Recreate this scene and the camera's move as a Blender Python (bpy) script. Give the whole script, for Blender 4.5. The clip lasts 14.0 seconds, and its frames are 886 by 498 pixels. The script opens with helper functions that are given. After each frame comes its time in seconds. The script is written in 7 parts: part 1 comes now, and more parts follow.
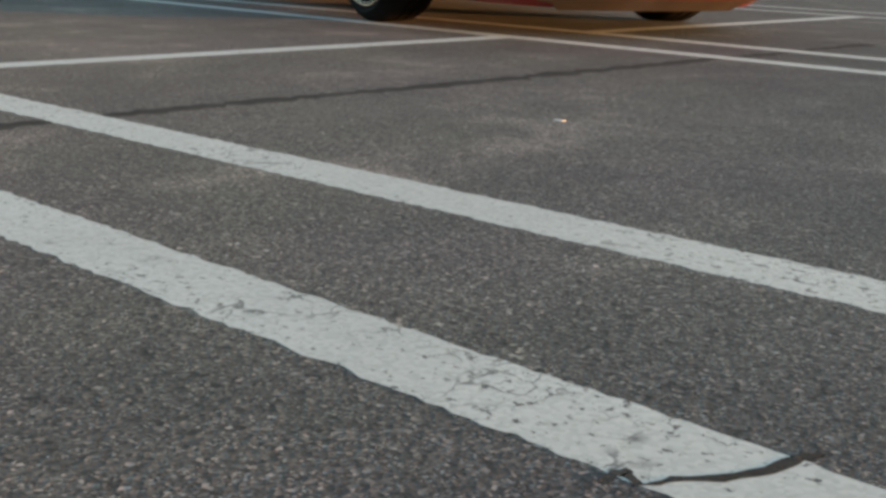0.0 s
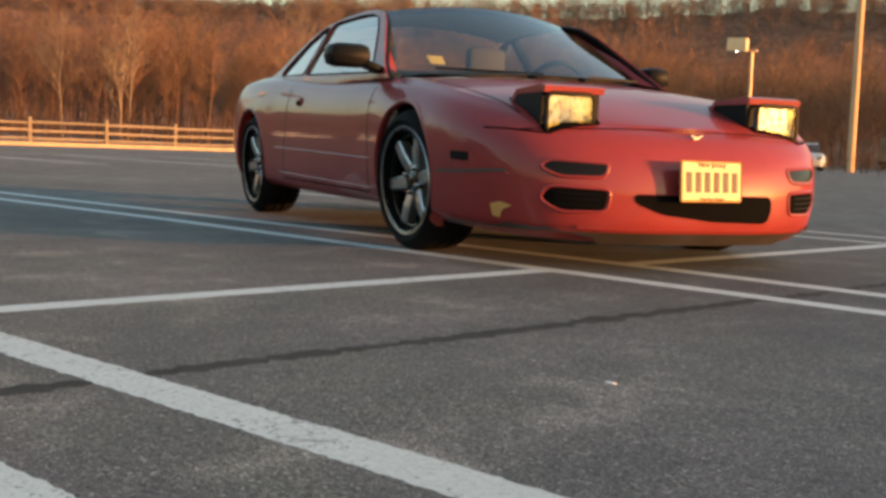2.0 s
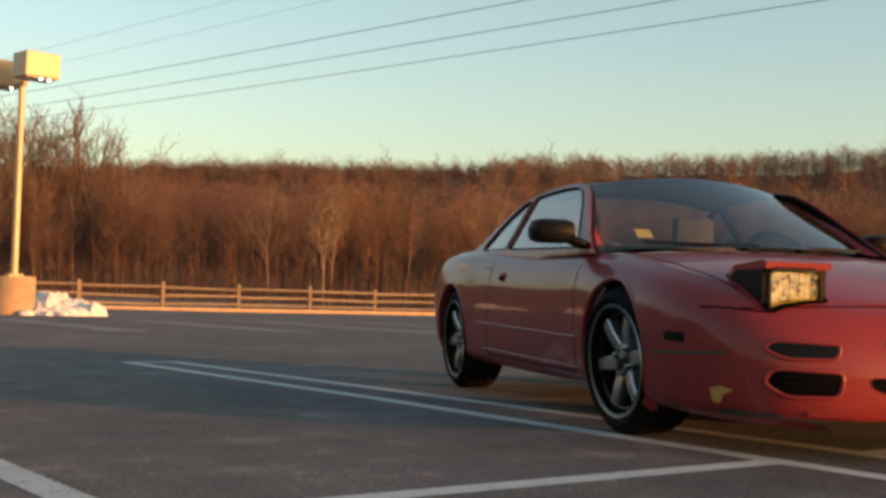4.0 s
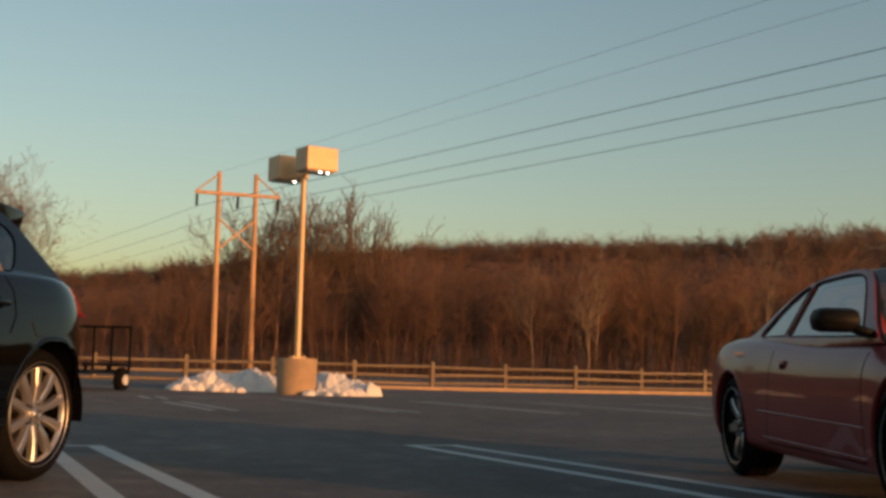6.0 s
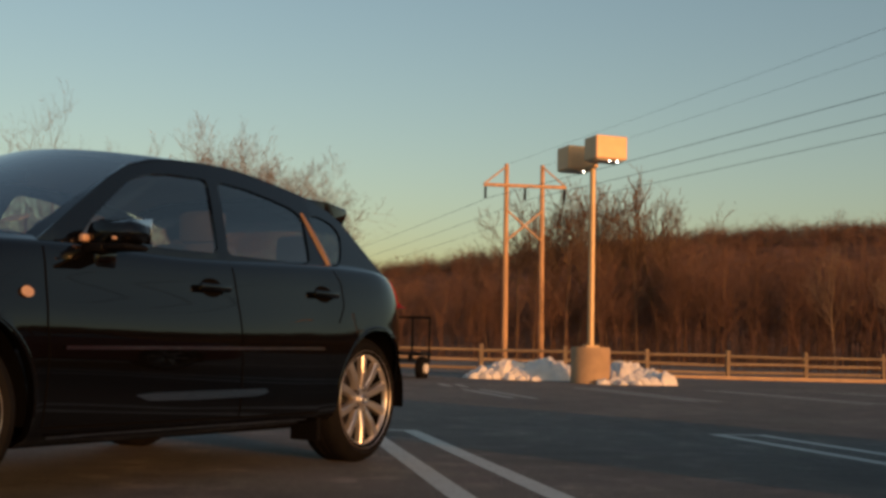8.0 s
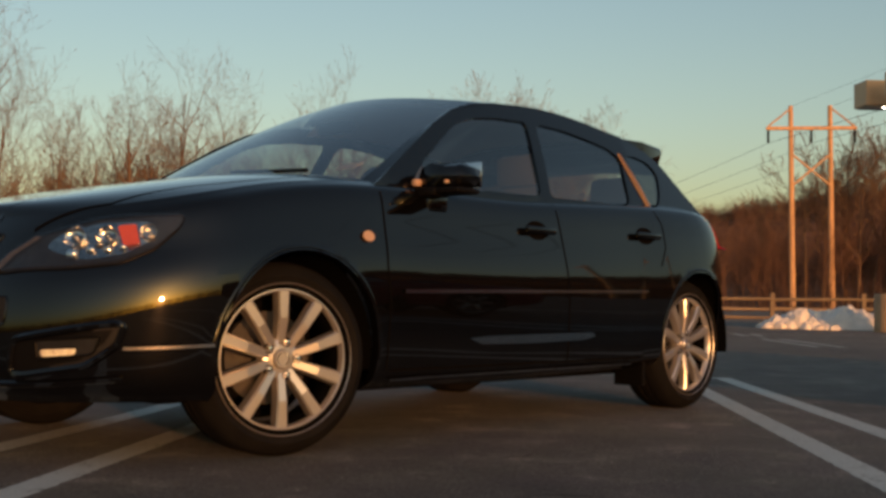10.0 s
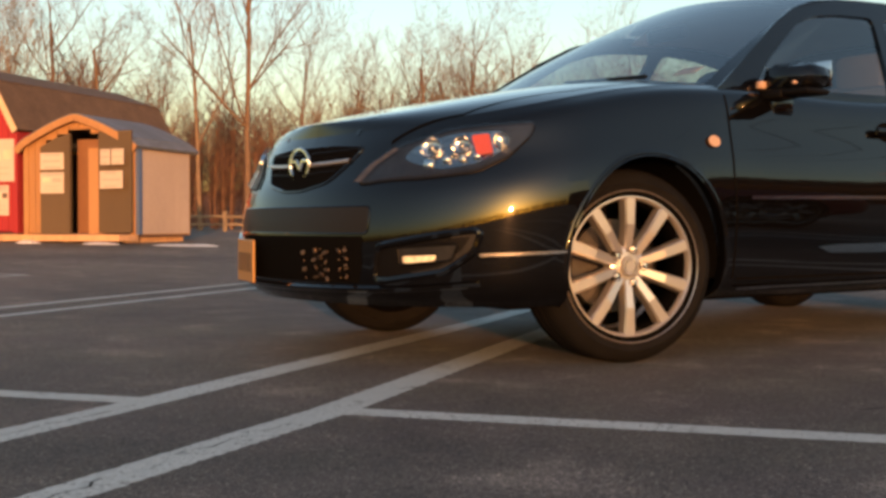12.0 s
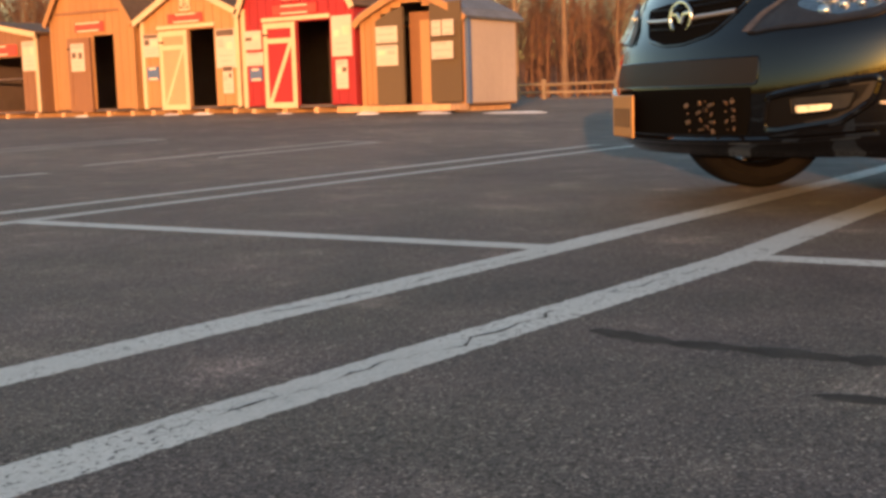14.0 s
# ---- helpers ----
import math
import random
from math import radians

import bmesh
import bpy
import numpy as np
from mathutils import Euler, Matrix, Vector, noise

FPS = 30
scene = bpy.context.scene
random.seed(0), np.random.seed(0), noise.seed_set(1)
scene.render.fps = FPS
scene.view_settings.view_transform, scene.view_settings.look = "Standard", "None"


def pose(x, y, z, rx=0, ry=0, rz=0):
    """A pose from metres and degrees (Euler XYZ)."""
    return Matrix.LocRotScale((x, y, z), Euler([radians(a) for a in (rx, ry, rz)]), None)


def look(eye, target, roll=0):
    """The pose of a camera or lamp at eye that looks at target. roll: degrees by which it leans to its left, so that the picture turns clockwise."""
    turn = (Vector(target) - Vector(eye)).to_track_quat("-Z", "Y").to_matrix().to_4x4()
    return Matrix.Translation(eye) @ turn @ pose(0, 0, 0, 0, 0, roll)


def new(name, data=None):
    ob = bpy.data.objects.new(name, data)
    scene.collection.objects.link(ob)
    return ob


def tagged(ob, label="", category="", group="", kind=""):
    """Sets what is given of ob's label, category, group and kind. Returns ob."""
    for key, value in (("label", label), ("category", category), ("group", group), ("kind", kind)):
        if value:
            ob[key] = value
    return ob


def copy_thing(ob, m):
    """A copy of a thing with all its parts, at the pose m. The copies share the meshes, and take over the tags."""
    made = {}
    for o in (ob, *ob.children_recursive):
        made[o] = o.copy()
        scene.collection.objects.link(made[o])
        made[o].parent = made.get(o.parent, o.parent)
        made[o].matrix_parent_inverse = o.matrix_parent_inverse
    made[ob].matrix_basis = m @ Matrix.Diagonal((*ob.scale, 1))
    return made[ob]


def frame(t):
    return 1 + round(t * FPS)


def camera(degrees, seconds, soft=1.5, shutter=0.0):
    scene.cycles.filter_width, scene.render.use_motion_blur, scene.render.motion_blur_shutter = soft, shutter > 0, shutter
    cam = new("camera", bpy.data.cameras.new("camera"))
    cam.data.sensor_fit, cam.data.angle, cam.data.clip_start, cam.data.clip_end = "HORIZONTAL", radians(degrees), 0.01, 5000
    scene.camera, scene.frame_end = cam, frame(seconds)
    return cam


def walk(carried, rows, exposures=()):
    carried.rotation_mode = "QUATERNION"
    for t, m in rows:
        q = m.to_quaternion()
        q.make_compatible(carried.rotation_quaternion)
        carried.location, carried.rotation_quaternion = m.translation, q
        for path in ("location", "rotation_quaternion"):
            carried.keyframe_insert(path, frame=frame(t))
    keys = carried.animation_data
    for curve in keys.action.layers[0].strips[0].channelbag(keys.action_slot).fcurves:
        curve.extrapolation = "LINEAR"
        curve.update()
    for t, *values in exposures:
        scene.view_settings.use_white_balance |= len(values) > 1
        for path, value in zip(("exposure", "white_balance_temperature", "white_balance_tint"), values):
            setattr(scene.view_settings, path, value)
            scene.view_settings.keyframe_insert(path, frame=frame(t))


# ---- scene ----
cam = camera(41.0, 14.0, 3.2)
PATH = [
    (0, (-1.346, 0.228, 0.332), (-2.661, 1.649, -0.17), 1.7),
    (0.5, (-1.366, 0.236, 0.355), (-2.701, 1.665, -0.066), 1.9),
    (1, (-1.384, 0.243, 0.383), (-2.737, 1.677, 0.046), 2.0),
    (1.5, (-1.402, 0.254, 0.409), (-2.777, 1.684, 0.157), 2.3),
    (2, (-1.426, 0.26, 0.432), (-2.825, 1.679, 0.262), 2.2),
    (2.5, (-1.447, 0.244, 0.446), (-2.887, 1.629, 0.361), 2.7),
    (2.7, (-1.456, 0.249, 0.468), (-2.919, 1.612, 0.41), 2.4),
    (4.8, (-1.649, 0.372, 0.522), (-3.357, 1.401, 0.683), 1.7),
    (5, (-1.612, 0.334, 0.531), (-3.342, 1.324, 0.699), 1.6),
    (5.5, (-1.533, 0.249, 0.548), (-3.316, 1.132, 0.743), 1.5),
    (6, (-1.471, 0.179, 0.56), (-3.302, 0.958, 0.769), 1.4),
    (6.5, (-1.429, 0.125, 0.567), (-3.3, 0.797, 0.778), 1.5),
    (7, (-1.404, 0.086, 0.567), (-3.313, 0.646, 0.774), 1.6),
    (7.5, (-1.398, 0.063, 0.562), (-3.338, 0.509, 0.757), 1.6),
    (8, (-1.411, 0.056, 0.552), (-3.377, 0.375, 0.731), 1.4),
    (8.2, (-1.421, 0.057, 0.546), (-3.396, 0.325, 0.716), 1.5),
    (10.3, (-1.557, -0.176, 0.494), (-3.545, -0.381, 0.571), 0.7),
    (10.5, (-1.541, -0.19, 0.487), (-3.525, -0.438, 0.552), 0.8),
    (11, (-1.543, -0.228, 0.477), (-3.512, -0.582, 0.51), 0.4),
    (11.5, (-1.582, -0.283, 0.462), (-3.523, -0.765, 0.464), 0.2),
    (12, (-1.526, -0.337, 0.452), (-3.43, -0.948, 0.412), 0.0),
    (12.5, (-1.45, -0.386, 0.443), (-3.306, -1.127, 0.363), 0.1),
    (13, (-1.408, -0.425, 0.442), (-3.208, -1.288, 0.316), -0.4),
    (13.5, (-1.392, -0.477, 0.424), (-3.128, -1.452, 0.235), -1.2),
    (14, (-1.348, -0.513, 0.414), (-3.013, -1.592, 0.16), -1.7),
]
EXPOSURES = [(0.0, 2.36, 6750, 4), (2.5, 2.42, 6750, 7), (5.0, 1.04, 6800, 10), (5.75, 0.86, 6750, 10), (6.5, 0.84, 6750, 10), (7.5, 0.70, 6700, 10), (11.0, 0.94, 6650, 11), (11.5, 1.33, 6600, 12), (12.5, 1.70, 6550, 11), (14.0, 1.91, 6500, 10)]
walk(cam, [(t, look(eye, target, roll)) for t, eye, target, roll in PATH], EXPOSURES)

# ---- light: low warm sun and evening sky ----
SUN_AZ, SUN_EL = 63.0, 3.3
world = bpy.data.worlds.new("evening_sky")
scene.world = world
world.use_nodes = True
wn = world.node_tree
sky = wn.nodes.new("ShaderNodeTexSky")
sky.sky_type = "NISHITA"
sky.sun_disc = False
sky.sun_elevation, sky.sun_rotation = radians(SUN_EL), radians(SUN_AZ)
sky.air_density, sky.dust_density, sky.ozone_density = 0.95, 1.7, 1.2
wn.nodes["Background"].inputs["Strength"].default_value = 0.16
wn.links.new(sky.outputs[0], wn.nodes["Background"].inputs[0])
sun_data = bpy.data.lights.new("sun", "SUN")
sun_data.energy, sun_data.angle, sun_data.color = 2.0, radians(0.6), (1.0, 0.42, 0.155)
sun = new("sun", sun_data)
sun_way = Vector((math.sin(radians(SUN_AZ)) * math.cos(radians(SUN_EL)), math.cos(radians(SUN_AZ)) * math.cos(radians(SUN_EL)), math.sin(radians(SUN_EL))))
sun.matrix_world = look(sun_way * 100, (0, 0, 0))

# ---- materials ----
def shader(name):
    m = bpy.data.materials.new(name)
    m.use_nodes = True
    nt = m.node_tree
    return m, nt, nt.nodes["Principled BSDF"]


def coords(nt, scale=(1, 1, 1)):
    tc, mp = nt.nodes.new("ShaderNodeTexCoord"), nt.nodes.new("ShaderNodeMapping")
    mp.inputs["Scale"].default_value = scale
    nt.links.new(tc.outputs["Object"], mp.inputs["Vector"])
    return mp.outputs["Vector"]


def noise_tex(nt, vec, scale, detail=4.0, rough=0.6):
    n = nt.nodes.new("ShaderNodeTexNoise")
    n.inputs["Scale"].default_value, n.inputs["Detail"].default_value, n.inputs["Roughness"].default_value = scale, detail, rough
    nt.links.new(vec, n.inputs["Vector"])
    return n.outputs["Fac"]


def ramp(nt, fac, stops):
    r = nt.nodes.new("ShaderNodeValToRGB")
    while len(r.color_ramp.elements) < len(stops):
        r.color_ramp.elements.new(0.5)
    for e, (p, c) in zip(r.color_ramp.elements, stops):
        e.position, e.color = p, (*c, 1) if len(c) == 3 else c
    nt.links.new(fac, r.inputs["Fac"])
    return r.outputs["Color"]


def mix(nt, fac, a, b, kind="MIX"):
    m = nt.nodes.new("ShaderNodeMix")
    m.data_type, m.blend_type = "RGBA", kind
    for sock, v in ((m.inputs["Factor"], fac), (m.inputs["A"], a), (m.inputs["B"], b)):
        if isinstance(v, (int, float)):
            sock.default_value = v
        elif isinstance(v, tuple):
            sock.default_value = (*v, 1)
        else:
            nt.links.new(v, sock)
    return m.outputs["Result"]


def bump(nt, bsdf, height, strength, distance):
    b = nt.nodes.new("ShaderNodeBump")
    b.inputs["Strength"].default_value, b.inputs["Distance"].default_value = strength, distance
    nt.links.new(height, b.inputs["Height"])
    nt.links.new(b.outputs["Normal"], bsdf.inputs["Normal"])


def plain(name, col, rough=0.6, metal=0.0, var=0.15, big=2.0, fine=60.0, relief=0.15, stretch=(1, 1, 1), coat=0.0, random_tone=0.0, spec=0.5):
    """A surface with broad stains, fine grain and slight relief."""
    m, nt, p = shader(name)
    vec = coords(nt, stretch)
    n1, n2 = noise_tex(nt, vec, big, 5), noise_tex(nt, vec, fine, 3)
    lo, hi = tuple(c * (1 - var) for c in col), tuple(min(1, c * (1 + var)) for c in col)
    c = ramp(nt, n1, [(0.3, lo), (0.7, hi)])
    c = mix(nt, var, c, ramp(nt, n2, [(0.35, tuple(x * 0.5 for x in col)), (0.65, tuple(min(1, x * 1.4) for x in col))]))
    if random_tone:
        info = nt.nodes.new("ShaderNodeObjectInfo")
        c = mix(nt, 1.0, c, ramp(nt, info.outputs["Random"], [(0.0, (1 - random_tone,) * 3), (1.0, (1 + random_tone,) * 3)]), "MULTIPLY")
    nt.links.new(c, p.inputs["Base Color"])
    p.inputs["Metallic"].default_value = metal
    p.inputs["Specular IOR Level"].default_value = spec
    r = nt.nodes.new("ShaderNodeMapRange")
    r.inputs["To Min"].default_value, r.inputs["To Max"].default_value = max(0.02, rough * 0.85), min(1, rough * 1.15)
    nt.links.new(n2, r.inputs["Value"])
    nt.links.new(r.outputs["Result"], p.inputs["Roughness"])
    p.inputs["Coat Weight"].default_value = coat
    p.inputs["Coat Roughness"].default_value = 0.04
    if relief:
        bump(nt, p, n2, relief, 0.004)
    return m


def asphalt_colours(nt, vec):
    """Aggregate, weathered patches and fine grit."""
    v = nt.nodes.new("ShaderNodeTexVoronoi")
    v.inputs["Scale"].default_value = 190
    nt.links.new(vec, v.inputs["Vector"])
    sep = nt.nodes.new("ShaderNodeSeparateColor")
    nt.links.new(v.outputs["Color"], sep.inputs["Color"])
    fine = nt.nodes.new("ShaderNodeTexVoronoi")
    fine.inputs["Scale"].default_value = 430
    nt.links.new(vec, fine.inputs["Vector"])
    sep2 = nt.nodes.new("ShaderNodeSeparateColor")
    nt.links.new(fine.outputs["Color"], sep2.inputs["Color"])
    clump = ramp(nt, noise_tex(nt, vec, 55, 4, 0.65), [(0.44, (0, 0, 0)), (0.54, (1, 1, 1))])
    tone = mix(nt, clump, sep.outputs[0], sep2.outputs[0])
    stones = ramp(nt, tone, [(0.0, (0.024, 0.025, 0.026)), (0.5, (0.070, 0.072, 0.073)), (0.82, (0.122, 0.125, 0.126)), (0.93, (0.20, 0.202, 0.20)), (1.0, (0.30, 0.302, 0.30))])
    patches = ramp(nt, noise_tex(nt, vec, 0.35, 6), [(0.3, (0.66, 0.66, 0.68)), (0.7, (1.32, 1.31, 1.27))])
    blot = ramp(nt, noise_tex(nt, vec, 3.2, 6), [(0.33, (0.76, 0.77, 0.78)), (0.56, (1.03, 1.02, 1.0)), (0.68, (1.7, 1.64, 1.58))])
    cast = ramp(nt, noise_tex(nt, vec, 1.9, 5), [(0.36, (1.01, 1.0, 0.96)), (0.64, (1.06, 0.985, 1.03))])
    c = mix(nt, 1.0, mix(nt, 1.0, stones, patches, "MULTIPLY"), blot, "MULTIPLY")
    c = mix(nt, 1.0, c, cast, "MULTIPLY")
    return c, v.outputs["Distance"], sep.outputs[0]


def asphalt_mat():
    m, nt, p = shader("asphalt")
    vec = coords(nt)
    c, d, tone = asphalt_colours(nt, vec)
    nt.links.new(c, p.inputs["Base Color"])
    p.inputs["Roughness"].default_value = 0.8
    p.inputs["Diffuse Roughness"].default_value = 0.25
    p.inputs["Specular IOR Level"].default_value = 0.3
    add = nt.nodes.new("ShaderNodeMath")
    add.operation = "ADD"
    nt.links.new(d, add.inputs[0])
    nt.links.new(tone, add.inputs[1])
    bump(nt, p, add.outputs[0], 0.22, 0.002)
    return m


def line_paint_mat(name, col, wear):
    """Road paint, worn through to the asphalt in flecks and along fine cracks."""
    m, nt, p = shader(name)
    vec = coords(nt)
    under, d, tone = asphalt_colours(nt, vec)
    fleck = noise_tex(nt, vec, 75, 6, 0.7)
    broad = noise_tex(nt, vec, 2.3, 4)
    v = nt.nodes.new("ShaderNodeTexVoronoi")
    v.feature = "DISTANCE_TO_EDGE"
    v.inputs["Scale"].default_value = 22.0
    warp = nt.nodes.new("ShaderNodeVectorMath")
    warp.operation = "MULTIPLY_ADD"
    wobble = nt.nodes.new("ShaderNodeTexNoise")
    wobble.inputs["Scale"].default_value = 24
    wobble.inputs["Detail"].default_value = 5
    nt.links.new(vec, wobble.inputs["Vector"])
    nt.links.new(wobble.outputs["Color"], warp.inputs[0])
    warp.inputs[1].default_value = (0.07, 0.07, 0.0)
    nt.links.new(vec, warp.inputs[2])
    nt.links.new(warp.outputs[0], v.inputs["Vector"])
    crack = ramp(nt, v.outputs["Distance"], [(0.0, (1, 1, 1)), (0.016, (0.9, 0.9, 0.9)), (0.04, (0, 0, 0))])
    gate = ramp(nt, noise_tex(nt, vec, 7.0, 3), [(0.53, (0, 0, 0)), (0.62, (0.85, 0.85, 0.85))])
    crack = mix(nt, 1.0, crack, gate, "MULTIPLY")
    s = nt.nodes.new("ShaderNodeMath")
    s.operation = "MULTIPLY_ADD"
    nt.links.new(broad, s.inputs[0])
    s.inputs[1].default_value = 0.28
    nt.links.new(fleck, s.inputs[2])
    worn = ramp(nt, s.outputs[0], [(wear, (0, 0, 0)), (wear + 0.035, (1, 1, 1))])
    worn = mix(nt, 1.0, worn, crack, "LIGHTEN")
    paint = ramp(nt, broad, [(0.3, tuple(c * 0.84 for c in col)), (0.7, col)])
    grain = ramp(nt, tone, [(0.0, (0.84, 0.85, 0.84)), (0.6, (1.0, 1.0, 1.0)), (1.0, (1.06, 1.05, 1.05))])
    paint = mix(nt, 1.0, paint, grain, "MULTIPLY")
    nt.links.new(mix(nt, worn, paint, under), p.inputs["Base Color"])
    p.inputs["Roughness"].default_value = 0.7
    bump(nt, p, tone, 0.25, 0.003)
    return m


def car_paint(name, col, rough, coat, dust=0.0, ior=1.5):
    m, nt, p = shader(name)
    vec = coords(nt)
    n1, n2 = noise_tex(nt, vec, 3.0, 5), noise_tex(nt, vec, 45, 4)
    c = ramp(nt, n1, [(0.25, tuple(x * 0.88 for x in col)), (0.75, tuple(x * 1.1 for x in col))])
    grime = ramp(nt, n2, [(0.5, (0, 0, 0)), (0.75, (dust,) * 3)])
    c = mix(nt, grime, c, (0.22, 0.19, 0.17))
    nt.links.new(c, p.inputs["Base Color"])
    p.inputs["Roughness"].default_value = rough
    p.inputs["Specular IOR Level"].default_value = 0.12 if rough > 0.2 else 0.02
    p.inputs["Coat Weight"].default_value, p.inputs["Coat Roughness"].default_value = coat, 0.03
    p.inputs["Coat IOR"].default_value = ior
    return m


def glass_mat(name, tint, clear, facing=0.08):
    """Car glass in one sheet: see-through, with a mirror share that grows at a glance."""
    m, nt, p = shader(name)
    out = nt.nodes["Material Output"]
    tr, gl, mx, lw, pw, ad = (nt.nodes.new("ShaderNode" + k) for k in ("BsdfTransparent", "BsdfGlossy", "MixShader", "LayerWeight", "Math", "Math"))
    tr.inputs["Color"].default_value = (*(t * clear for t in tint), 1)
    gl.inputs["Roughness"].default_value = 0.02
    lw.inputs["Blend"].default_value = 0.5
    pw.operation, ad.operation = "POWER", "MULTIPLY_ADD"
    pw.inputs[1].default_value, ad.inputs[1].default_value, ad.inputs[2].default_value = 4.0, 1 - facing, facing
    nt.links.new(lw.outputs["Facing"], pw.inputs[0])
    nt.links.new(pw.outputs[0], ad.inputs[0])
    nt.links.new(ad.outputs[0], mx.inputs["Fac"])
    nt.links.new(tr.outputs[0], mx.inputs[1])
    nt.links.new(gl.outputs[0], mx.inputs[2])
    nt.links.new(mx.outputs[0], out.inputs["Surface"])
    return m


def glow_mat(name, col, power):
    m, nt, p = shader(name)
    p.inputs["Base Color"].default_value = (*col, 1)
    p.inputs["Emission Color"].default_value = (*col, 1)
    p.inputs["Emission Strength"].default_value = power
    p.inputs["Roughness"].default_value = 0.2
    return m


ASPHALT = asphalt_mat()
WHITE_LINE = line_paint_mat("white_line_paint", (0.54, 0.565, 0.55), 0.735)
WORN_LINE = line_paint_mat("worn_line_paint", (0.44, 0.46, 0.44), 0.70)
TAR = plain("tar_seal", (0.050, 0.049, 0.047), 0.95, var=0.4, big=14, fine=160, relief=0.5, spec=0.1)
RED_PAINT = car_paint("faded_red_paint", (0.21, 0.027, 0.027), 0.42, 0.42, 0.012, 1.5)
BLACK_PAINT = car_paint("black_paint", (0.0018, 0.0018, 0.002), 0.12, 1.0, 0.0, 1.56)
BLACK_PLASTIC = plain("black_plastic", (0.004, 0.004, 0.0045), 0.45, var=0.2, fine=180, spec=0.08)
GREY_PLASTIC = plain("grey_plastic", (0.013, 0.013, 0.014), 0.45, var=0.15, fine=180, spec=0.14)
# near-black for panel joints, and for shade painted into recesses and wheel barrels
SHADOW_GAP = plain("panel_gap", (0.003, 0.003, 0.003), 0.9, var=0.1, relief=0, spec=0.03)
RUBBER = plain("tyre_rubber", (0.007, 0.007, 0.0075), 0.8, var=0.3, big=12, fine=140, relief=0.3, spec=0.08)
SILVER_RIM = plain("silver_alloy", (0.58, 0.56, 0.54), 0.33, 0.86, var=0.03, big=6, fine=200, relief=0.0)
DARK_RIM = plain("gunmetal_alloy", (0.055, 0.05, 0.046), 0.22, 0.9, var=0.15, big=6, fine=200, relief=0.03)
CHROME = plain("chrome", (0.75, 0.75, 0.76), 0.10, 1.0, var=0.04, relief=0)
DISC = plain("brake_disc", (0.07, 0.066, 0.064), 0.5, 0.7, var=0.2)
CAR_GLASS = glass_mat("car_glass", (0.86, 0.90, 0.88), 0.93, 0.07)
GREEN_GLASS = glass_mat("green_windshield", (0.86, 0.92, 0.88), 0.92, 0.32)
SIDE_GLASS = glass_mat("side_glass", (0.84, 0.92, 0.90), 0.92, 0.20)
TINT_GLASS = glass_mat("tinted_glass", (0.88, 0.91, 0.87), 0.80, 0.22)
PRIVACY_GLASS = glass_mat("privacy_glass", (0.7, 0.74, 0.74), 0.22, 0.18)
LAMP_INSIDE = plain("lamp_bowl", (0.03, 0.03, 0.032), 0.3, 0.6, var=0.2, big=20)
STICKER = plain("yellow_sticker", (0.70, 0.48, 0.08), 0.6, var=0.1, relief=0)
LAMP_GLASS = glass_mat("lamp_glass", (0.96, 0.97, 0.97), 0.95, 0.06)
AMBER = plain("amber_lens", (0.50, 0.07, 0.03), 0.15, var=0.06, relief=0)
SMOKED = plain("smoked_lens", (0.007, 0.006, 0.005), 0.2, var=0.2, relief=0, spec=0.12)
RED_LENS = plain("red_lens", (0.45, 0.02, 0.015), 0.15, var=0.06, relief=0)
SEAT = plain("seat_cloth", (0.09, 0.08, 0.075), 0.9, var=0.2, fine=300)
PLATE = plain("number_plate_yellow", (0.43, 0.225, 0.065), 0.45, var=0.05, relief=0)
PLATE_INK = plain("number_plate_ink", (0.022, 0.013, 0.009), 0.6, relief=0)
BARK = plain("bark", (0.145, 0.093, 0.060), 0.9, var=0.35, big=1.2, fine=30, relief=0.4)
PALE_BARK = plain("pale_bark", (0.19, 0.132, 0.088), 0.9, var=0.3, big=1.2, fine=30, relief=0.3)
# darker than the twigs: the shade low in the woods is in this colour
SHADED_BRUSH = plain("shaded_brush", (0.085, 0.052, 0.037), 0.9, var=0.4, big=0.12, fine=3, relief=0, spec=0.0)
RIDGE_TWIG = plain("grey_twigs", (0.13, 0.088, 0.072), 0.9, var=0.35, big=0.1, fine=3, relief=0, spec=0.0)
RIDGE_CROWN = plain("pale_crown_twigs", (0.20, 0.135, 0.10), 0.9, var=0.35, big=0.1, fine=3, relief=0, spec=0.0)
HEADLINER = plain("headliner_cloth", (0.70, 0.67, 0.62), 0.9, var=0.1, fine=200)
LIP = plain("scuffed_lip", (0.038, 0.030, 0.025), 0.55, var=0.3, big=8)
TWIG = plain("woods_twigs", (0.152, 0.080, 0.050), 0.9, var=0.5, big=0.11, fine=3, relief=0)
# brighter copy of the woods twigs, stronger sunlight put into the colour
BRIGHT_TWIG = plain("bright_twigs", (0.225, 0.108, 0.052), 0.9, var=0.5, big=0.11, fine=3, relief=0)
HILL = plain("hill_floor", (0.175, 0.092, 0.060), 0.95, var=0.5, big=0.16, fine=0.9, relief=0, spec=0.0)
LITTER = plain("leaf_litter", (0.06, 0.040, 0.027), 0.95, var=0.4, big=0.15, fine=6, relief=0.4)
GRASS_DRY = plain("dry_grass", (0.10, 0.072, 0.04), 0.95, var=0.35, big=0.5, fine=30, relief=0.5)
FENCE_WOOD = plain("fence_wood", (0.21, 0.155, 0.10), 0.85, var=0.3, big=3, fine=40, stretch=(1, 0.3, 1), random_tone=0.2)
POLE_WOOD = plain("pole_wood", (0.54, 0.33, 0.18), 0.85, var=0.25, big=1.0, fine=20, stretch=(4, 4, 0.3))
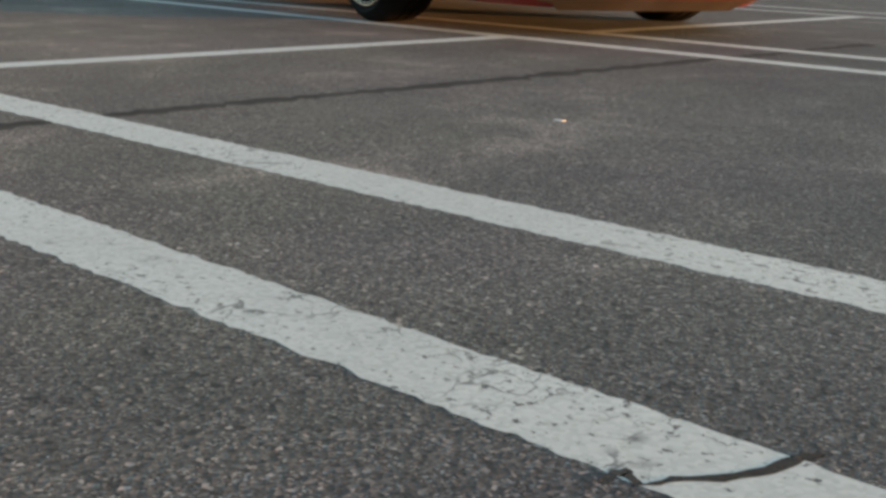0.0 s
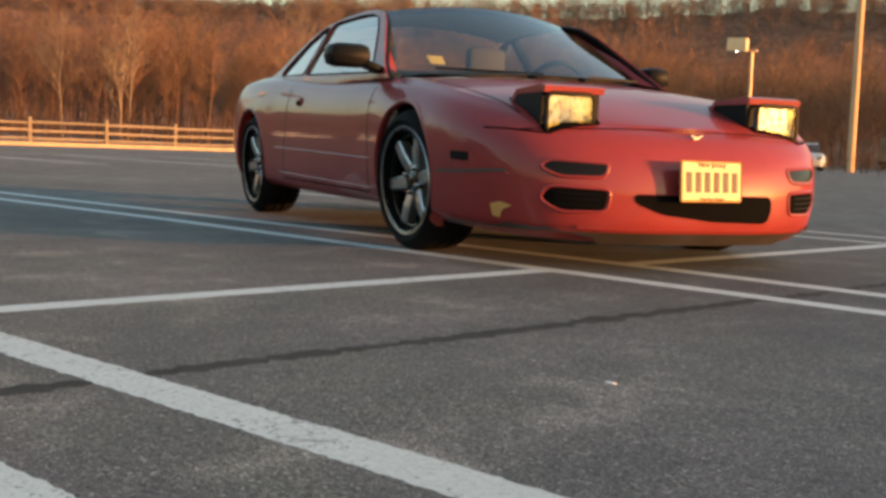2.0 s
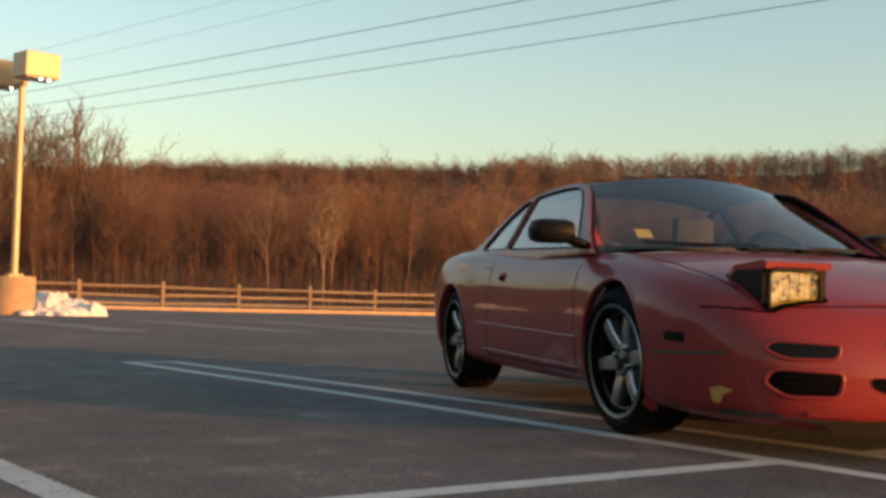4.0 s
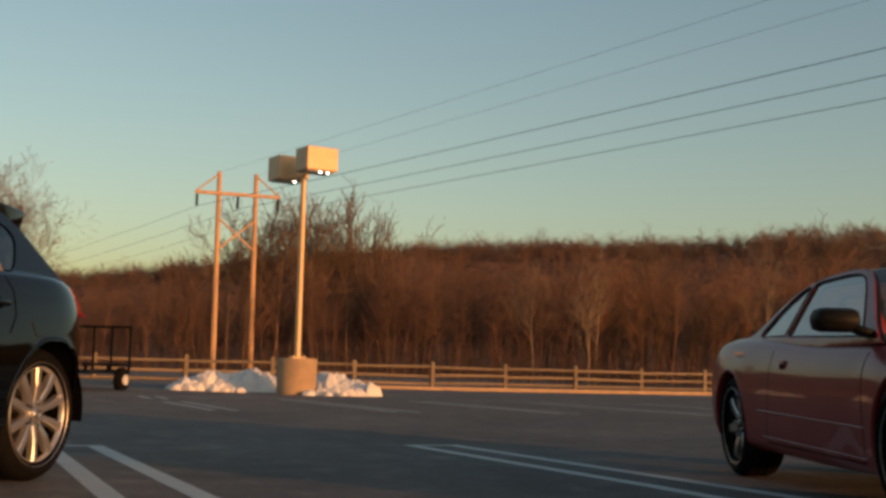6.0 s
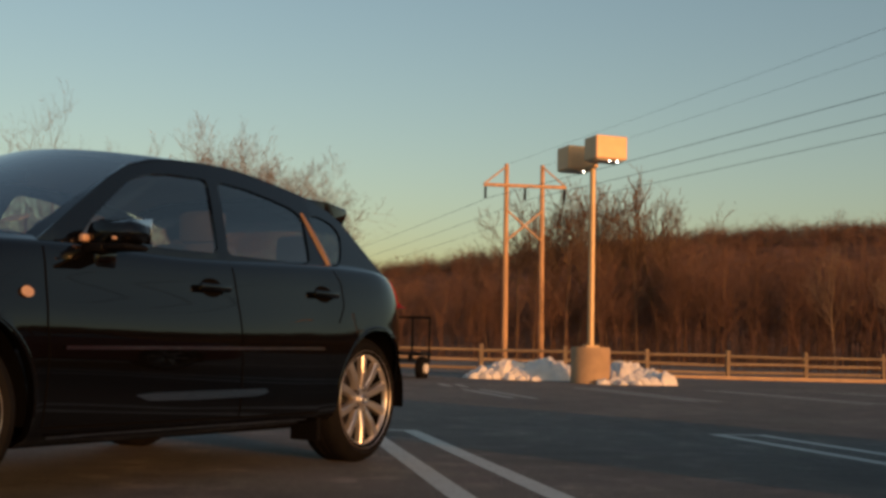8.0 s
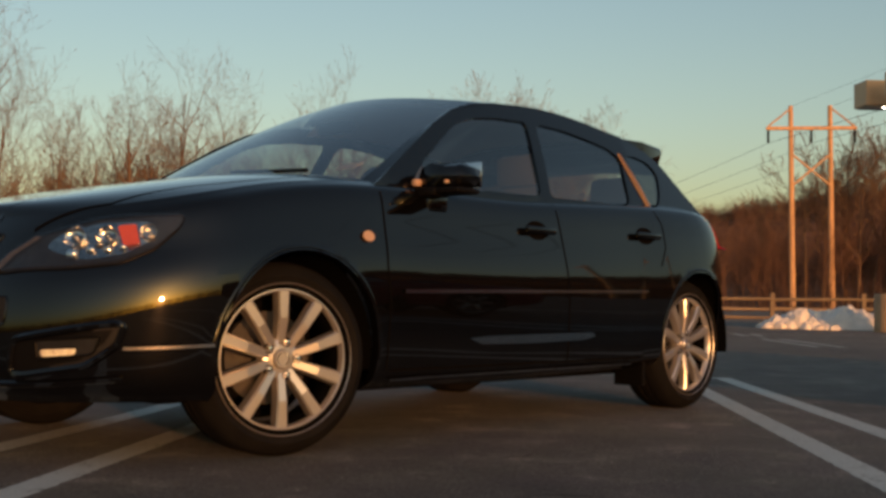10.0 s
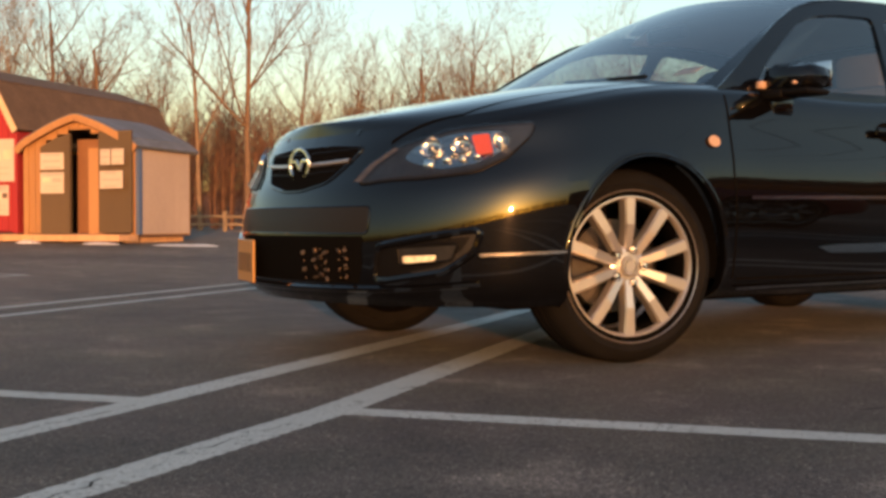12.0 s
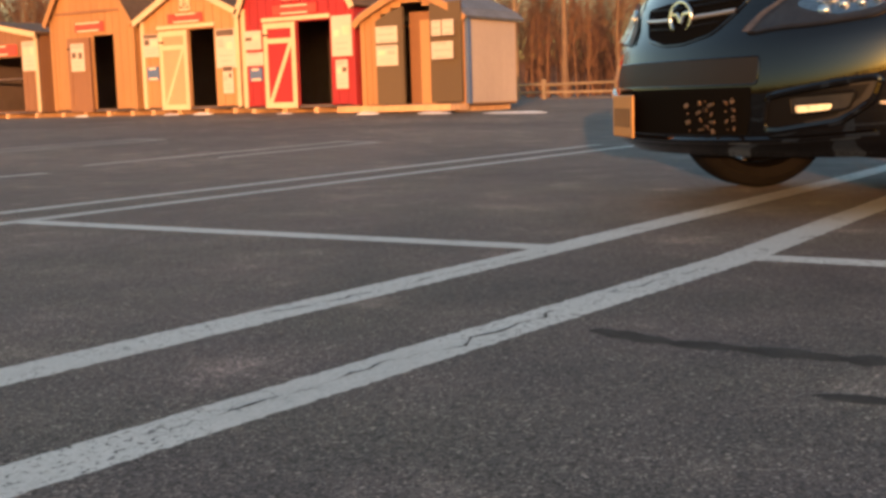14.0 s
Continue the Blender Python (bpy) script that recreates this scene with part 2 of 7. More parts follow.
CONCRETE = plain("concrete", (0.40, 0.27, 0.16), 0.85, var=0.25, big=2.5, fine=50, relief=0.3)
SNOW = plain("old_snow", (0.70, 0.67, 0.64), 0.6, var=0.14, big=3, fine=25, relief=0.5)
POLE_METAL = plain("painted_pole", (0.52, 0.38, 0.22), 0.42, 0.3, var=0.12)
LAMP_METAL = plain("lamp_housing", (0.72, 0.47, 0.27), 0.5, 0.1, var=0.12)
# bronze base colour paints the sun's reflection on the black pillar trim
GLINT_TRIM = plain("bronze_glint_trim", (0.42, 0.22, 0.09), 0.30, 0.6, var=0.06, relief=0)
MACHINED = plain("machined_alloy", (0.42, 0.41, 0.40), 0.28, 0.9, var=0.1, big=6, fine=200, relief=0.03)
COOLER = plain("intercooler_metal", (0.12, 0.085, 0.06), 0.5, 0.6, var=0.3, big=30, relief=0.2)
# moulding metal, also laid as painted highlights on skirt, crease and door scallop
DULL_TRIM = plain("bright_grey_trim", (0.72, 0.72, 0.72), 0.16, 1.0, var=0.12, relief=0)
SATIN = plain("satin_trim", (0.16, 0.15, 0.15), 0.42, 0.7, var=0.06, relief=0)
HEAD_REFLECTOR = plain("headlamp_reflector", (0.34, 0.34, 0.35), 0.16, 1.0, var=0.3, big=18, fine=60, relief=0.9)
LAMP_MIRROR = plain("lamp_mirror", (0.15, 0.19, 0.27), 0.28, 0.4, var=0.35, big=18, fine=60, relief=0.0)
# pale gold that paints the sun's glint into the fog lamps
FOG_GLINT = plain("fog_glint", (0.90, 0.80, 0.60), 0.45, 0.25, var=0.3, big=40, fine=90, relief=0.9)
PALE_AMBER = plain("pale_marker_lens", (0.42, 0.29, 0.21), 0.2, var=0.05, relief=0)
SILVER_PAINT = car_paint("silver_paint", (0.45, 0.45, 0.44), 0.3, 0.6)

# ---- building helpers ----
def part(name, bm, material, parent, label="", smooth=True):
    """One mesh object from a bmesh, under a thing or a part."""
    me = bpy.data.meshes.new(name)
    bmesh.ops.recalc_face_normals(bm, faces=bm.faces[:])
    if smooth:
        for e in bm.edges:
            if len(e.link_faces) == 2 and e.calc_face_angle(0) > 0.75:
                e.smooth = False
    bm.to_mesh(me)
    bm.free()
    me.materials.append(material)
    if smooth:
        me.shade_smooth()
    ob = new(name, me)
    ob.parent = parent
    return tagged(ob, label) if label else ob


def raw(name, verts, faces, material, parent=None, smooth=False):
    me = bpy.data.meshes.new(name)
    me.from_pydata(verts, [], faces)
    me.materials.append(material)
    if smooth:
        me.shade_smooth()
    ob = new(name, me)
    ob.parent = parent
    return ob


def thing(name, label, category, m=None, group="", kind=""):
    ob = new(name)
    if m is not None:
        ob.matrix_basis = m
    ob.empty_display_size = 0.1
    return tagged(ob, label, category, group, kind)


def box(size, at=(0, 0, 0), bevel=0.0, bm=None, m=None):
    bm = bm or bmesh.new()
    mat = Matrix.Translation(at) @ (m or Matrix()) @ Matrix.Diagonal((*size, 1))
    made = bmesh.ops.create_cube(bm, size=1, matrix=mat)
    if bevel:
        edges = list({e for v in made["verts"] for e in v.link_edges})
        bmesh.ops.bevel(bm, geom=edges, offset=bevel, segments=2, profile=0.5, affect="EDGES")
    return bm


def rod(r1, r2, a, b, sides=12, bm=None):
    """A tapered round bar from a to b."""
    bm = bm or bmesh.new()
    a, b = Vector(a), Vector(b)
    m = Matrix.Translation((a + b) / 2) @ (b - a).to_track_quat("Z", "Y").to_matrix().to_4x4()
    bmesh.ops.create_cone(bm, cap_ends=True, segments=sides, radius1=r1, radius2=r2, depth=(b - a).length, matrix=m)
    return bm


def spun(profile, sides=48, bm=None, m=None):
    """A ring turned round the y axis from (radius, y) pairs."""
    bm = bm or bmesh.new()
    rings = []
    for r, y in profile:
        ring = []
        for k in range(sides):
            a = 2 * math.pi * k / sides
            p = Vector((r * math.cos(a), y, r * math.sin(a)))
            ring.append(bm.verts.new(m @ p if m else p))
        rings.append(ring)
    for a, b in zip(rings, rings[1:]):
        for k in range(sides):
            bm.faces.new((a[k], a[(k + 1) % sides], b[(k + 1) % sides], b[k]))
    return bm


def slab(points, thick, axis="y", bm=None, m=None):
    """A flat plate: an outline of pairs, pushed out along an axis."""
    bm = bm or bmesh.new()
    place = {"y": lambda a, b, d: (a, d, b), "x": lambda a, b, d: (d, a, b), "z": lambda a, b, d: (a, b, d)}[axis]
    front, back = [[bm.verts.new((m or Matrix()) @ Vector(place(a, b, d))) for a, b in points] for d in (0, thick)]
    bm.faces.new(front), bm.faces.new(back[::-1])
    for k in range(len(points)):
        j = (k + 1) % len(points)
        bm.faces.new((front[k], back[k], back[j], front[j]))
    return bm


def spline(xs, ys, x):
    """A smooth curve through (xs, ys), read at x."""
    xs, ys, x = np.asarray(xs, float), np.asarray(ys, float), np.asarray(x, float)
    if xs[0] > xs[-1]:
        xs, ys = xs[::-1], ys[::-1]
    d = np.gradient(ys, xs)
    k = np.clip(np.searchsorted(xs, x) - 1, 0, len(xs) - 2)
    h = xs[k + 1] - xs[k]
    s = np.clip((x - xs[k]) / h, 0, 1)
    return (1 + 2 * s) * (1 - s) ** 2 * ys[k] + s * (1 - s) ** 2 * h * d[k] + s**2 * (3 - 2 * s) * ys[k + 1] + s**2 * (s - 1) * h * d[k + 1]


def tubes(segs, sides):
    """Vertices and faces of many tapered bars: rows of start, end, start radius, end radius."""
    s = np.asarray(segs, float)
    a, b = s[:, 0:3], s[:, 3:6]
    w = b - a
    w /= np.linalg.norm(w, axis=1, keepdims=True) + 1e-9
    ref = np.where(np.abs(w[:, 2:3]) > 0.9, [[1.0, 0, 0]], [[0, 0, 1.0]])
    u = np.cross(w, ref)
    u /= np.linalg.norm(u, axis=1, keepdims=True) + 1e-9
    v = np.cross(w, u)
    ang = np.arange(sides) * 2 * np.pi / sides
    ring = np.cos(ang)[None, :, None] * u[:, None] + np.sin(ang)[None, :, None] * v[:, None]
    verts = np.concatenate([a[:, None] + ring * s[:, 6][:, None, None], b[:, None] + ring * s[:, 7][:, None, None]], 1)
    k = np.arange(sides)
    face = np.stack([k, (k + 1) % sides, (k + 1) % sides + sides, k + sides], 1)
    faces = (np.arange(len(s)) * 2 * sides)[:, None, None] + face[None]
    return verts.reshape(-1, 3), faces.reshape(-1, 4)


def many(name, verts, faces, material, parent=None, smooth=False):
    """A mesh straight from arrays of vertices and four-sided faces."""
    me = bpy.data.meshes.new(name)
    me.vertices.add(len(verts)), me.loops.add(faces.size), me.polygons.add(len(faces))
    me.vertices.foreach_set("co", np.ascontiguousarray(verts, dtype=np.float32).ravel())
    me.loops.foreach_set("vertex_index", np.ascontiguousarray(faces, dtype=np.int32).ravel())
    me.polygons.foreach_set("loop_start", np.arange(0, faces.size, 4, dtype=np.int32))
    me.update(calc_edges=True)
    me.materials.append(material)
    if smooth:
        me.shade_smooth()
    ob = new(name, me)
    ob.parent = parent
    return ob


def rise(x, y):
    """The lot's height: level round the cars, rising gently towards the sheds."""
    d = -0.6 * (x + 1.5) - 0.8 * y
    return 0.0167 * np.clip(d - 9, 0, 14)

# ---- ground ----
def graded(lo, hi, fine, n):
    """Steps that are close together near zero and wide far off."""
    t = np.linspace(-1, 1, n)
    s = np.sinh(t * fine) / math.sinh(fine)
    return np.where(s < 0, -s * lo, s * hi)


def ground_sheet():
    xs, ys = graded(-900, 900, 5.0, 161), graded(-900, 900, 5.0, 161)
    gx, gy = np.meshgrid(xs, ys, indexing="ij")
    gz = rise(gx, gy)
    n = len(ys)
    i = np.arange(len(xs) - 1)[:, None] * n + np.arange(n - 1)[None]
    faces = np.stack([i, i + n, i + n + 1, i + 1], -1).reshape(-1, 4)
    ob = many("ground", np.stack([gx, gy, gz], -1).reshape(-1, 3), faces, ASPHALT, smooth=True)
    return tagged(ob, "grey weathered asphalt of a large car park", "ground", kind="structure")


ground_sheet()

# the verge beyond the fence and the litter under the woods
verge = tagged(raw("verge", [(-900, -900, 0.03), (-37.9, -900, 0.03), (-37.9, 900, 0.03), (-900, 900, 0.03)], [(0, 1, 2, 3)], LITTER), "brown leaf litter and dead grass under the woods", "ground", kind="structure")
for name, y0, y1 in (("kerb", -60, 4.0), ("kerb", 12.6, 60)):
    bm = box((0.22, y1 - y0, 0.14), (-37.7, (y0 + y1) / 2, 0.05), 0.02)
    ob = part(name, bm, CONCRETE, None, smooth=False)
    tagged(ob, "pale concrete kerb at the edge of the lot", "kerb", kind="structure")
bm = bmesh.new()
for k in range(90):
    y = -60 + k * 1.35
    vs = [bm.verts.new((x, y + dy, z)) for x, dy, z in ((-38.0, 0, 0.07), (-40.6, 0, 0.05), (-40.6, 1.35, 0.05), (-38.0, 1.35, 0.07 + 0.03 * random.random()))]
    bm.faces.new(vs)
tagged(part("grass_strip", bm, GRASS_DRY, None), "strip of dry winter grass along the fence", "grass", kind="structure")


# ---- painted bays ----
def stripe(points, width, z, bm):
    """A painted band along a polyline, in short steps that lie on the ground, with ragged edges."""
    rnd = random.Random(len(points) * 7 + int(points[0][0] * 100))
    for (x0, y0), (x1, y1) in zip(points, points[1:]):
        n = max(2, int(math.hypot(x1 - x0, y1 - y0) / 0.014))
        dx, dy = (x1 - x0), (y1 - y0)
        l = math.hypot(dx, dy)
        nx, ny = -dy / l * width / 2, dx / l * width / 2
        row = []
        for k in range(n + 1):
            s = k / n
            x, y = x0 + dx * s, y0 + dy * s
            e1, e2 = (1 + rnd.uniform(-0.055, 0.055) + 0.06 * noise.noise((x * 50, y * 50, g)) for g in (2.0, 9.0))
            zz = float(rise(x, y)) + z
            row.append((bm.verts.new((x + nx * e1, y + ny * e1, zz)), bm.verts.new((x - nx * e2, y - ny * e2, zz))))
        for a, b in zip(row, row[1:]):
            bm.faces.new((a[0], a[1], b[1], b[0]))
    return bm


SPINE, END, EAST = -4.19, -10.15, 1.8
LABEL = "worn white painted hairpin line between parking bays"


def hairpin(north, south, mat, width=0.105):
    """Two long lines joined by a round end; each is a slightly crooked row of places."""
    bm = bmesh.new()
    for line in (north, south):
        stripe(line, width, 0.0004, bm)
    stripe([(END + 0.05, north[-1][1] + 0.05), (END + 0.05, south[-1][1] - 0.05)], 0.10, 0.0007, bm)
    ob = part("parking_line", bm, mat, None, smooth=False)
    return tagged(ob, LABEL, "road marking", "hairpin bay lines", "structure")


def straight(y, skew=0.0):
    return [(EAST, y + skew * (EAST - SPINE)), (END + 0.1, y + skew * (END + 0.1 - SPINE))]


HAIRPINS = [
    (straight(7.10), straight(6.60)),
    ([(EAST, 3.95), (SPINE, 4.10), (-5.5, 4.10), (-7.35, 4.07), (END + 0.1, 3.985)], [(EAST, 3.57), (SPINE, 3.63), (-6.8, 3.685), (END + 0.1, 3.62)]),
    (straight(1.335, 0.014), straight(0.897, -0.006)),
    ([(EAST, -1.88), (-2.15, -1.635), (-4.2, -1.475), (END + 0.1, -1.43)], [(EAST, -2.27), (-2.5, -2.085), (-4.2, -1.985), (-6.7, -1.875), (END + 0.1, -1.82)]),
    (straight(-4.24), straight(-4.63)), (straight(-6.87), straight(-7.30)), (straight(-9.6), straight(-10.05)), (straight(-12.3), straight(-12.75)),
]
for k, (n, so) in enumerate(HAIRPINS):
    hairpin(n, so, WHITE_LINE if 0 < k < 4 else WORN_LINE, 0.112 if 1 < k < 4 else 0.102)
HEADS = [(7.10, 6.60), (4.10, 3.63), (1.335, 0.897), (-1.475, -1.985), (-4.24, -4.63), (-6.87, -7.30), (-9.6, -10.05), (-12.3, -12.75)]
for (n0, s0), (n1, s1) in zip(HEADS, HEADS[1:]):
    bm = stripe([(SPINE, s0 - 0.04), (SPINE, n1 + 0.04)], 0.10, 0.0006, bmesh.new())
    tagged(part("cross_line", bm, WHITE_LINE, None, smooth=False), "white painted line across the heads of two bays", "road marking", "bay head lines", "structure")
for k in range(9):
    y = 3.95 + 2.62 * (k - 3)
    bm = stripe([(-17.2, y), (-23.5, y)], 0.10, 0.0012, bmesh.new())
    stripe([(-17.2, y - 0.32), (-23.5, y - 0.32)], 0.10, 0.0012, bm)
    tagged(part("parking_line", bm, WORN_LINE, None, smooth=False), "faded white line between far parking bays", "road marking", "far bay lines", "structure")


def seam(points, width, material, name, label, z=0.0003, wander=0.0):
    """A tar-filled crack that wanders and changes width."""
    rnd = random.Random(int(abs(points[0][1]) * 1000))
    bm, row = bmesh.new(), []
    for (x0, y0), (x1, y1) in zip(points, points[1:]):
        n = max(3, int(math.hypot(x1 - x0, y1 - y0) / 0.03))
        for k in range(n):
            s = k / n
            x, y = x0 + (x1 - x0) * s, y0 + (y1 - y0) * s
            l = math.hypot(x1 - x0, y1 - y0)
            w = width * (0.2 + 0.8 * rnd.random() + 0.9 * abs(noise.noise((x * 6, y * 6, 7.0)))) * min(1, 0.25 + 3.0 * min(k + 1, len(points) * n) / n if not row else 1)
            o = 0.02 * noise.noise((x * 3, y * 3, 1.5)) + wander * (noise.noise((x * 9, y * 9, 4.5)) + 0.6 * noise.noise((x * 45, y * 45, 8.5)))
            if wander:
                w *= min(1.6, max(0.08, 0.75 + 3.0 * noise.noise((x * 13, y * 13, 2.5))))
            nx, ny = -(y1 - y0) / l, (x1 - x0) / l
            row.append((bm.verts.new((x + nx * (o + w / 2), y + ny * (o + w / 2), z)), bm.verts.new((x + nx * (o - w / 2), y + ny * (o - w / 2), z))))
    for a, b in zip(row, row[1:]):
        bm.faces.new((a[0], a[1], b[1], b[0]))
    return tagged(part(name, bm, material, None, smooth=False), label, "pavement crack", kind="structure")


seam([(-3.29, 1.0), (-3.30, 1.32), (-3.31, 1.77), (-3.28, 2.43), (-3.29, 3.55), (-3.28, 4.7)], 0.075, TAR, "tar_seam", "dark tar seam across the asphalt")
seam([(-3.22, -1.41), (-3.17, -1.25), (-3.15, -0.96), (-3.2, -0.6), (-3.24, 0.3)], 0.075, TAR, "tar_seam", "dark tar seam across the asphalt")
seam([(-2.92, -0.95), (-2.92, -0.5)], 0.05, TAR, "tar_seam", "short dark tar smear on the asphalt")
seam([(-1.666, 0.96), (-1.674, 0.943), (-1.678, 0.908), (-1.693, 0.875), (-1.715, 0.851), (-1.721, 0.829), (-1.744, 0.841), (-1.748, 0.825), (-1.746, 0.802)], 0.010, TAR, "crack", "dark open crack in the asphalt and its white line", 0.0007)
seam([(-5.43, -0.245), (-5.552, -0.181), (-5.527, -0.154), (-5.634, -0.104)], 0.014, TAR, "crack", "short dark crack in the asphalt beside the hatchback")
CRACK = "fine dark crack running along a painted line"
seam([(-4.12, -1.984), (-3.7, -2.010), (-3.3, -2.028), (-2.9, -2.062)], 0.0055, TAR, "crack", CRACK, 0.0008, 0.028)
seam([(-3.95, -1.492), (-3.5, -1.535), (-3.0, -1.565), (-2.45, -1.618)], 0.0055, TAR, "crack", CRACK, 0.0008, 0.028)
seam([(-4.6, -0.25), (-4.75, -0.10), (-4.72, 0.10)], 0.016, TAR, "crack", "short dark crack in the asphalt beside the hatchback")
bm = box((0.022, 0.012, 0.0012), (-2.747, 2.066, 0.0014), 0.0004)
tagged(part("paper_scrap", bm, SNOW, None), "scrap of white paper lying on asphalt", "litter")


# ---- split-rail fence ----
def fence():
    f = thing("fence", "weathered split-rail timber fence lit by low sun", "fence", pose(-39, 0, 0.05))
    post = box((0.13, 0.13, 0.95), (0, 0, 0.42), 0.015)
    bm_rail = rod(0.055, 0.045, (0, 0, 0), (0, 2.85, 0), 7)
    p0 = part("post", post, FENCE_WOOD, f, smooth=False)
    r0 = part("rail", bm_rail, FENCE_WOOD, f)
    p0.location, r0.location = (0, 13.06 - 2.79 * 24, 0), (0, 13.06 - 2.79 * 24, 0.70)
    rnd = random.Random(4)
    for k in range(-24, 22):
        y = 13.06 + 2.79 * k
        for kind, z in (("post", 0), ("rail", 0.70), ("rail", 0.43), ("rail", 0.15)):
            if k == -24 and (kind == "post" or z == 0.70):
                continue
            src = p0 if kind == "post" else r0
            o = new(kind, src.data)
            o.parent = f
            o.location = (rnd.uniform(-0.03, 0.03), y, z + rnd.uniform(-0.02, 0.02))
            o.rotation_euler = (rnd.uniform(-0.012, 0.012), 0, rnd.uniform(-0.01, 0.01))
    return f


fence()


# ---- lamps and poles ----
def box_light(parent, m, lit):
    """A shoebox floodlight with a sunk lens and its bright bulbs."""
    bm = slab([(-0.41, 0.0), (0.41, 0.0), (0.41, 0.55), (-0.41, 0.55)], 0.62, "y", m=m @ Matrix.Translation((0, -0.31, 0)))
    bmesh.ops.bevel(bm, geom=bm.edges[:], offset=0.018, segments=2, profile=0.5, affect="EDGES")
    h = part("housing", bm, LAMP_METAL, parent, smooth=False)
    part("lens", box((0.72, 0.5, 0.03), (0, 0, -0.012), 0.01, m=None), LAMP_FACE, h, "flat glass lens of the floodlight").matrix_basis = m
    for x in lit:
        bm = bmesh.new()
        bmesh.ops.create_uvsphere(bm, u_segments=12, v_segments=8, radius=0.028, matrix=m @ Matrix.Translation((x, -0.2, -0.022)))
        part("bulb", bm, BULB, h, "bright white bulb")
    return h


LAMP_FACE = plain("lamp_lens", (0.5, 0.5, 0.48), 0.25, var=0.05, relief=0)
BULB = glow_mat("lamp_bulb", (1.0, 0.92, 0.75), 9.0)


def lot_lamp(at, yaw, heads, base=True):
    l = thing("lamp_post", "tan steel car park lamp with box floodlights on a concrete pier", "street lamp", pose(*at, 0, 0, yaw), "car park lamps")
    if base:
        bm = spun([(0.0, 0.0), (0.445, 0.0), (0.445, 0.78), (0.42, 0.82), (0.0, 0.82)], 40, m=pose(0, 0, 0, 90))
        part("pier", bm, CONCRETE, l, "round cast concrete pier")
        part("base_plate", box((0.32, 0.32, 0.03), (0, 0, 0.835), 0.006), POLE_METAL, l, smooth=False)
        for x in (-0.12, 0.12):
            for y in (-0.12, 0.12):
                part("anchor_bolt", rod(0.014, 0.014, (x, y, 0.85), (x, y, 0.90), 8), POLE_METAL, l)
    part("pole", rod(0.078, 0.066, (0, 0, 0.84), (0, 0, 4.95), 20), POLE_METAL, l)
    part("bracket", box((0.7, 0.10, 0.10), (-0.1, 0, 4.93), 0.015), POLE_METAL, l, smooth=False)
    for m, lit in heads:
        box_light(l, m, lit)
    return l


lot_lamp((-27.3, 7.68, 0), 0, [(pose(0.45, 0.155, 5.0, 0, 0, 100) @ Matrix.Diagonal((0.93, 1, 0.95, 1)), (0.0, 0.2)), (pose(-0.75, -0.21, 4.93, 0, 0, 100) @ Matrix.Diagonal((0.8, 1, 1, 1)), (0.15,))])
lot_lamp((-46.0, 76.0, 0), 0, [(pose(-0.5, -0.35, 4.9, 0, 0, 20), (0.0,))]).scale = (1.65, 1.65, 1.65)


def utility_frame():
    u = thing("utility_pole", "brown wooden H-frame power line pole", "utility pole", pose(-98, 22.65, 0, 0.4))
    for y in (-1.55, 1.55):
        part("pole", rod(0.26, 0.18, (0, y, -0.1), (0, y, 16.75), 12), POLE_WOOD, u)
    part("cross_arm", box((0.22, 7.1, 0.27), (0.26, 0, 14.90), 0.03), POLE_WOOD, u, smooth=False)
    for s in (-1, 1):
        part("arm_brace", rod(0.07, 0.07, (0.2, 1.62 * s, 16.5), (0.25, 3.4 * s, 15.05), 8), POLE_WOOD, u)
        part("cross_brace", rod(0.09, 0.09, (0.15, -1.6 * s, 12.9), (0.15, 1.6 * s, 10.2), 8), POLE_WOOD, u)
    for y in (-3.4, 0.0, 3.4):
        part("insulator", spun([(0.0, 0), (0.10, 0), (0.12, 0.2), (0.08, 0.25), (0.12, 0.45), (0.08, 0.5), (0.12, 0.7), (0.08, 0.75), (0.12, 0.95), (0.0, 1.0)], 10, m=Matrix.Translation((0.28, y, 13.75)) @ pose(0, 0, 0, 90)), GREY_PLASTIC, u)
    return u


utility_frame()


def street_pole(at):
    """A tall plain timber pole with a cross-arm out of sight above."""
    u = thing("utility_pole", "tall single grey-brown timber power pole lit from one side", "utility pole", pose(*at))
    part("pole", rod(0.19, 0.15, (0, 0, -0.1), (0, 0, 12.5), 14), POLE_WOOD, u)
    part("cross_arm", box((0.12, 2.4, 0.14), (0.2, 0, 12.0), 0.02), POLE_WOOD, u, smooth=False)
    return u


street_pole((-27.57, 54.26, 0))


def wire(a, b, sag, r, label="thin dark power cable sagging across the sky"):
    pts = [Vector(a).lerp(Vector(b), k / 40) - Vector((0, 0, sag * 4 * (k / 40) * (1 - k / 40))) for k in range(41)]
    bm, rings = bmesh.new(), []
    side = Vector((b[1] - a[1], a[0] - b[0], 0)).normalized()
    for p in pts:
        rings.append([bm.verts.new(p + side * (r * math.cos(g)) + Vector((0, 0, r * math.sin(g)))) for g in np.linspace(0, 2 * math.pi, 7)[:-1]])
    for ra, rb in zip(rings, rings[1:]):
        for k in range(6):
            bm.faces.new((ra[k], ra[(k + 1) % 6], rb[(k + 1) % 6], rb[k]))
    return tagged(part("power_cable", bm, GREY_PLASTIC, None), label, "power cable", "power line cables")


for y in (-3.4, 0.0, 3.4):
    wire((-97.7, 22.75 + y, 13.75), (102, 69 + y * 1.3, 15.5), 0.9, 0.018)
    wire((-97.7, 22.75 + y, 13.75), (-300, -25 + y, 13.0), 3.0, 0.014)
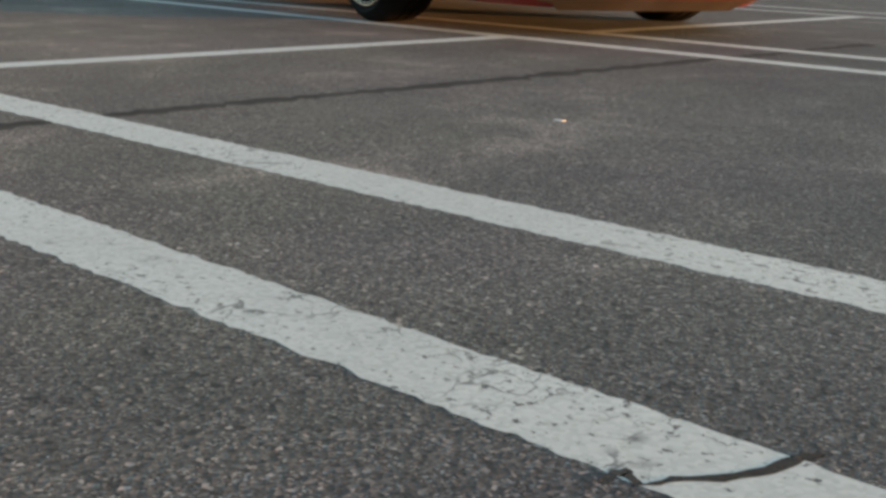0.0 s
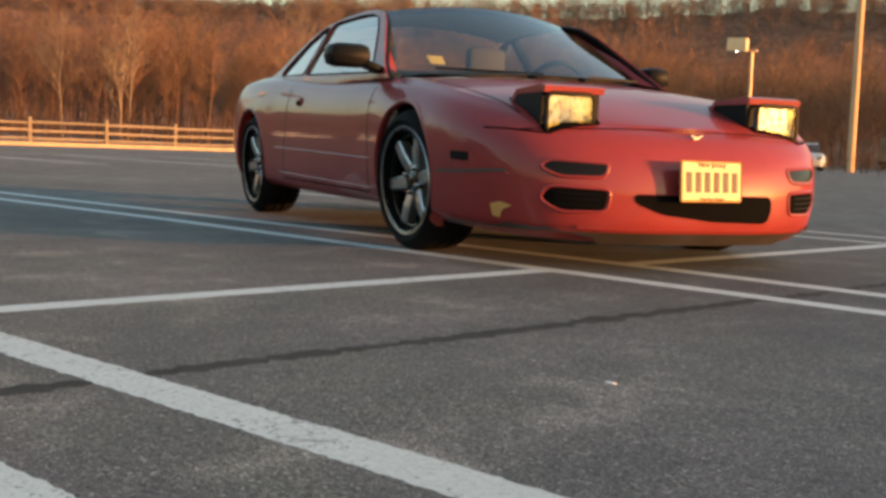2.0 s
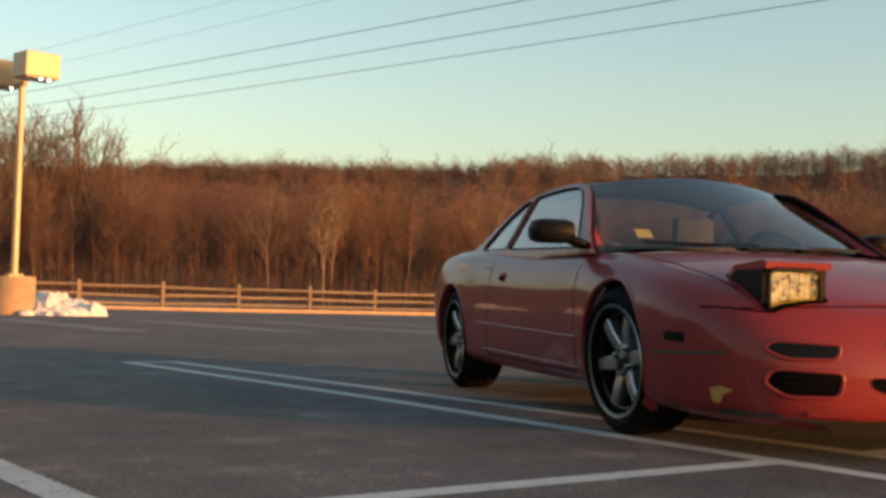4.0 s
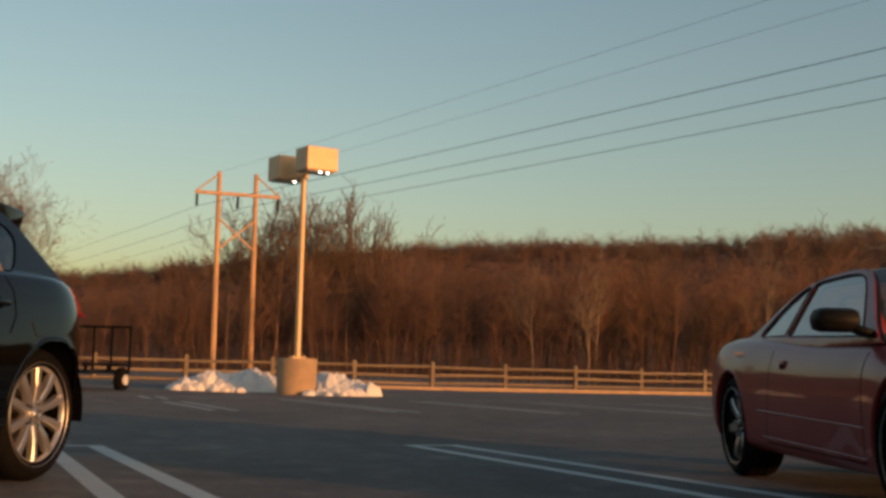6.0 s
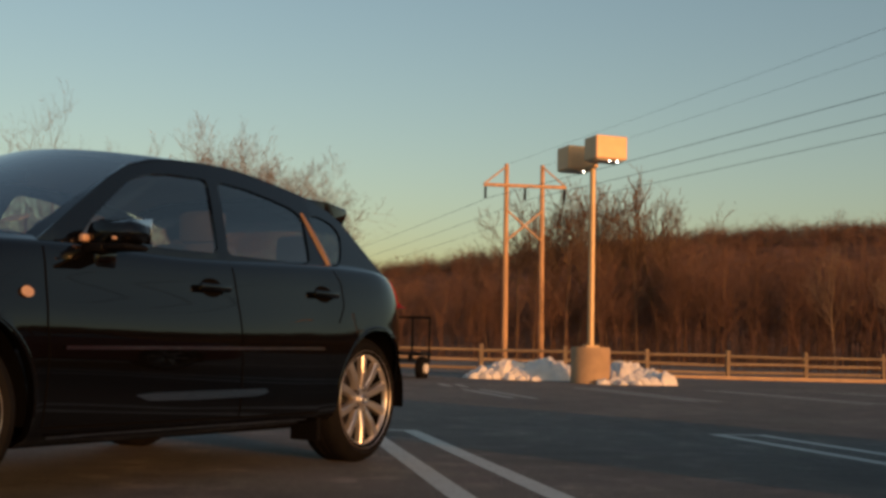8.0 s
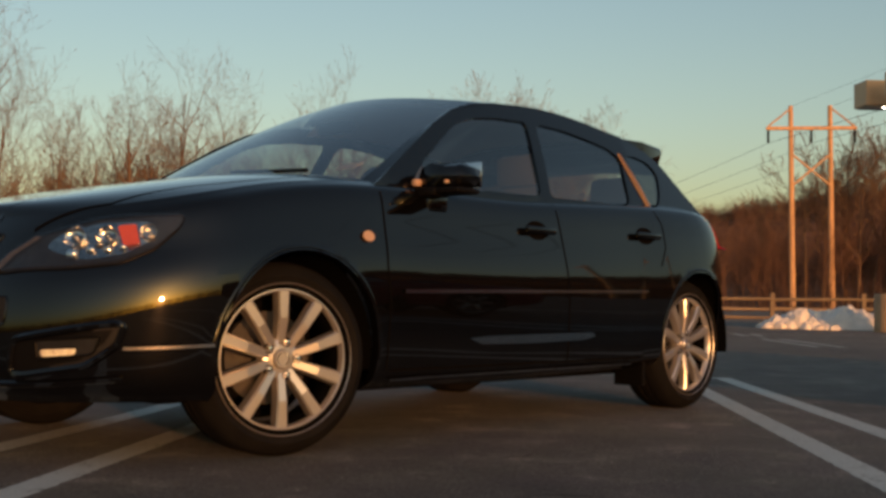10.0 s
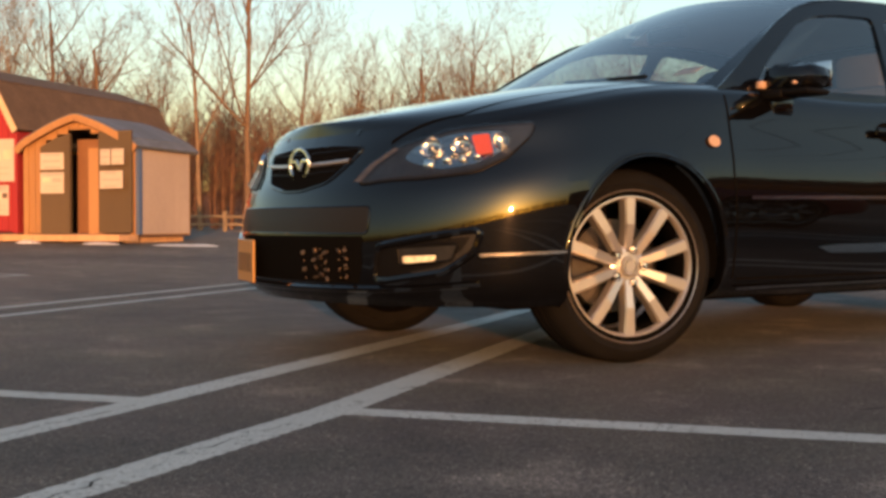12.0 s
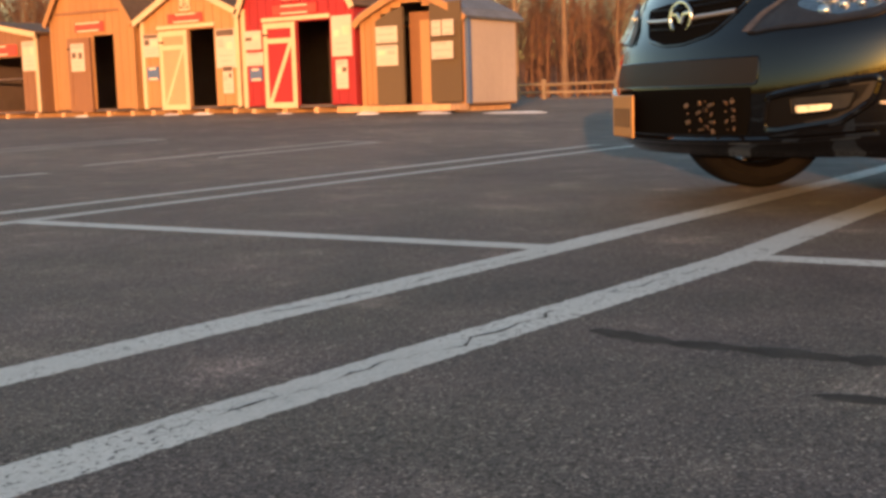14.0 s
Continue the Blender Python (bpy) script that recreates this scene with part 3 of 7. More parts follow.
for y in (-1.55, 1.55):
    wire((-98, 22.70 + y, 16.75), (102, 62 + y * 1.3, 18.5), 0.5, 0.008)


# ---- snow heaps ----
def snow_heap(name, cx, cy, rx, ry, h, seed, label):
    bm = bmesh.new()
    n, rings = 84, 28
    rows = []
    for j in range(rings + 1):
        s = j / rings
        row = []
        for k in range(n):
            a = 2 * math.pi * k / n
            edge = 1 + 0.30 * noise.noise((math.cos(a) * 1.6 + seed, math.sin(a) * 1.6, 0.3)) + 0.12 * noise.noise((math.cos(a) * 5 + seed, math.sin(a) * 5, 2))
            x, y = cx + rx * s * edge * math.cos(a), cy + ry * s * edge * math.sin(a)
            lump = 0.85 + 0.35 * noise.noise((x * 1.1 + seed, y * 1.1, 0)) + 0.25 * noise.noise((x * 3.5, y * 3.5, seed)) + 0.22 * noise.noise((x * 8, y * 8, seed)) + 0.12 * noise.noise((x * 17, y * 17, seed))
            z = max(0.0, h * (1 - s**3.2) * max(0.15, lump)) + float(rise(x, y)) - 0.01
            row.append(bm.verts.new((x, y, z)))
        rows.append(row)
    for a, b in zip(rows, rows[1:]):
        for k in range(n):
            bm.faces.new((a[k], b[k], b[(k + 1) % n], a[(k + 1) % n]))
    return tagged(part(name, bm, SNOW, None), label, "snow", "ploughed snow heaps")


def snow_block(cx, cy, z, rx, ry, h, seed, label):
    """A broken lump: a ball cut by flat breaks, pitted by thaw and settled on the ground."""
    bm = bmesh.new()
    bmesh.ops.create_icosphere(bm, subdivisions=4, radius=1.0)
    rnd = random.Random(seed)
    cuts = [Vector((rnd.uniform(-1, 1), rnd.uniform(-1, 1), rnd.uniform(-0.2, 1))).normalized() for _ in range(8)]
    far = [rnd.uniform(0.62, 0.9) for _ in cuts]
    for v in bm.verts:
        p = v.co.copy()
        reach = min([1.0] + [f / max(1e-3, p.dot(c)) for c, f in zip(cuts, far) if p.dot(c) > 0])
        reach *= 1 + 0.10 * noise.noise(p * 2.3 + Vector((seed, 0, 0))) + 0.09 * noise.noise(p * 5.5 + Vector((0, seed, 0))) + 0.05 * noise.noise(p * 12 + Vector((0, 0, seed)))
        q = p * reach
        v.co = (cx + q.x * rx, cy + q.y * ry, z + max(-0.15, q.z) * h)
    return tagged(part("snow_chunk", bm, SNOW, None), label, "snow", "ploughed snow heaps")


def by_pier(side, behind):
    """A place beside (+ north) and behind the lamp pier."""
    return -27.3 - 0.96 * behind + 0.28 * side, 7.68 + 0.28 * behind + 0.96 * side


def bank(side, behind, long, deep, h, seed):
    return snow_heap("snowbank", *by_pier(side, behind), deep, long, h, seed, "low ploughed heap of old crusty snow beside the lamp pier")


bank(-1.05, 1.65, 1.25, 0.75, 0.50, 1.0)
bank(-1.95, 1.45, 0.80, 0.75, 0.38, 3.0)
bank(0.85, 1.15, 0.62, 0.70, 0.56, 5.0)
bank(1.40, 0.95, 0.65, 0.60, 0.40, 12.0)
snow_block(*by_pier(-2.0, 0.50), 0.14, 0.27, 0.25, 0.42, 14, "upright chunk of dirty snow")
rnd = random.Random(8)
SPOTS = [(-2.95, 0.5, 0.26, 0.34), (-2.62, 0.45, 0.24, 0.28), (-2.75, 0.25, 0.17, 0.18), (-3.1, 0.2, 0.16, 0.22), (-2.45, 0.4, 0.18, 0.22), (-2.0, 0.3, 0.16, 0.18), (-1.8, 0.45, 0.18, 0.26), (-1.62, 0.3, 0.12, 0.15), (-1.45, 0.35, 0.13, 0.14), (-1.25, 0.3, 0.11, 0.13),
         (-3.3, 0.6, 0.18, 0.16), (0.28, -0.55, 0.12, 0.13), (0.55, -0.2, 0.18, 0.16), (0.85, -0.1, 0.22, 0.24), (1.15, 0.0, 0.22, 0.22), (1.4, 0.2, 0.2, 0.2), (1.72, 0.5, 0.22, 0.30), (0.7, -0.45, 0.14, 0.1), (1.0, -0.4, 0.12, 0.09)]
for k, (side, behind, r, h) in enumerate(SPOTS):
    side = max(side, -1.5) + 0.72 * min(side + 1.5, 0)
    snow_block(*by_pier(side, behind), 0.02, r * rnd.uniform(0.85, 1.1), r * rnd.uniform(0.9, 1.25), h, 40 + k, "small broken chunk of dirty snow")
for k, (x, y, r) in enumerate(((-17.4, -11.0, 0.35), (-17.2, -12.2, 0.25), (-17.5, -9.6, 0.6), (-17.6, -14.3, 0.2), (-17.5, -16.2, 0.22), (-17.4, -16.9, 0.18), (-30.0, -10.2, 1.6), (-17.6, -19.6, 0.2))):
    snow_heap("snow_patch", x, y, r * 0.6, r, 0.05 if r < 1 else 0.16, 20.0 + k, "thin leftover patch of snow on the asphalt")

# ---- woods and bare trees ----
def branching(rnd, height, levels, spread, radius, forks=(2, 3), trunk=0.3, up=0.25, count=(6, 9), lean=0.04, twig=0.007):
    """Segments of a bare tree: a leading stem with side limbs that fork into twigs."""
    segs = []

    def limb(p, way, length, r, level):
        steps = 7 if level == 0 else 4 if level < 4 else 2
        kids = []
        for k in range(steps):
            w = Vector((rnd.gauss(0, 1), rnd.gauss(0, 1), rnd.gauss(0, 0.6)))
            way = (way + w * (lean if level == 0 else 0.16) + Vector((0, 0, up * 0.35 if level else 0))).normalized()
            q = p + way * (length / steps)
            r2 = r * (1 - (0.62 if level else 0.66) / steps * 1.15)
            segs.append((*p, *q, r, max(r2, twig)))
            p, r = q, max(r2, twig)
            s = (k + 1) / steps
            if level < levels and (s > trunk if level == 0 else s > 0.2):
                kids.append((p.copy(), way.copy(), r, s))
        if level >= levels:
            return
        n = rnd.randint(*count) if level == 0 else rnd.randint(*forks) + 1
        for j in range(n):
            at, w, rr, s = kids[min(len(kids) - 1, int(j * len(kids) / n))]
            a = rnd.uniform(0, 2 * math.pi)
            side = w.orthogonal().normalized()
            side = Matrix.Rotation(a, 3, w) @ side
            tilt = spread * rnd.uniform(0.7, 1.25)
            nw = (w * math.cos(tilt) + side * math.sin(tilt)).normalized()
            limb(at, nw, length * (rnd.uniform(0.34, 0.55) if level == 0 else rnd.uniform(0.45, 0.7)) * (1.25 - 0.55 * s if level == 0 else 1), rr * rnd.uniform(0.5, 0.68), level + 1)

    limb(Vector((0, 0, -0.1)), Vector((rnd.gauss(0, 0.03), rnd.gauss(0, 0.03), 1)).normalized(), height * 0.88, radius, 0)
    return segs


def ribbons(segs, seed):
    """Thin twigs as narrow two-sided blades, far cheaper than bars."""
    s = np.asarray(segs, float)
    a, b = s[:, 0:3], s[:, 3:6]
    w = b - a
    ref = np.random.RandomState(seed).normal(size=w.shape)
    u = np.cross(w, ref)
    u /= np.linalg.norm(u, axis=1, keepdims=True) + 1e-9
    v = np.stack([a - u * s[:, 6:7], a + u * s[:, 6:7], b + u * s[:, 7:8], b - u * s[:, 7:8]], 1)
    return v.reshape(-1, 3), np.arange(len(s) * 4).reshape(-1, 4)


def tree_kind(seed, height, levels, spread, radius, mat, label, **kw):
    """A bare tree: a trunk of thick wood and a crown of limbs and twigs."""
    segs = branching(random.Random(seed), height, levels, spread, radius, **kw)
    t = thing("tree", label, "tree", group="bare winter trees")
    v, f = tubes(segs[:7], 9)
    many("trunk", v, f, mat, t, True)
    thick = [q for q in segs[7:] if q[6] > 0.014]
    fine = [q for q in segs[7:] if q[6] <= 0.014]
    v, f = tubes(thick, 4)
    v2, f2 = ribbons(fine, seed)
    many("crown", np.concatenate([v, v2]), np.concatenate([f, f2 + len(v)]), mat, t, False)
    return t


def polar(deg, dist):
    """A place seen from the lot's middle: degrees from west towards north."""
    return (-1.4 - dist * math.cos(radians(deg)), dist * math.sin(radians(deg)))


TALL = "tall bare deciduous tree with grey-brown winter branches"
kinds = [
    tree_kind(11, 14.0, 5, 0.62, 0.18, BARK, TALL, count=(9, 11), forks=(2, 3)),
    tree_kind(12, 13.0, 5, 0.50, 0.14, PALE_BARK, "slender pale-barked tree with bare branches", count=(8, 10), up=0.5, twig=0.009),
    tree_kind(13, 11.0, 5, 0.80, 0.17, BARK, "broad bare tree with spreading crooked limbs", count=(8, 10), trunk=0.2, forks=(2, 3)),
    tree_kind(14, 12.0, 5, 0.55, 0.12, BARK, "thin bare tree with many upright twigs", count=(10, 12), trunk=0.15, up=0.6),
    tree_kind(15, 9.5, 5, 0.60, 0.11, BARK, "small bare tree with fine twigs", count=(9, 11), trunk=0.12, up=0.45),
    tree_kind(16, 10.5, 5, 0.72, 0.15, BARK, "bushy bare tree with a rounded crown of dense twigs", count=(11, 13), forks=(3, 3), trunk=0.22, up=0.30, twig=0.009),
    tree_kind(17, 11.5, 5, 0.52, 0.14, PALE_BARK, "bushy upright bare tree with dense pale twigs", count=(11, 13), forks=(3, 3), trunk=0.18, up=0.5, twig=0.009),
]
FAR_TREE = "bare crooked tree rising above the edge of the woods"
kinds.append(tree_kind(21, 12.5, 4, 0.62, 0.17, BARK, FAR_TREE, count=(8, 10), forks=(2, 3), trunk=0.3, up=0.3, twig=0.021))
kinds.append(tree_kind(22, 12.5, 4, 0.48, 0.15, BARK, FAR_TREE, count=(8, 10), forks=(2, 2), trunk=0.3, up=0.5, twig=0.016))
SPOTS = [(-27.4, 52, 0, 1.12), (-24.8, 58, 3, 1.0), (-29.6, 55, 1, 1.05), (-31.5, 60, 4, 1.1), (-19.0, 55, 2, 1.0), (-16.6, 58, 0, 0.86), (-14.5, 60, 0, 0.84), (-13.2, 62, 2, 0.86), (-9.3, 66, 0, 0.92), (-7.6, 70, 3, 0.95),
         (-34.0, 54, 2, 1.05), (-36.0, 58, 0, 1.0), (-38.5, 56, 1, 1.0), (-41.0, 60, 3, 1.1), (-43.5, 57, 4, 1.2), (-22.3, 60, 4, 1.1), (-20.8, 63, 3, 0.9), (-46.0, 60, 0, 0.95), (-49.0, 62, 2, 1.1), (-52, 60, 3, 1.1), (-18.0, 60, 2, 0.92), (-15.6, 61, 5, 0.80), (-10.4, 66, 2, 1.05), (-40.0, 62, 6, 1.1), (-45.0, 61, 5, 1.15), (-48, 60, 6, 1.1)]
home = set()
for k, (deg, dist, kind, size) in enumerate(SPOTS):
    size *= 0.8
    x, y = polar(deg, dist)
    m = pose(x, y, 0.0, 0, 0, k * 77 % 360) @ Matrix.Scale(size, 4)
    if kind not in home:
        home.add(kind)
        kinds[kind].matrix_basis = m
    else:
        o = copy_thing(kinds[kind], pose(x, y, 0, 0, 0, k * 77 % 360))
        o.scale = (size, size, size)
for deg, dist, kind, size in ((11.6, 112, 8, 0.95), (12.9, 108, 7, 1.10), (13.7, 110, 7, 1.25), (14.6, 112, 7, 1.28), (15.2, 105, 7, 1.22), (15.7, 108, 8, 1.28), (16.4, 111, 7, 1.30), (16.9, 106, 7, 1.26), (17.3, 109, 8, 1.25), (18.0, 112, 7, 1.26), (18.6, 107, 7, 1.2), (19.6, 109, 8, 1.46), (20.2, 111, 8, 1.32), (20.8, 108, 7, 1.1), (33.4, 110, 8, 1.18), (34.0, 112, 8, 1.08), (40.7, 110, 8, 1.25), (41.3, 108, 8, 1.15), (-5.1, 60, 4, 1.17), (-3.6, 60, 5, 1.03), (-2.4, 60, 6, 1.1), (-1.7, 60, 3, 1.0), (-0.9, 60, 5, 1.06), (0.0, 60, 5, 1.11), (0.9, 60, 0, 0.8), (1.8, 60, 5, 1.09), (2.7, 60, 2, 0.96), (-4.3, 65, 5, 1.0), (-1.3, 64, 6, 1.08), (-0.4, 66, 5, 1.12), (0.5, 63, 6, 1.0), (1.4, 65, 5, 1.1), (2.3, 64, 6, 0.95), (-7.0, 60, 4, 1.03)):
    size *= 0.80 if dist > 80 else 0.68
    x, y = polar(deg, dist)
    if kind not in home:
        home.add(kind)
        kinds[kind].matrix_basis = pose(x, y, 0, 0, 0, deg * 53 % 360) @ Matrix.Scale(size, 4)
        continue
    o = copy_thing(kinds[kind], pose(x, y, 0, 0, 0, deg * 53 % 360))
    o.scale = (size, size, size)
# the young tree that stands just past the fence
young = tree_kind(18, 3.5, 4, 0.50, 0.065, PALE_BARK, "young bare tree standing behind the fence", count=(10, 12), trunk=0.36, up=0.5, twig=0.009)
young.matrix_basis = pose(-40.6, 22.88, 0, 0, 0, 40)
# slim pale trunks at the front of the woods
for deg, size in ((27.6, 0.60), (30.5, 0.66), (38.3, 0.70), (47.5, 0.62)):
    x, y = polar(deg, 95)
    o = copy_thing(kinds[1], pose(x, y, 0, 0, 0, deg * 91 % 360))
    o.scale = (size, size, size)


def ridge(deg):
    """The skyline's height over its distance, by bearing."""
    return float(spline([-80, -40, -20, -5, 2, 6, 11, 16, 23, 35, 50, 62, 75, 110], [0.03, 0.028, 0.032, 0.046, 0.060, 0.066, 0.076, 0.088, 0.100, 0.106, 0.110, 0.119, 0.112, 0.08], deg))


def hillside():
    bm = bmesh.new()
    rows = []
    for j in range(61):
        s = j / 60
        row = []
        for k in range(420):
            deg = -80 + 190 * k / 419
            dist = 150 + 260 * s
            h = ridge(deg) * 330 * (3 * min(1, s / 0.72) ** 2 - 2 * min(1, s / 0.72) ** 3)
            x, y = polar(deg, dist)
            z = h + (1.0 * noise.noise((x * 0.03, y * 0.03, 0)) + 2.6 * abs(noise.noise((x * 0.11, y * 0.11, 3)))) * min(1, s * 4) - 0.6
            row.append(bm.verts.new((x, y, z)))
        rows.append(row)
    for a, b in zip(rows, rows[1:]):
        for k in range(419):
            bm.faces.new((a[k], a[k + 1], b[k + 1], b[k]))
    return tagged(part("hillside", bm, HILL, None), "low wooded hill behind the car park in winter brown", "hill", kind="structure")


hillside()


def scrub(rnd, n_twigs, height, r, wide=1.0):
    """A far tree in a few dozen bars: stem, limbs and a haze of upright twigs."""
    lean = Vector((rnd.gauss(0, 0.06), rnd.gauss(0, 0.06), 1))
    segs, p = [], Vector((0, 0, 0))
    stem = []
    for k in range(4):
        q = p + (lean + Vector((rnd.gauss(0, 0.08), rnd.gauss(0, 0.08), 0))) * (height * 0.22)
        segs.append((*p, *q, r * (1 - k * 0.2), r * (0.8 - k * 0.2)))
        stem.append(q)
        p = q
    limbs = []
    for k in range(max(4, n_twigs // 6)):
        base = stem[rnd.randrange(3)].lerp(stem[min(3, 1 + rnd.randrange(3))], rnd.random())
        a, out = rnd.uniform(0, 6.283), rnd.uniform(0.5, 1.2)
        way = Vector((math.cos(a) * out * 0.95 * wide, math.sin(a) * out * 0.95 * wide, rnd.uniform(0.5, 1.45) / wide))
        q = base + way * height * rnd.uniform(0.13, 0.24)
        segs.append((*base, *q, r * 0.30, r * 0.14))
        limbs.append((base, q))
    for k in range(n_twigs):
        a, b = limbs[rnd.randrange(len(limbs))]
        base = a.lerp(b, rnd.uniform(0.25, 1))
        t = rnd.uniform(0, 6.283)
        q = base + Vector((math.cos(t), math.sin(t), rnd.uniform(-0.1, 1.4))) * height * rnd.uniform(0.04, 0.12)
        segs.append((*base, *q, r * 0.13, r * 0.05))
    return segs


def woods(name, n, deg0, deg1, d0, d1, height, twigs, r, seed, label, on_hill=False, mat=None, sink=0.0, wide=1.0):
    rnd = random.Random(seed)
    shapes = [np.array(scrub(rnd, twigs, 1.0, r, wide)) for _ in range(16)]
    out = []
    for _ in range(n):
        deg, dist = rnd.uniform(deg0, deg1), math.sqrt(rnd.uniform(d0**2, d1**2))
        x, y = polar(deg, dist)
        z = 0.0
        if on_hill:
            s = min(1, max(0, (dist - 150) / 260) / 0.72)
            z = ridge(deg) * 330 * (3 * s * s - 2 * s**3) - 0.5
        h = height * rnd.uniform(0.75, 1.1) * (1 + 0.22 * noise.noise((x * 0.09, y * 0.09, 4.0)))
        if not on_hill and deg < 30:
            h *= float(np.interp(deg, [-60, -7, -6, 6, 11, 18], [1, 1, 0.55, 0.6, 0.75, 1]))
        z -= sink * h
        a = rnd.uniform(0, 6.283)
        s = shapes[rnd.randrange(16)].copy()
        c, si = math.cos(a), math.sin(a)
        for o in (0, 3):
            px, py = s[:, o].copy(), s[:, o + 1].copy()
            s[:, o], s[:, o + 1], s[:, o + 2] = (px * c - py * si) * h + x, (px * si + py * c) * h + y, s[:, o + 2] * h + z
        s[:, 6:] *= h
        out.append(s)
    out = np.concatenate(out)
    cut = np.sort(shapes[0][:, 6])[-5] * height * 0.72
    v, f = tubes(out[out[:, 6] > cut], 3)
    v2, f2 = ribbons(out[out[:, 6] <= cut], seed)
    v, f = np.concatenate([v, v2]), np.concatenate([f, f2 + len(v)])
    return tagged(many(name, v, f, mat or TWIG), label, "woods", kind="stuff")


woods("woods", 720, -6, 31, 98, 150, 10.0, 240, 0.0062, 31, "dense belt of bare brown trees lit by low sun")
# same trees as the belt above, in the sun-brightened twig colour
woods("bright_woods", 980, 30, 80, 98, 150, 10.0, 240, 0.0062, 38, "dense belt of bare trees with stronger sunlight painted into the twig colour", mat=BRIGHT_TWIG)
woods("underbrush", 1000, -60, 80, 72, 105, 2.8, 80, 0.008, 32, "tangled leafless underbrush at the edge of the woods, shade painted into its colour", mat=SHADED_BRUSH)
woods("low_brush", 900, 3, 80, 44, 72, 1.15, 60, 0.010, 39, "low dark leafless brush and dead weeds behind the fence", mat=SHADED_BRUSH)
woods("hill_trees", 1700, -60, 85, 200, 345, 8.5, 100, 0.016, 33, "bare trees covering the far hill", True, sink=0.2, wide=1.4)
woods("far_woods", 1050, -62, -6, 62, 115, 8.8, 150, 0.009, 34, "thicket of bare trees behind the sheds")
woods("eastern_woods", 900, 95, 265, 150, 185, 8.0, 50, 0.03, 35, "low line of far bare trees on the other side of the lot")
woods("ridge_trees", 1900, -8, 42, 285, 345, 7.5, 120, 0.020, 36, "grey bare treetops along the skyline of the hill", True, sink=0.40, mat=RIDGE_TWIG, wide=1.5)
woods("ridge_trees", 900, 38, 85, 270, 345, 9.0, 180, 0.013, 37, "tall bare trees in a row along the skyline of the hill", True, sink=0.22, mat=RIDGE_CROWN, wide=1.25)

# ---- display sheds ----
def siding(name, col):
    return plain(name, col, 0.75, var=0.10, big=1.5, fine=40, relief=0.2, stretch=(1, 1, 0.25), random_tone=0.05)


RED_SIDING, YELLOW_SIDING, TAN_SIDING = siding("red_siding", (0.30, 0.020, 0.026)), siding("yellow_siding", (0.40, 0.215, 0.095)), siding("tan_siding", (0.35, 0.185, 0.078))
OLIVE, GREY_SIDING, BROWN_SIDING = siding("olive_siding", (0.095, 0.065, 0.036)), siding("grey_siding", (0.42, 0.34, 0.29)), siding("brown_siding", (0.22, 0.11, 0.06))
CREAM, PEACH = siding("cream_trim", (0.58, 0.45, 0.30)), siding("peach_door", (0.46, 0.27, 0.16))
SHINGLE = plain("brown_shingles", (0.11, 0.07, 0.045), 0.9, var=0.35, big=2.5, fine=25, relief=0.5)
BLUE_ROOF = plain("blue_grey_shingles", (0.13, 0.15, 0.19), 0.9, var=0.3, big=2.5, fine=25, relief=0.5)
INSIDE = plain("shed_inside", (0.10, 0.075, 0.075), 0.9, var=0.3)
PAPER, INK, BLUE_CARD, RED_SIGN = plain("poster_paper", (0.54, 0.46, 0.40), 0.6, var=0.05, relief=0), plain("poster_ink", (0.42, 0.38, 0.34), 0.7, relief=0), plain("blue_card", (0.08, 0.13, 0.26), 0.6, relief=0), plain("red_sign", (0.60, 0.06, 0.04), 0.5, relief=0)
INK_DARK = plain("poster_photo", (0.12, 0.08, 0.06), 0.6, relief=0)
SIGN_INK = plain("sign_ink", (0.78, 0.55, 0.42), 0.6, relief=0)
PANE = glass_mat("shed_pane", (0.4, 0.42, 0.4), 0.35)


def height_at(outline, y):
    ys, zs = zip(*outline)
    return float(np.interp(y, ys, zs))


def poster(parent, y, z, w, h, kind="paper", rows=4, x=0.03, name="poster"):
    """A board with bars of unreadable print."""
    card = {"paper": PAPER, "blue": BLUE_CARD, "red": RED_SIGN}[kind]
    p = part(name, box((0.012, w, h), (x, y, z), 0.002), card, parent, smooth=False)
    ink = SIGN_INK if kind != "paper" else INK
    rnd = random.Random(int(y * 100 + z * 10))
    if kind == "paper" and h > 0.3:
        part("picture", box((0.003, w * 0.9, h * 0.16), (x + 0.0085, y, z + h * 0.40)), rnd.choice((INK_DARK, PAPER, INK)), p, smooth=False)
        for s in (-0.25, 0.22):
            part("picture", box((0.003, w * rnd.uniform(0.25, 0.38), h * rnd.uniform(0.16, 0.24)), (x + 0.0085, y + s * w, z + h * rnd.uniform(0.05, 0.18))), rnd.choice((INK_DARK, INK, SIGN_INK)), p, smooth=False)
        for k in range(2):
            part("print", box((0.003, w * rnd.uniform(0.5, 0.8), h * 0.03), (x + 0.0085, y, z - h * (0.18 + 0.14 * k))), INK, p, smooth=False)
        return p
    for k in range(rows):
        ww = w * rnd.uniform(0.45, 0.85)
        zz = z + h * (0.38 - 0.76 * k / max(1, rows - 1))
        part("print", box((0.003, ww, h * 0.30 / rows), (x + 0.0085, y + rnd.uniform(-0.05, 0.05) * w, zz)), ink, p, smooth=False)
    return p


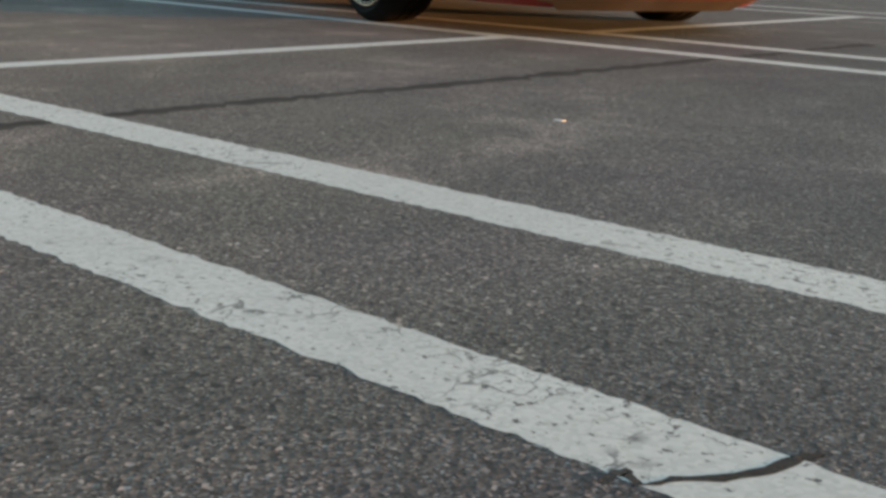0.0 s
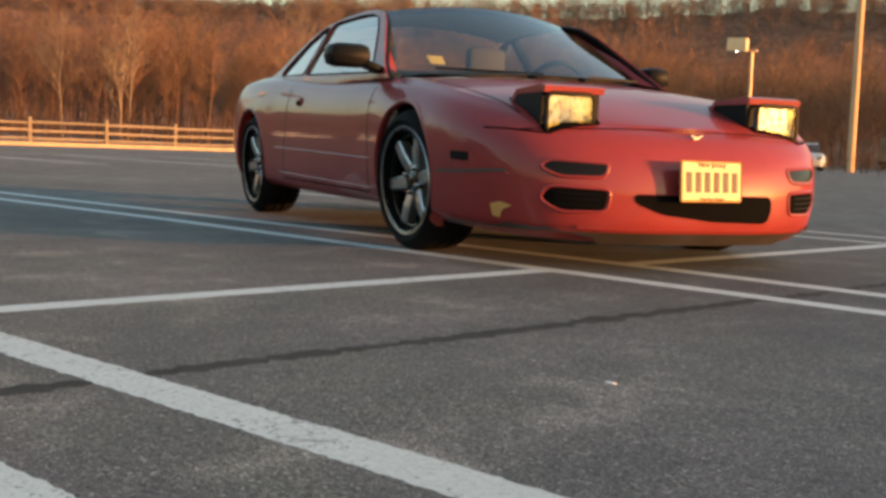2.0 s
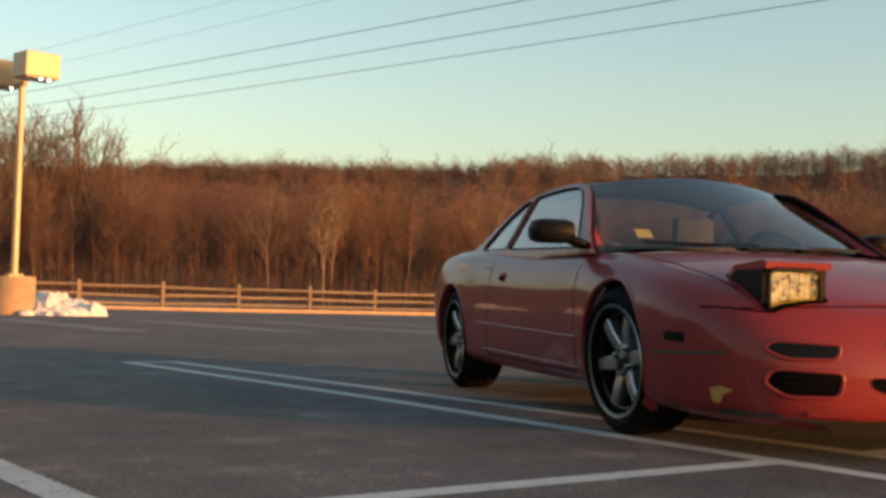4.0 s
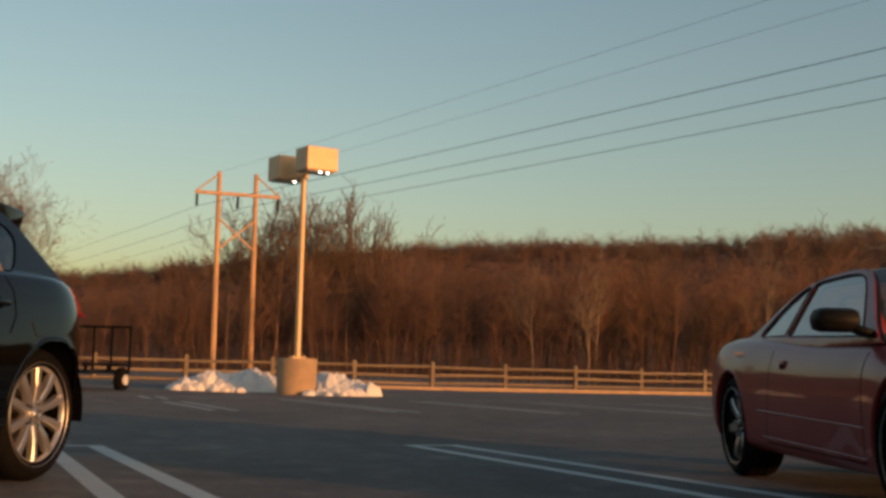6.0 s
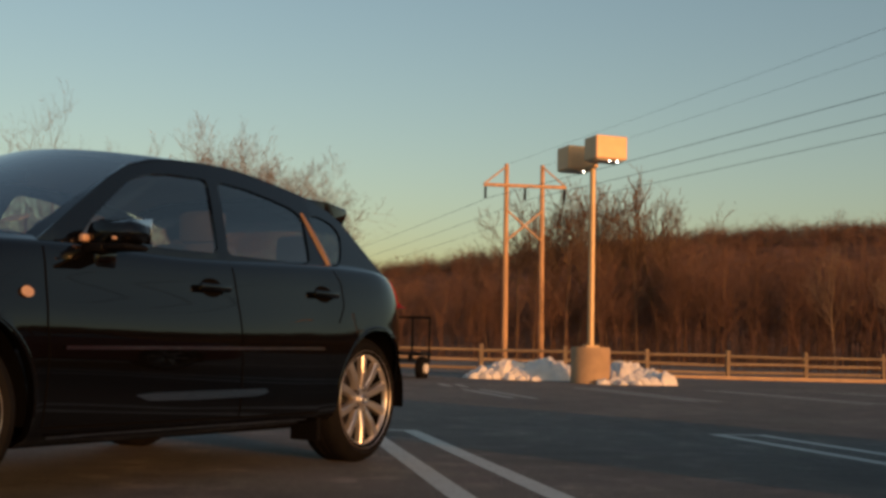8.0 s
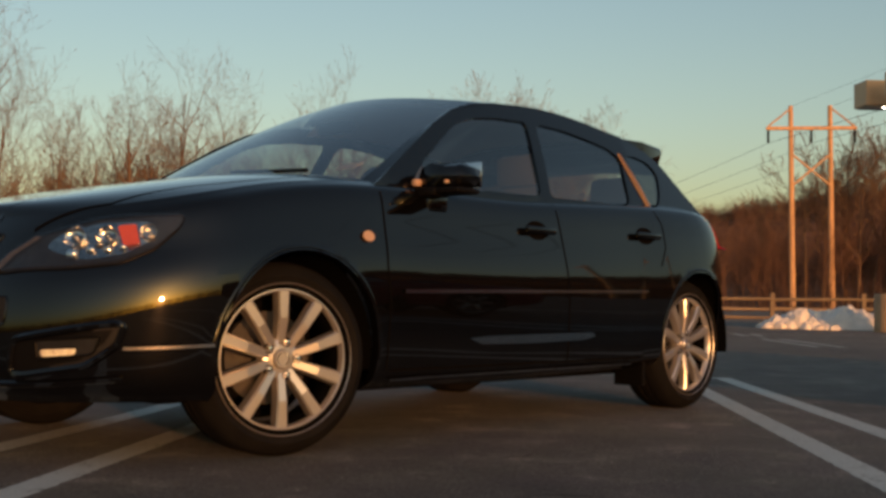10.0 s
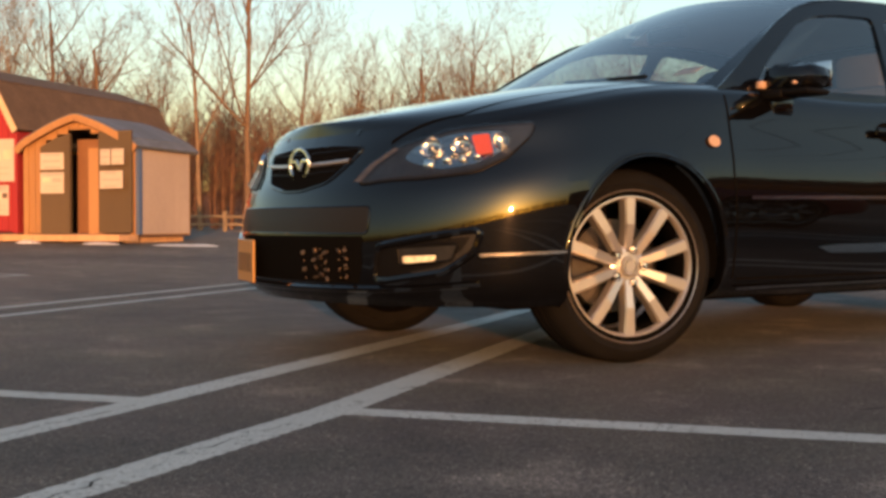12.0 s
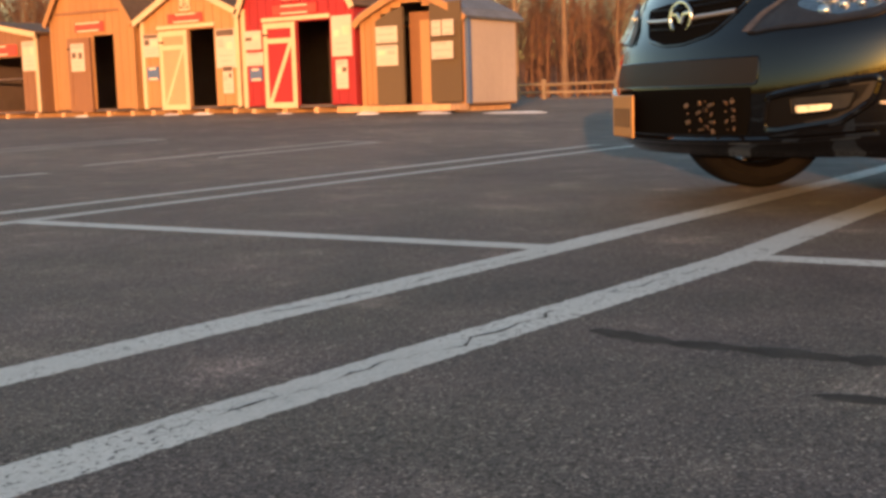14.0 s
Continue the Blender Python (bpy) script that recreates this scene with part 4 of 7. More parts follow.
def shed(label, cy, width, outline, depth, walls, trim, roof_mat, gap, front=-18.0, base=0.12, category="shed", far_trim=None):
    """A garden shed that faces the lot; outline is its gable from eave to eave, gap its doorway (from, to, top)."""
    z0 = float(rise(front, cy))
    s = thing("garden_shed", label, category, pose(front, cy, z0), "display sheds")
    w2 = width / 2
    n = round(width / 0.205)
    for k in range(n):
        a, b = -w2 + width * k / n, -w2 + width * (k + 1) / n
        bits = [(a, b, base)]
        if gap and b > gap[0] and a < gap[1]:
            bits = []
            if a < gap[0]:
                bits.append((a, gap[0], base))
            if b > gap[1]:
                bits.append((gap[1], b, base))
            bits.append((max(a, gap[0]), min(b, gap[1]), min(gap[2], height_at(outline, (a + b) / 2) - 0.17)))
        for c, d, low in bits:
            if d - c < 0.02:
                continue
            g = 0.006
            mids = [y for y, _ in outline if c + g < y < d - g]
            pts = [(c + g, low), (d - g, low), (d - g, height_at(outline, d - g))] + [(y, height_at(outline, y)) for y in mids[::-1]] + [(c + g, height_at(outline, c + g))]
            part("board", slab(pts, -0.02, "x"), walls, s, smooth=False)
    for y in (-w2, w2):
        sgn = 1 if y > 0 else -1
        part("side_wall", box((depth - 0.05, 0.06, height_at(outline, y) - base), (-depth / 2 - 0.025, y - sgn * 0.04, (height_at(outline, y) + base) / 2)), walls, s, smooth=False)
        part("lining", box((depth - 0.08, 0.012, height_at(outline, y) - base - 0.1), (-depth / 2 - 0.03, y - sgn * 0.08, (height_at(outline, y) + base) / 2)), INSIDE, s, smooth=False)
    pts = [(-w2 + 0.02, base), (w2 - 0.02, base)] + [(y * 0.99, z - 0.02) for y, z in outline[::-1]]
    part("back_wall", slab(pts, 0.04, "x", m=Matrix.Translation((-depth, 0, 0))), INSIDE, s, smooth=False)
    if not gap:
        part("backing", slab(pts, 0.02, "x", m=Matrix.Translation((-0.06, 0, 0))), walls, s, smooth=False)
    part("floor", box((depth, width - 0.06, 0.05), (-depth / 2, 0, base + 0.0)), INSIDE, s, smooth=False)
    for k in range(4):
        part("skid", box((depth, 0.10, 0.10), (-depth / 2, -w2 + 0.2 + (width - 0.4) * k / 3, 0.05)), POLE_WOOD, s, smooth=False)
    for (ya, za), (yb, zb) in zip(outline, outline[1:]):
        l = math.hypot(yb - ya, zb - za)
        ang = math.degrees(math.atan2(zb - za, yb - ya))
        ext0 = 0.10 if (ya, za) == outline[0] else 0.0
        ext1 = 0.10 if (yb, zb) == outline[-1] else 0.0
        m = Matrix.Translation((-depth / 2 + 0.02, ya, za)) @ pose(0, 0, 0, ang, 0, 0)
        part("roof", box((depth + 0.24, l + ext0 + ext1, 0.05), (0, (l + ext1 - ext0) / 2, 0.035), m=None), roof_mat, s, smooth=False).matrix_basis = m
        part("rake_trim", box((0.03, l + ext0 + ext1, 0.11), (depth / 2 + 0.115, (l + ext1 - ext0) / 2, -0.01)), trim, s, smooth=False).matrix_basis = m
    for y in (-w2 + 0.045, w2 - 0.045):
        part("corner_trim", box((0.024, 0.09, height_at(outline, y) - base - 0.03), (0.014, y, (height_at(outline, y) + base - 0.03) / 2)), (far_trim or trim) if y > 0 else trim, s, smooth=False)
    return s


def plank_door(parent, y, z, w, h, leaf, trim, brace=True, name="door"):
    d = part(name, box((0.035, w, h), (0.045, y, z)), leaf, parent, smooth=False)
    for yy, zz, ww, hh in ((y, z + h / 2 - 0.05, w, 0.10), (y, z - h / 2 + 0.05, w, 0.10), (y - w / 2 + 0.045, z, 0.09, h - 0.2), (y + w / 2 - 0.045, z, 0.09, h - 0.2), (y, z + h * 0.29, w - 0.18, 0.09)):
        part("door_trim", box((0.018, ww, hh), (0.072, yy, zz)), trim, d, smooth=False)
    if brace:
        l = math.hypot(w - 0.2, h * 0.74)
        m = Matrix.Translation((0.072, y, z - h * 0.095)) @ pose(0, 0, 0, math.degrees(math.atan2(h * 0.74, w - 0.2)), 0, 0)
        part("diagonal_brace", box((0.016, l, 0.075)), trim, d, smooth=False).matrix_basis = m
    part("hinge", box((0.02, 0.12, 0.03), (0.085, y - w / 2 + 0.06, z + h * 0.36)), BLACK_PLASTIC, d, smooth=False)
    return d


def small_window(parent, y, z, w, h, trim):
    f = part("window", box((0.016, w, h), (0.03, y, z)), PANE, parent, smooth=False)
    for yy, zz, ww, hh in ((y, z + h / 2, w + 0.12, 0.08), (y, z - h / 2, w + 0.12, 0.08), (y - w / 2, z, 0.08, h), (y + w / 2, z, 0.08, h)):
        part("window_frame", box((0.03, ww, hh), (0.045, yy, zz)), trim, f, smooth=False)
    part("muntin", box((0.012, 0.025, h), (0.045, y, z)), trim, f, smooth=False)
    part("muntin", box((0.012, w, 0.025), (0.045, y, z)), trim, f, smooth=False)
    return f


# red gambrel barn
s = shed("red gambrel barn shed with cream trim and an open doorway", -14.27, 2.60, [(-1.30, 1.86), (-0.95, 2.55), (-0.02, 2.92), (0.90, 2.60), (1.30, 1.88)], 4.8, RED_SIDING, CREAM, SHINGLE, (0.02, 0.74, 1.62), far_trim=RED_SIDING)
plank_door(s, -0.36, 0.86, 0.74, 1.52, RED_SIDING, CREAM)
part("header_trim", box((0.03, 1.55, 0.07), (0.07, 0.02, 1.68)), CREAM, s, smooth=False)
small_window(s, -0.05, 2.30, 0.34, 0.50, CREAM)
poster(s, -0.02, 1.84, 1.0, 0.17, "red", 2, name="sign")
for y, z, w, h, k, r in ((-1.02, 1.34, 0.40, 0.34, "paper", 4), (-1.0, 1.0, 0.42, 0.24, "paper", 2), (-0.98, 0.72, 0.30, 0.24, "blue", 2), (1.02, 1.32, 0.44, 0.70, "paper", 6), (1.0, 0.66, 0.26, 0.50, "paper", 5)):
    poster(s, y, z, w, h, k, r)

# yellow gable shed
s = shed("yellow gable shed with cream trim and open double doors", -16.92, 2.56, [(-1.28, 1.82), (0.0, 2.46), (1.28, 1.88)], 3.6, YELLOW_SIDING, CREAM, SHINGLE, (0.02, 0.64, 1.60))
plank_door(s, -0.36, 0.84, 0.74, 1.50, PEACH, CREAM)
part("header_trim", box((0.03, 1.5, 0.07), (0.07, -0.02, 1.66)), CREAM, s, smooth=False)
small_window(s, -0.02, 2.12, 0.17, 0.26, CREAM)
poster(s, -0.05, 1.82, 0.92, 0.18, "red", 2, name="sign")
for y, z, w, h, k, r in ((-1.0, 1.34, 0.42, 0.44, "paper", 5), (-0.98, 0.80, 0.32, 0.26, "blue", 2), (0.95, 1.20, 0.48, 0.72, "paper", 6), (0.98, 0.62, 0.26, 0.50, "paper", 5)):
    poster(s, y, z, w, h, k, r)

# tan gambrel barn
s = shed("tan gambrel barn shed with a brown door standing open", -19.62, 2.48, [(-1.24, 1.95), (-0.86, 2.52), (0.0, 2.72), (0.86, 2.40), (1.24, 1.86)], 3.6, TAN_SIDING, TAN_SIDING, SHINGLE, (0.04, 0.62, 1.62))
plank_door(s, -0.34, 0.84, 0.66, 1.50, BROWN_SIDING, BROWN_SIDING, False)
poster(s, -0.36, 1.20, 0.40, 0.56, "paper", 5, x=0.09)
part("band", box((0.03, 2.1, 0.05), (0.02, 0, 2.1)), BROWN_SIDING, s, smooth=False)
poster(s, -0.03, 1.80, 0.85, 0.20, "red", 2, name="sign")

# low run-in shed with an open front
s = shed("low brown run-in shed with an open front and shelf", -22.95, 3.3, [(-1.65, 1.95), (0.0, 2.05), (1.65, 1.75)], 2.6, BROWN_SIDING, CREAM, SHINGLE, (-1.4, 1.1, 1.30))
part("shelf", box((0.5, 2.4, 0.04), (-0.6, -0.2, 0.85)), INSIDE, s, smooth=False)
poster(s, 0.35, 1.45, 1.3, 0.22, "red", 2, name="sign")
poster(s, 1.38, 1.30, 0.42, 0.62, "paper", 5)

# small arched shed with olive doors
arch = [(-1.05, 1.56)] + [(-0.98 + 0.098 * k, 1.62 + 0.40 * (1 - abs(k / 10 - 1) ** 1.3)) for k in range(21)] + [(1.05, 1.56)]
s = shed("small arched tan shed with open olive doors and blue roof", -11.80, 2.10, arch, 1.7, TAN_SIDING, TAN_SIDING, BLUE_ROOF, (-0.68, 0.96, 1.95))
leaf = part("door", slab([(-0.70, 0.15), (-0.13, 0.15), (-0.13, 1.76), (-0.40, 1.70), (-0.70, 1.55)], 0.04, "x", m=Matrix.Translation((0.02, 0, 0))), OLIVE, s, "olive door leaf with printed sheets", smooth=False)
part("edge_batten", box((0.02, 0.05, 1.58), (0.07, -0.155, 0.95)), OLIVE, leaf, smooth=False)
part("door", box((0.04, 0.66, 1.62), (0.12, 0.75, 0.97), m=pose(0, 0, 0, 0, 0, -8)), OLIVE, s, "olive door leaf standing open", smooth=False)
# yellow colour paints the sunlight on the doorway's inner edge
part("door_edge", box((0.05, 0.27, 1.38), (-0.02, 0.31, 0.83)), YELLOW_SIDING, s, smooth=False)
# panel added across the doorway to imitate its sunlit inner wall
part("inner_panel", box((0.03, 0.60, 1.55), (-0.40, 0.0, 0.92)), BROWN_SIDING, s, "added brown panel standing in for the sunlit inner wall", smooth=False)
part("ramp", box((0.55, 2.3, 0.10), (0.22, -0.1, 0.08)), POLE_WOOD, s, smooth=False)
part("side_panel", box((1.55, 0.02, 1.36), (-0.85, 1.06, 0.82)), GREY_SIDING, s, smooth=False)
part("blue_corner", box((0.10, 0.10, 1.40), (-0.03, 1.06, 0.83)), BLUE_CARD, s, smooth=False)
for y, z, w, h, r, x in ((-0.47, 1.32, 0.44, 0.27, 3, 0.07), (-0.47, 0.97, 0.44, 0.34, 4, 0.07)):
    poster(s, y, z, w, h, "paper", r, x=x)
for y, z, w, h, r in ((0.90, 1.36, 0.24, 0.25, 3), (0.65, 1.36, 0.20, 0.25, 3), (0.77, 1.00, 0.46, 0.28, 3)):
    poster(s, y, z, w, h, "paper", r, x=0.03).matrix_basis = pose(0.115, 0, 0, 0, 0, -8)


# ---- utility trailer ----
RIM_WHITE = plain("white_steel_rim", (0.75, 0.73, 0.70), 0.5, var=0.08, relief=0)


def trailer():
    t = thing("utility_trailer", "small black utility trailer with a mesh ramp gate", "trailer", pose(-27.63, 3.42, 0, 0, 0, -30))
    part("deck", box((2.4, 1.25, 0.06), (1.0, 0, 0.42), 0.01), BLACK_PLASTIC, t, smooth=False)
    for y in (-0.62, 0.62):
        part("side_rail", box((2.4, 0.05, 0.05), (1.0, y, 0.58)), BLACK_PLASTIC, t, smooth=False)
        for x in (-0.12, 1.0, 2.1):
            part("upright", box((0.05, 0.05, 0.18), (x, y, 0.50)), BLACK_PLASTIC, t, smooth=False)
        w = part("wheel", spun([(0.0, -0.07), (0.13, -0.07), (0.2, -0.09), (0.25, -0.07), (0.262, 0), (0.25, 0.07), (0.2, 0.09), (0.13, 0.07), (0, 0.07)], 28), RUBBER, t)
        w.location = (0.40, y * 1.08, 0.262)
        part("rim", spun([(0.0, -0.02), (0.05, -0.03), (0.095, -0.01), (0.105, -0.03), (0.105, 0.03), (0, 0.02)], 20), RIM_WHITE, w, "pale steel rim").location = (0, 0.085 * (1 if y > 0 else -1), 0)
        part("fender", box((0.7, 0.2, 0.03), (0.40, y * 1.08, 0.56), 0.01), BLACK_PLASTIC, t, smooth=False)
    g = part("ramp_gate", box((0.04, 1.25, 0.05), (-0.16, 0, 1.38)), BLACK_PLASTIC, t, smooth=False)
    for y in (-0.61, -0.2, 0.2, 0.61):
        part("gate_bar", box((0.035, 0.035, 0.95), (-0.16, y, 0.90)), BLACK_PLASTIC, g, smooth=False)
    part("gate_bar", box((0.035, 1.2, 0.035), (-0.16, 0, 0.46)), BLACK_PLASTIC, g, smooth=False)
    part("drawbar", box((1.1, 0.08, 0.08), (2.7, 0, 0.40)), BLACK_PLASTIC, t, smooth=False)
    part("jack", rod(0.03, 0.03, (3.1, 0, 0.0), (3.1, 0, 0.6), 10), BLACK_PLASTIC, t)
    return t


trailer()

# ---- cars: shell ----
from mathutils.bvhtree import BVHTree


def car_grid(levels, breaks, xf, xr, arches, flare):
    """A half body wrapped round from nose to tail: one closed line a level, joined smoothly upwards."""
    xs = np.arange(xf, xr - 1e-6, -0.0295)
    th = np.linspace(0, math.pi / 2, 30)
    lines = []
    for lv, (nose, tail, wide, nf, nr, *zs) in enumerate(levels):
        cf, sf = np.cos(th) ** (2 / nf), np.sin(th) ** (2 / nf)
        cr, sr = np.cos(th[::-1]) ** (2 / nr), np.sin(th[::-1]) ** (2 / nr)
        x = np.concatenate([xf + (nose - xf) * cf[:-1], xs, (xr + (tail - xr) * cr)[1:]])
        y = np.concatenate([wide * sf[:-1], np.full(len(xs), wide), (wide * sr)[1:]])
        w = 1.0 if 0 < lv < 5 else 0.35
        for xa in arches:
            y = y + w * flare * np.exp(-(((x - xa) / 0.42) ** 4)) * (y > 0.5)
        z = spline([nose, *breaks, tail], zs, x)
        lines.append(np.stack([x, y, z], -1))
    lines = np.array(lines)
    v = np.linspace(0, len(levels) - 1, (len(levels) - 1) * 5 + 1)
    k = np.arange(len(levels))
    grid = np.stack([[spline(k, lines[:, u, c], v) for c in range(3)] for u in range(lines.shape[1])])
    return grid.transpose(0, 2, 1), v


def shell_panels(car, grid, v, arches, az, ar, pick, material, labels):
    """Cut the wheel arches, split the skin into panels and link each as a part. Returns the skin for laying things on."""
    g = grid.copy()
    inside = np.zeros(g.shape[:2], bool)
    for xa, r in zip(arches, ar):
        d = np.hypot(g[..., 0] - xa, g[..., 2] - az)
        inside |= (d < r) & (g[..., 1] > 0.45)
    cells, near = {}, []
    U, V = inside.shape
    moved = g.copy()
    for u in range(U - 1):
        for j in range(V - 1):
            quad = [(u, j), (u + 1, j), (u + 1, j + 1), (u, j + 1)]
            if all(inside[q] for q in quad):
                continue
            c = sum((Vector(grid[q]) for q in quad), Vector()) / 4
            cells.setdefault(pick(c.x, v[j] + 0.1, c.y), []).append(quad)
    for u, j in zip(*np.nonzero(inside)):
        x, y, z = g[u, j]
        k = int(np.argmin([math.hypot(x - xa, z - az) for xa in arches]))
        dx, dz = x - arches[k], z - az
        l = max(1e-6, math.hypot(dx, dz))
        moved[u, j] = (arches[k] + dx / l * ar[k], y, az + dz / l * ar[k])
    skin_v, skin_f = [], []
    for name, quads in cells.items():
        both = name in ("front_bumper", "rear_bumper")
        for side in ((1, -1),) if both else ((1,), (-1,)):
            bm, seen = bmesh.new(), {}
            for sg in side:
                for q in quads:
                    vs = []
                    for u, j in q:
                        key = (u, j, sg if moved[u, j][1] > 1e-4 else 1)
                        if key not in seen:
                            x, y, z = moved[u, j]
                            seen[key] = bm.verts.new((x, y * sg, z))
                        vs.append(seen[key])
                    if len(set(vs)) < 3:
                        continue
                    try:
                        bm.faces.new(vs if sg > 0 else vs[::-1])
                    except ValueError:
                        pass
            base = len(skin_v)
            bm.verts.index_update()
            skin_v += [tuple(x.co) for x in bm.verts]
            skin_f += [[base + x.index for x in fc.verts] for fc in bm.faces]
            # turned-in edges give the panel thickness
            rim = [e for e in bm.edges if e.is_boundary]
            for e in rim:
                e.smooth = False
            out = bmesh.ops.extrude_edge_only(bm, edges=rim)
            for x in [e for e in out["geom"] if isinstance(e, bmesh.types.BMVert)]:
                lip = 0.03 if any(abs(math.hypot(x.co.x - xa, x.co.z - az) - r) < 0.004 for xa, r in zip(arches, ar)) else 0.012
                x.co.y -= lip * (1 if x.co.y > 0 else -1) if abs(x.co.y) > 0.3 else 0
                if abs(x.co.y) <= 0.55:
                    x.co.x -= 0.012 * (1 if x.co.x > -1 else -1)
            ob = part(name, bm, material, car, labels.get(name, ""))
    return skin_v, skin_f


def cap(car, name, grid, x0, x1, crown, material, n=25, label="", power=2.2):
    """The skin's top between the two sides, from x0 back to x1, slightly domed."""
    rows = [p for p in grid[:, -1] if x1 <= p[0] <= x0]
    bm, prev, sv, sf = bmesh.new(), None, [], []
    for x, y, z in rows:
        row = []
        for k in range(n):
            s = -1 + 2 * k / (n - 1)
            row.append(bm.verts.new((x + 0.0 * s, y * s, z + crown(x) * (1 - abs(s) ** power))))
        if prev:
            for k in range(n - 1):
                bm.faces.new((prev[k], prev[k + 1], row[k + 1], row[k]))
        prev = row
    bm.verts.index_update()
    sv, sf = [tuple(x.co) for x in bm.verts], [[x.index for x in fc.verts] for fc in bm.faces]
    part(name, bm, material, car, label)
    return sv, sf


class Skin:
    """Lets flat outlines be laid on the curved body."""

    def __init__(self, pieces):
        vs, fs = [], []
        for v, f in pieces:
            b = len(vs)
            vs += v
            fs += [[b + k for k in face] for face in f]
        self.tree = BVHTree.FromPolygons([Vector(p) for p in vs], fs)

    def at(self, a, b, axis, side, lift):
        start, way = {"y": (Vector((a, 2.0 * side, b)), Vector((0, -side, 0))), "x": (Vector((3.0 * side, a, b)), Vector((-side, 0, 0))), "z": (Vector((a, b, 3)), Vector((0, 0, -1)))}[axis]
        p, n, _, _ = self.tree.ray_cast(start, way)
        if p is None:
            p, n, _, _ = self.tree.find_nearest(start + way * (1.2 if axis == "y" else 2.1))
        if n.dot(way) > 0:
            n = -n
        return p + n * lift

    def patch(self, pts, axis, side, lift=0.003, thick=0.006, cuts=3):
        bm = bmesh.new()
        vs = [bm.verts.new((a, b, 0)) for a, b in pts]
        es = [bm.edges.new((vs[k], vs[(k + 1) % len(vs)])) for k in range(len(vs))]
        bmesh.ops.triangle_fill(bm, edges=es, use_beauty=True)
        for _ in range(cuts):
            long = [e for e in bm.edges if e.calc_length() > 0.035]
            if long:
                bmesh.ops.subdivide_edges(bm, edges=long, cuts=1)
                bmesh.ops.triangulate(bm, faces=bm.faces[:])
        for x in bm.verts:
            x.co = self.at(x.co.x, x.co.y, axis, side, lift)
        bmesh.ops.recalc_face_normals(bm, faces=bm.faces[:])
        if thick:
            bmesh.ops.solidify(bm, geom=bm.faces[:] + bm.edges[:] + bm.verts[:], thickness=thick)
        return bm

    def strip(self, pts, width, axis, side, lift=0.002, step=0.03, bm=None):
        bm = bm or bmesh.new()
        line = []
        for (a0, b0), (a1, b1) in zip(pts, pts[1:]):
            n = max(1, int(math.hypot(a1 - a0, b1 - b0) / step))
            line += [(a0 + (a1 - a0) * k / n, b0 + (b1 - b0) * k / n) for k in range(n)]
        line.append(pts[-1])
        prev = None
        for k, (a, b) in enumerate(line):
            a0, b0 = line[max(0, k - 1)]
            a1, b1 = line[min(len(line) - 1, k + 1)]
            l = math.hypot(a1 - a0, b1 - b0) or 1
            na, nb = -(b1 - b0) / l * width / 2, (a1 - a0) / l * width / 2
            row = (bm.verts.new(self.at(a + na, b + nb, axis, side, lift)), bm.verts.new(self.at(a - na, b - nb, axis, side, lift)))
            if prev:
                bm.faces.new((prev[0], prev[1], row[1], row[0]))
            prev = row
        return bm


def bead(sk, pts, r, axis, side, lift=0.0, closed=True, step=0.03, sides=7):
    """A rounded raised edge that follows an outline on the skin."""
    bm, line = bmesh.new(), []
    ends = list(zip(pts, pts[1:] + pts[:1])) if closed else list(zip(pts, pts[1:]))
    for (a0, b0), (a1, b1) in ends:
        n = max(1, int(math.hypot(a1 - a0, b1 - b0) / step))
        line += [sk.at(a0 + (a1 - a0) * k / n, b0 + (b1 - b0) * k / n, axis, side, lift) for k in range(n)]
    line.append(line[0] if closed else sk.at(*pts[-1], axis, side, lift))
    out = {"x": Vector((side, 0, 0)), "y": Vector((0, side, 0)), "z": Vector((0, 0, 1))}[axis]
    if closed:
        line.pop()
    n, rings = len(line), []
    for k in range(n):
        way = (line[(k + 1) % n] - line[k - 1]) if closed or 0 < k < n - 1 else (line[min(k + 1, n - 1)] - line[max(k - 1, 0)])
        u = way.cross(out).normalized()
        w = u.cross(way).normalized()
        rings.append([bm.verts.new(line[k] + (u * math.cos(2 * math.pi * j / sides) + w * math.sin(2 * math.pi * j / sides)) * r) for j in range(sides)])
    for a, b in zip(rings, rings[1:] + (rings[:1] if closed else [])):
        for j in range(sides):
            bm.faces.new((a[j], a[(j + 1) % sides], b[(j + 1) % sides], b[j]))
    return bm


def side_wall_of_cabin(outer, holes, y_at, side, thick=0.02):
    """The pillars and roof rail round the side windows."""
    bm = bmesh.new()
    edges = []
    for loop in (outer, *holes):
        vs = [bm.verts.new((x, 0, z)) for x, z in loop]
        edges += [bm.edges.new((vs[k], vs[(k + 1) % len(vs)])) for k in range(len(vs))]
    bmesh.ops.triangle_fill(bm, edges=edges, use_beauty=True, normal=(0, 1, 0))
    for _ in range(3):
        long = [e for e in bm.edges if e.calc_length() > 0.08]
        if long:
            bmesh.ops.subdivide_edges(bm, edges=long, cuts=1)
            bmesh.ops.triangulate(bm, faces=bm.faces[:])
    for x in bm.verts:
        x.co.y = y_at(x.co.x, x.co.z) * side
    bmesh.ops.recalc_face_normals(bm, faces=bm.faces[:])
    bmesh.ops.solidify(bm, geom=bm.faces[:] + bm.edges[:] + bm.verts[:], thickness=thick)
    return bm


def window_glass(loop, y_at, side, inset=0.008):
    bm = bmesh.new()
    bm.faces.new([bm.verts.new((x, (y_at(x, z) - inset) * side, z)) for x, z in loop])
    return bm


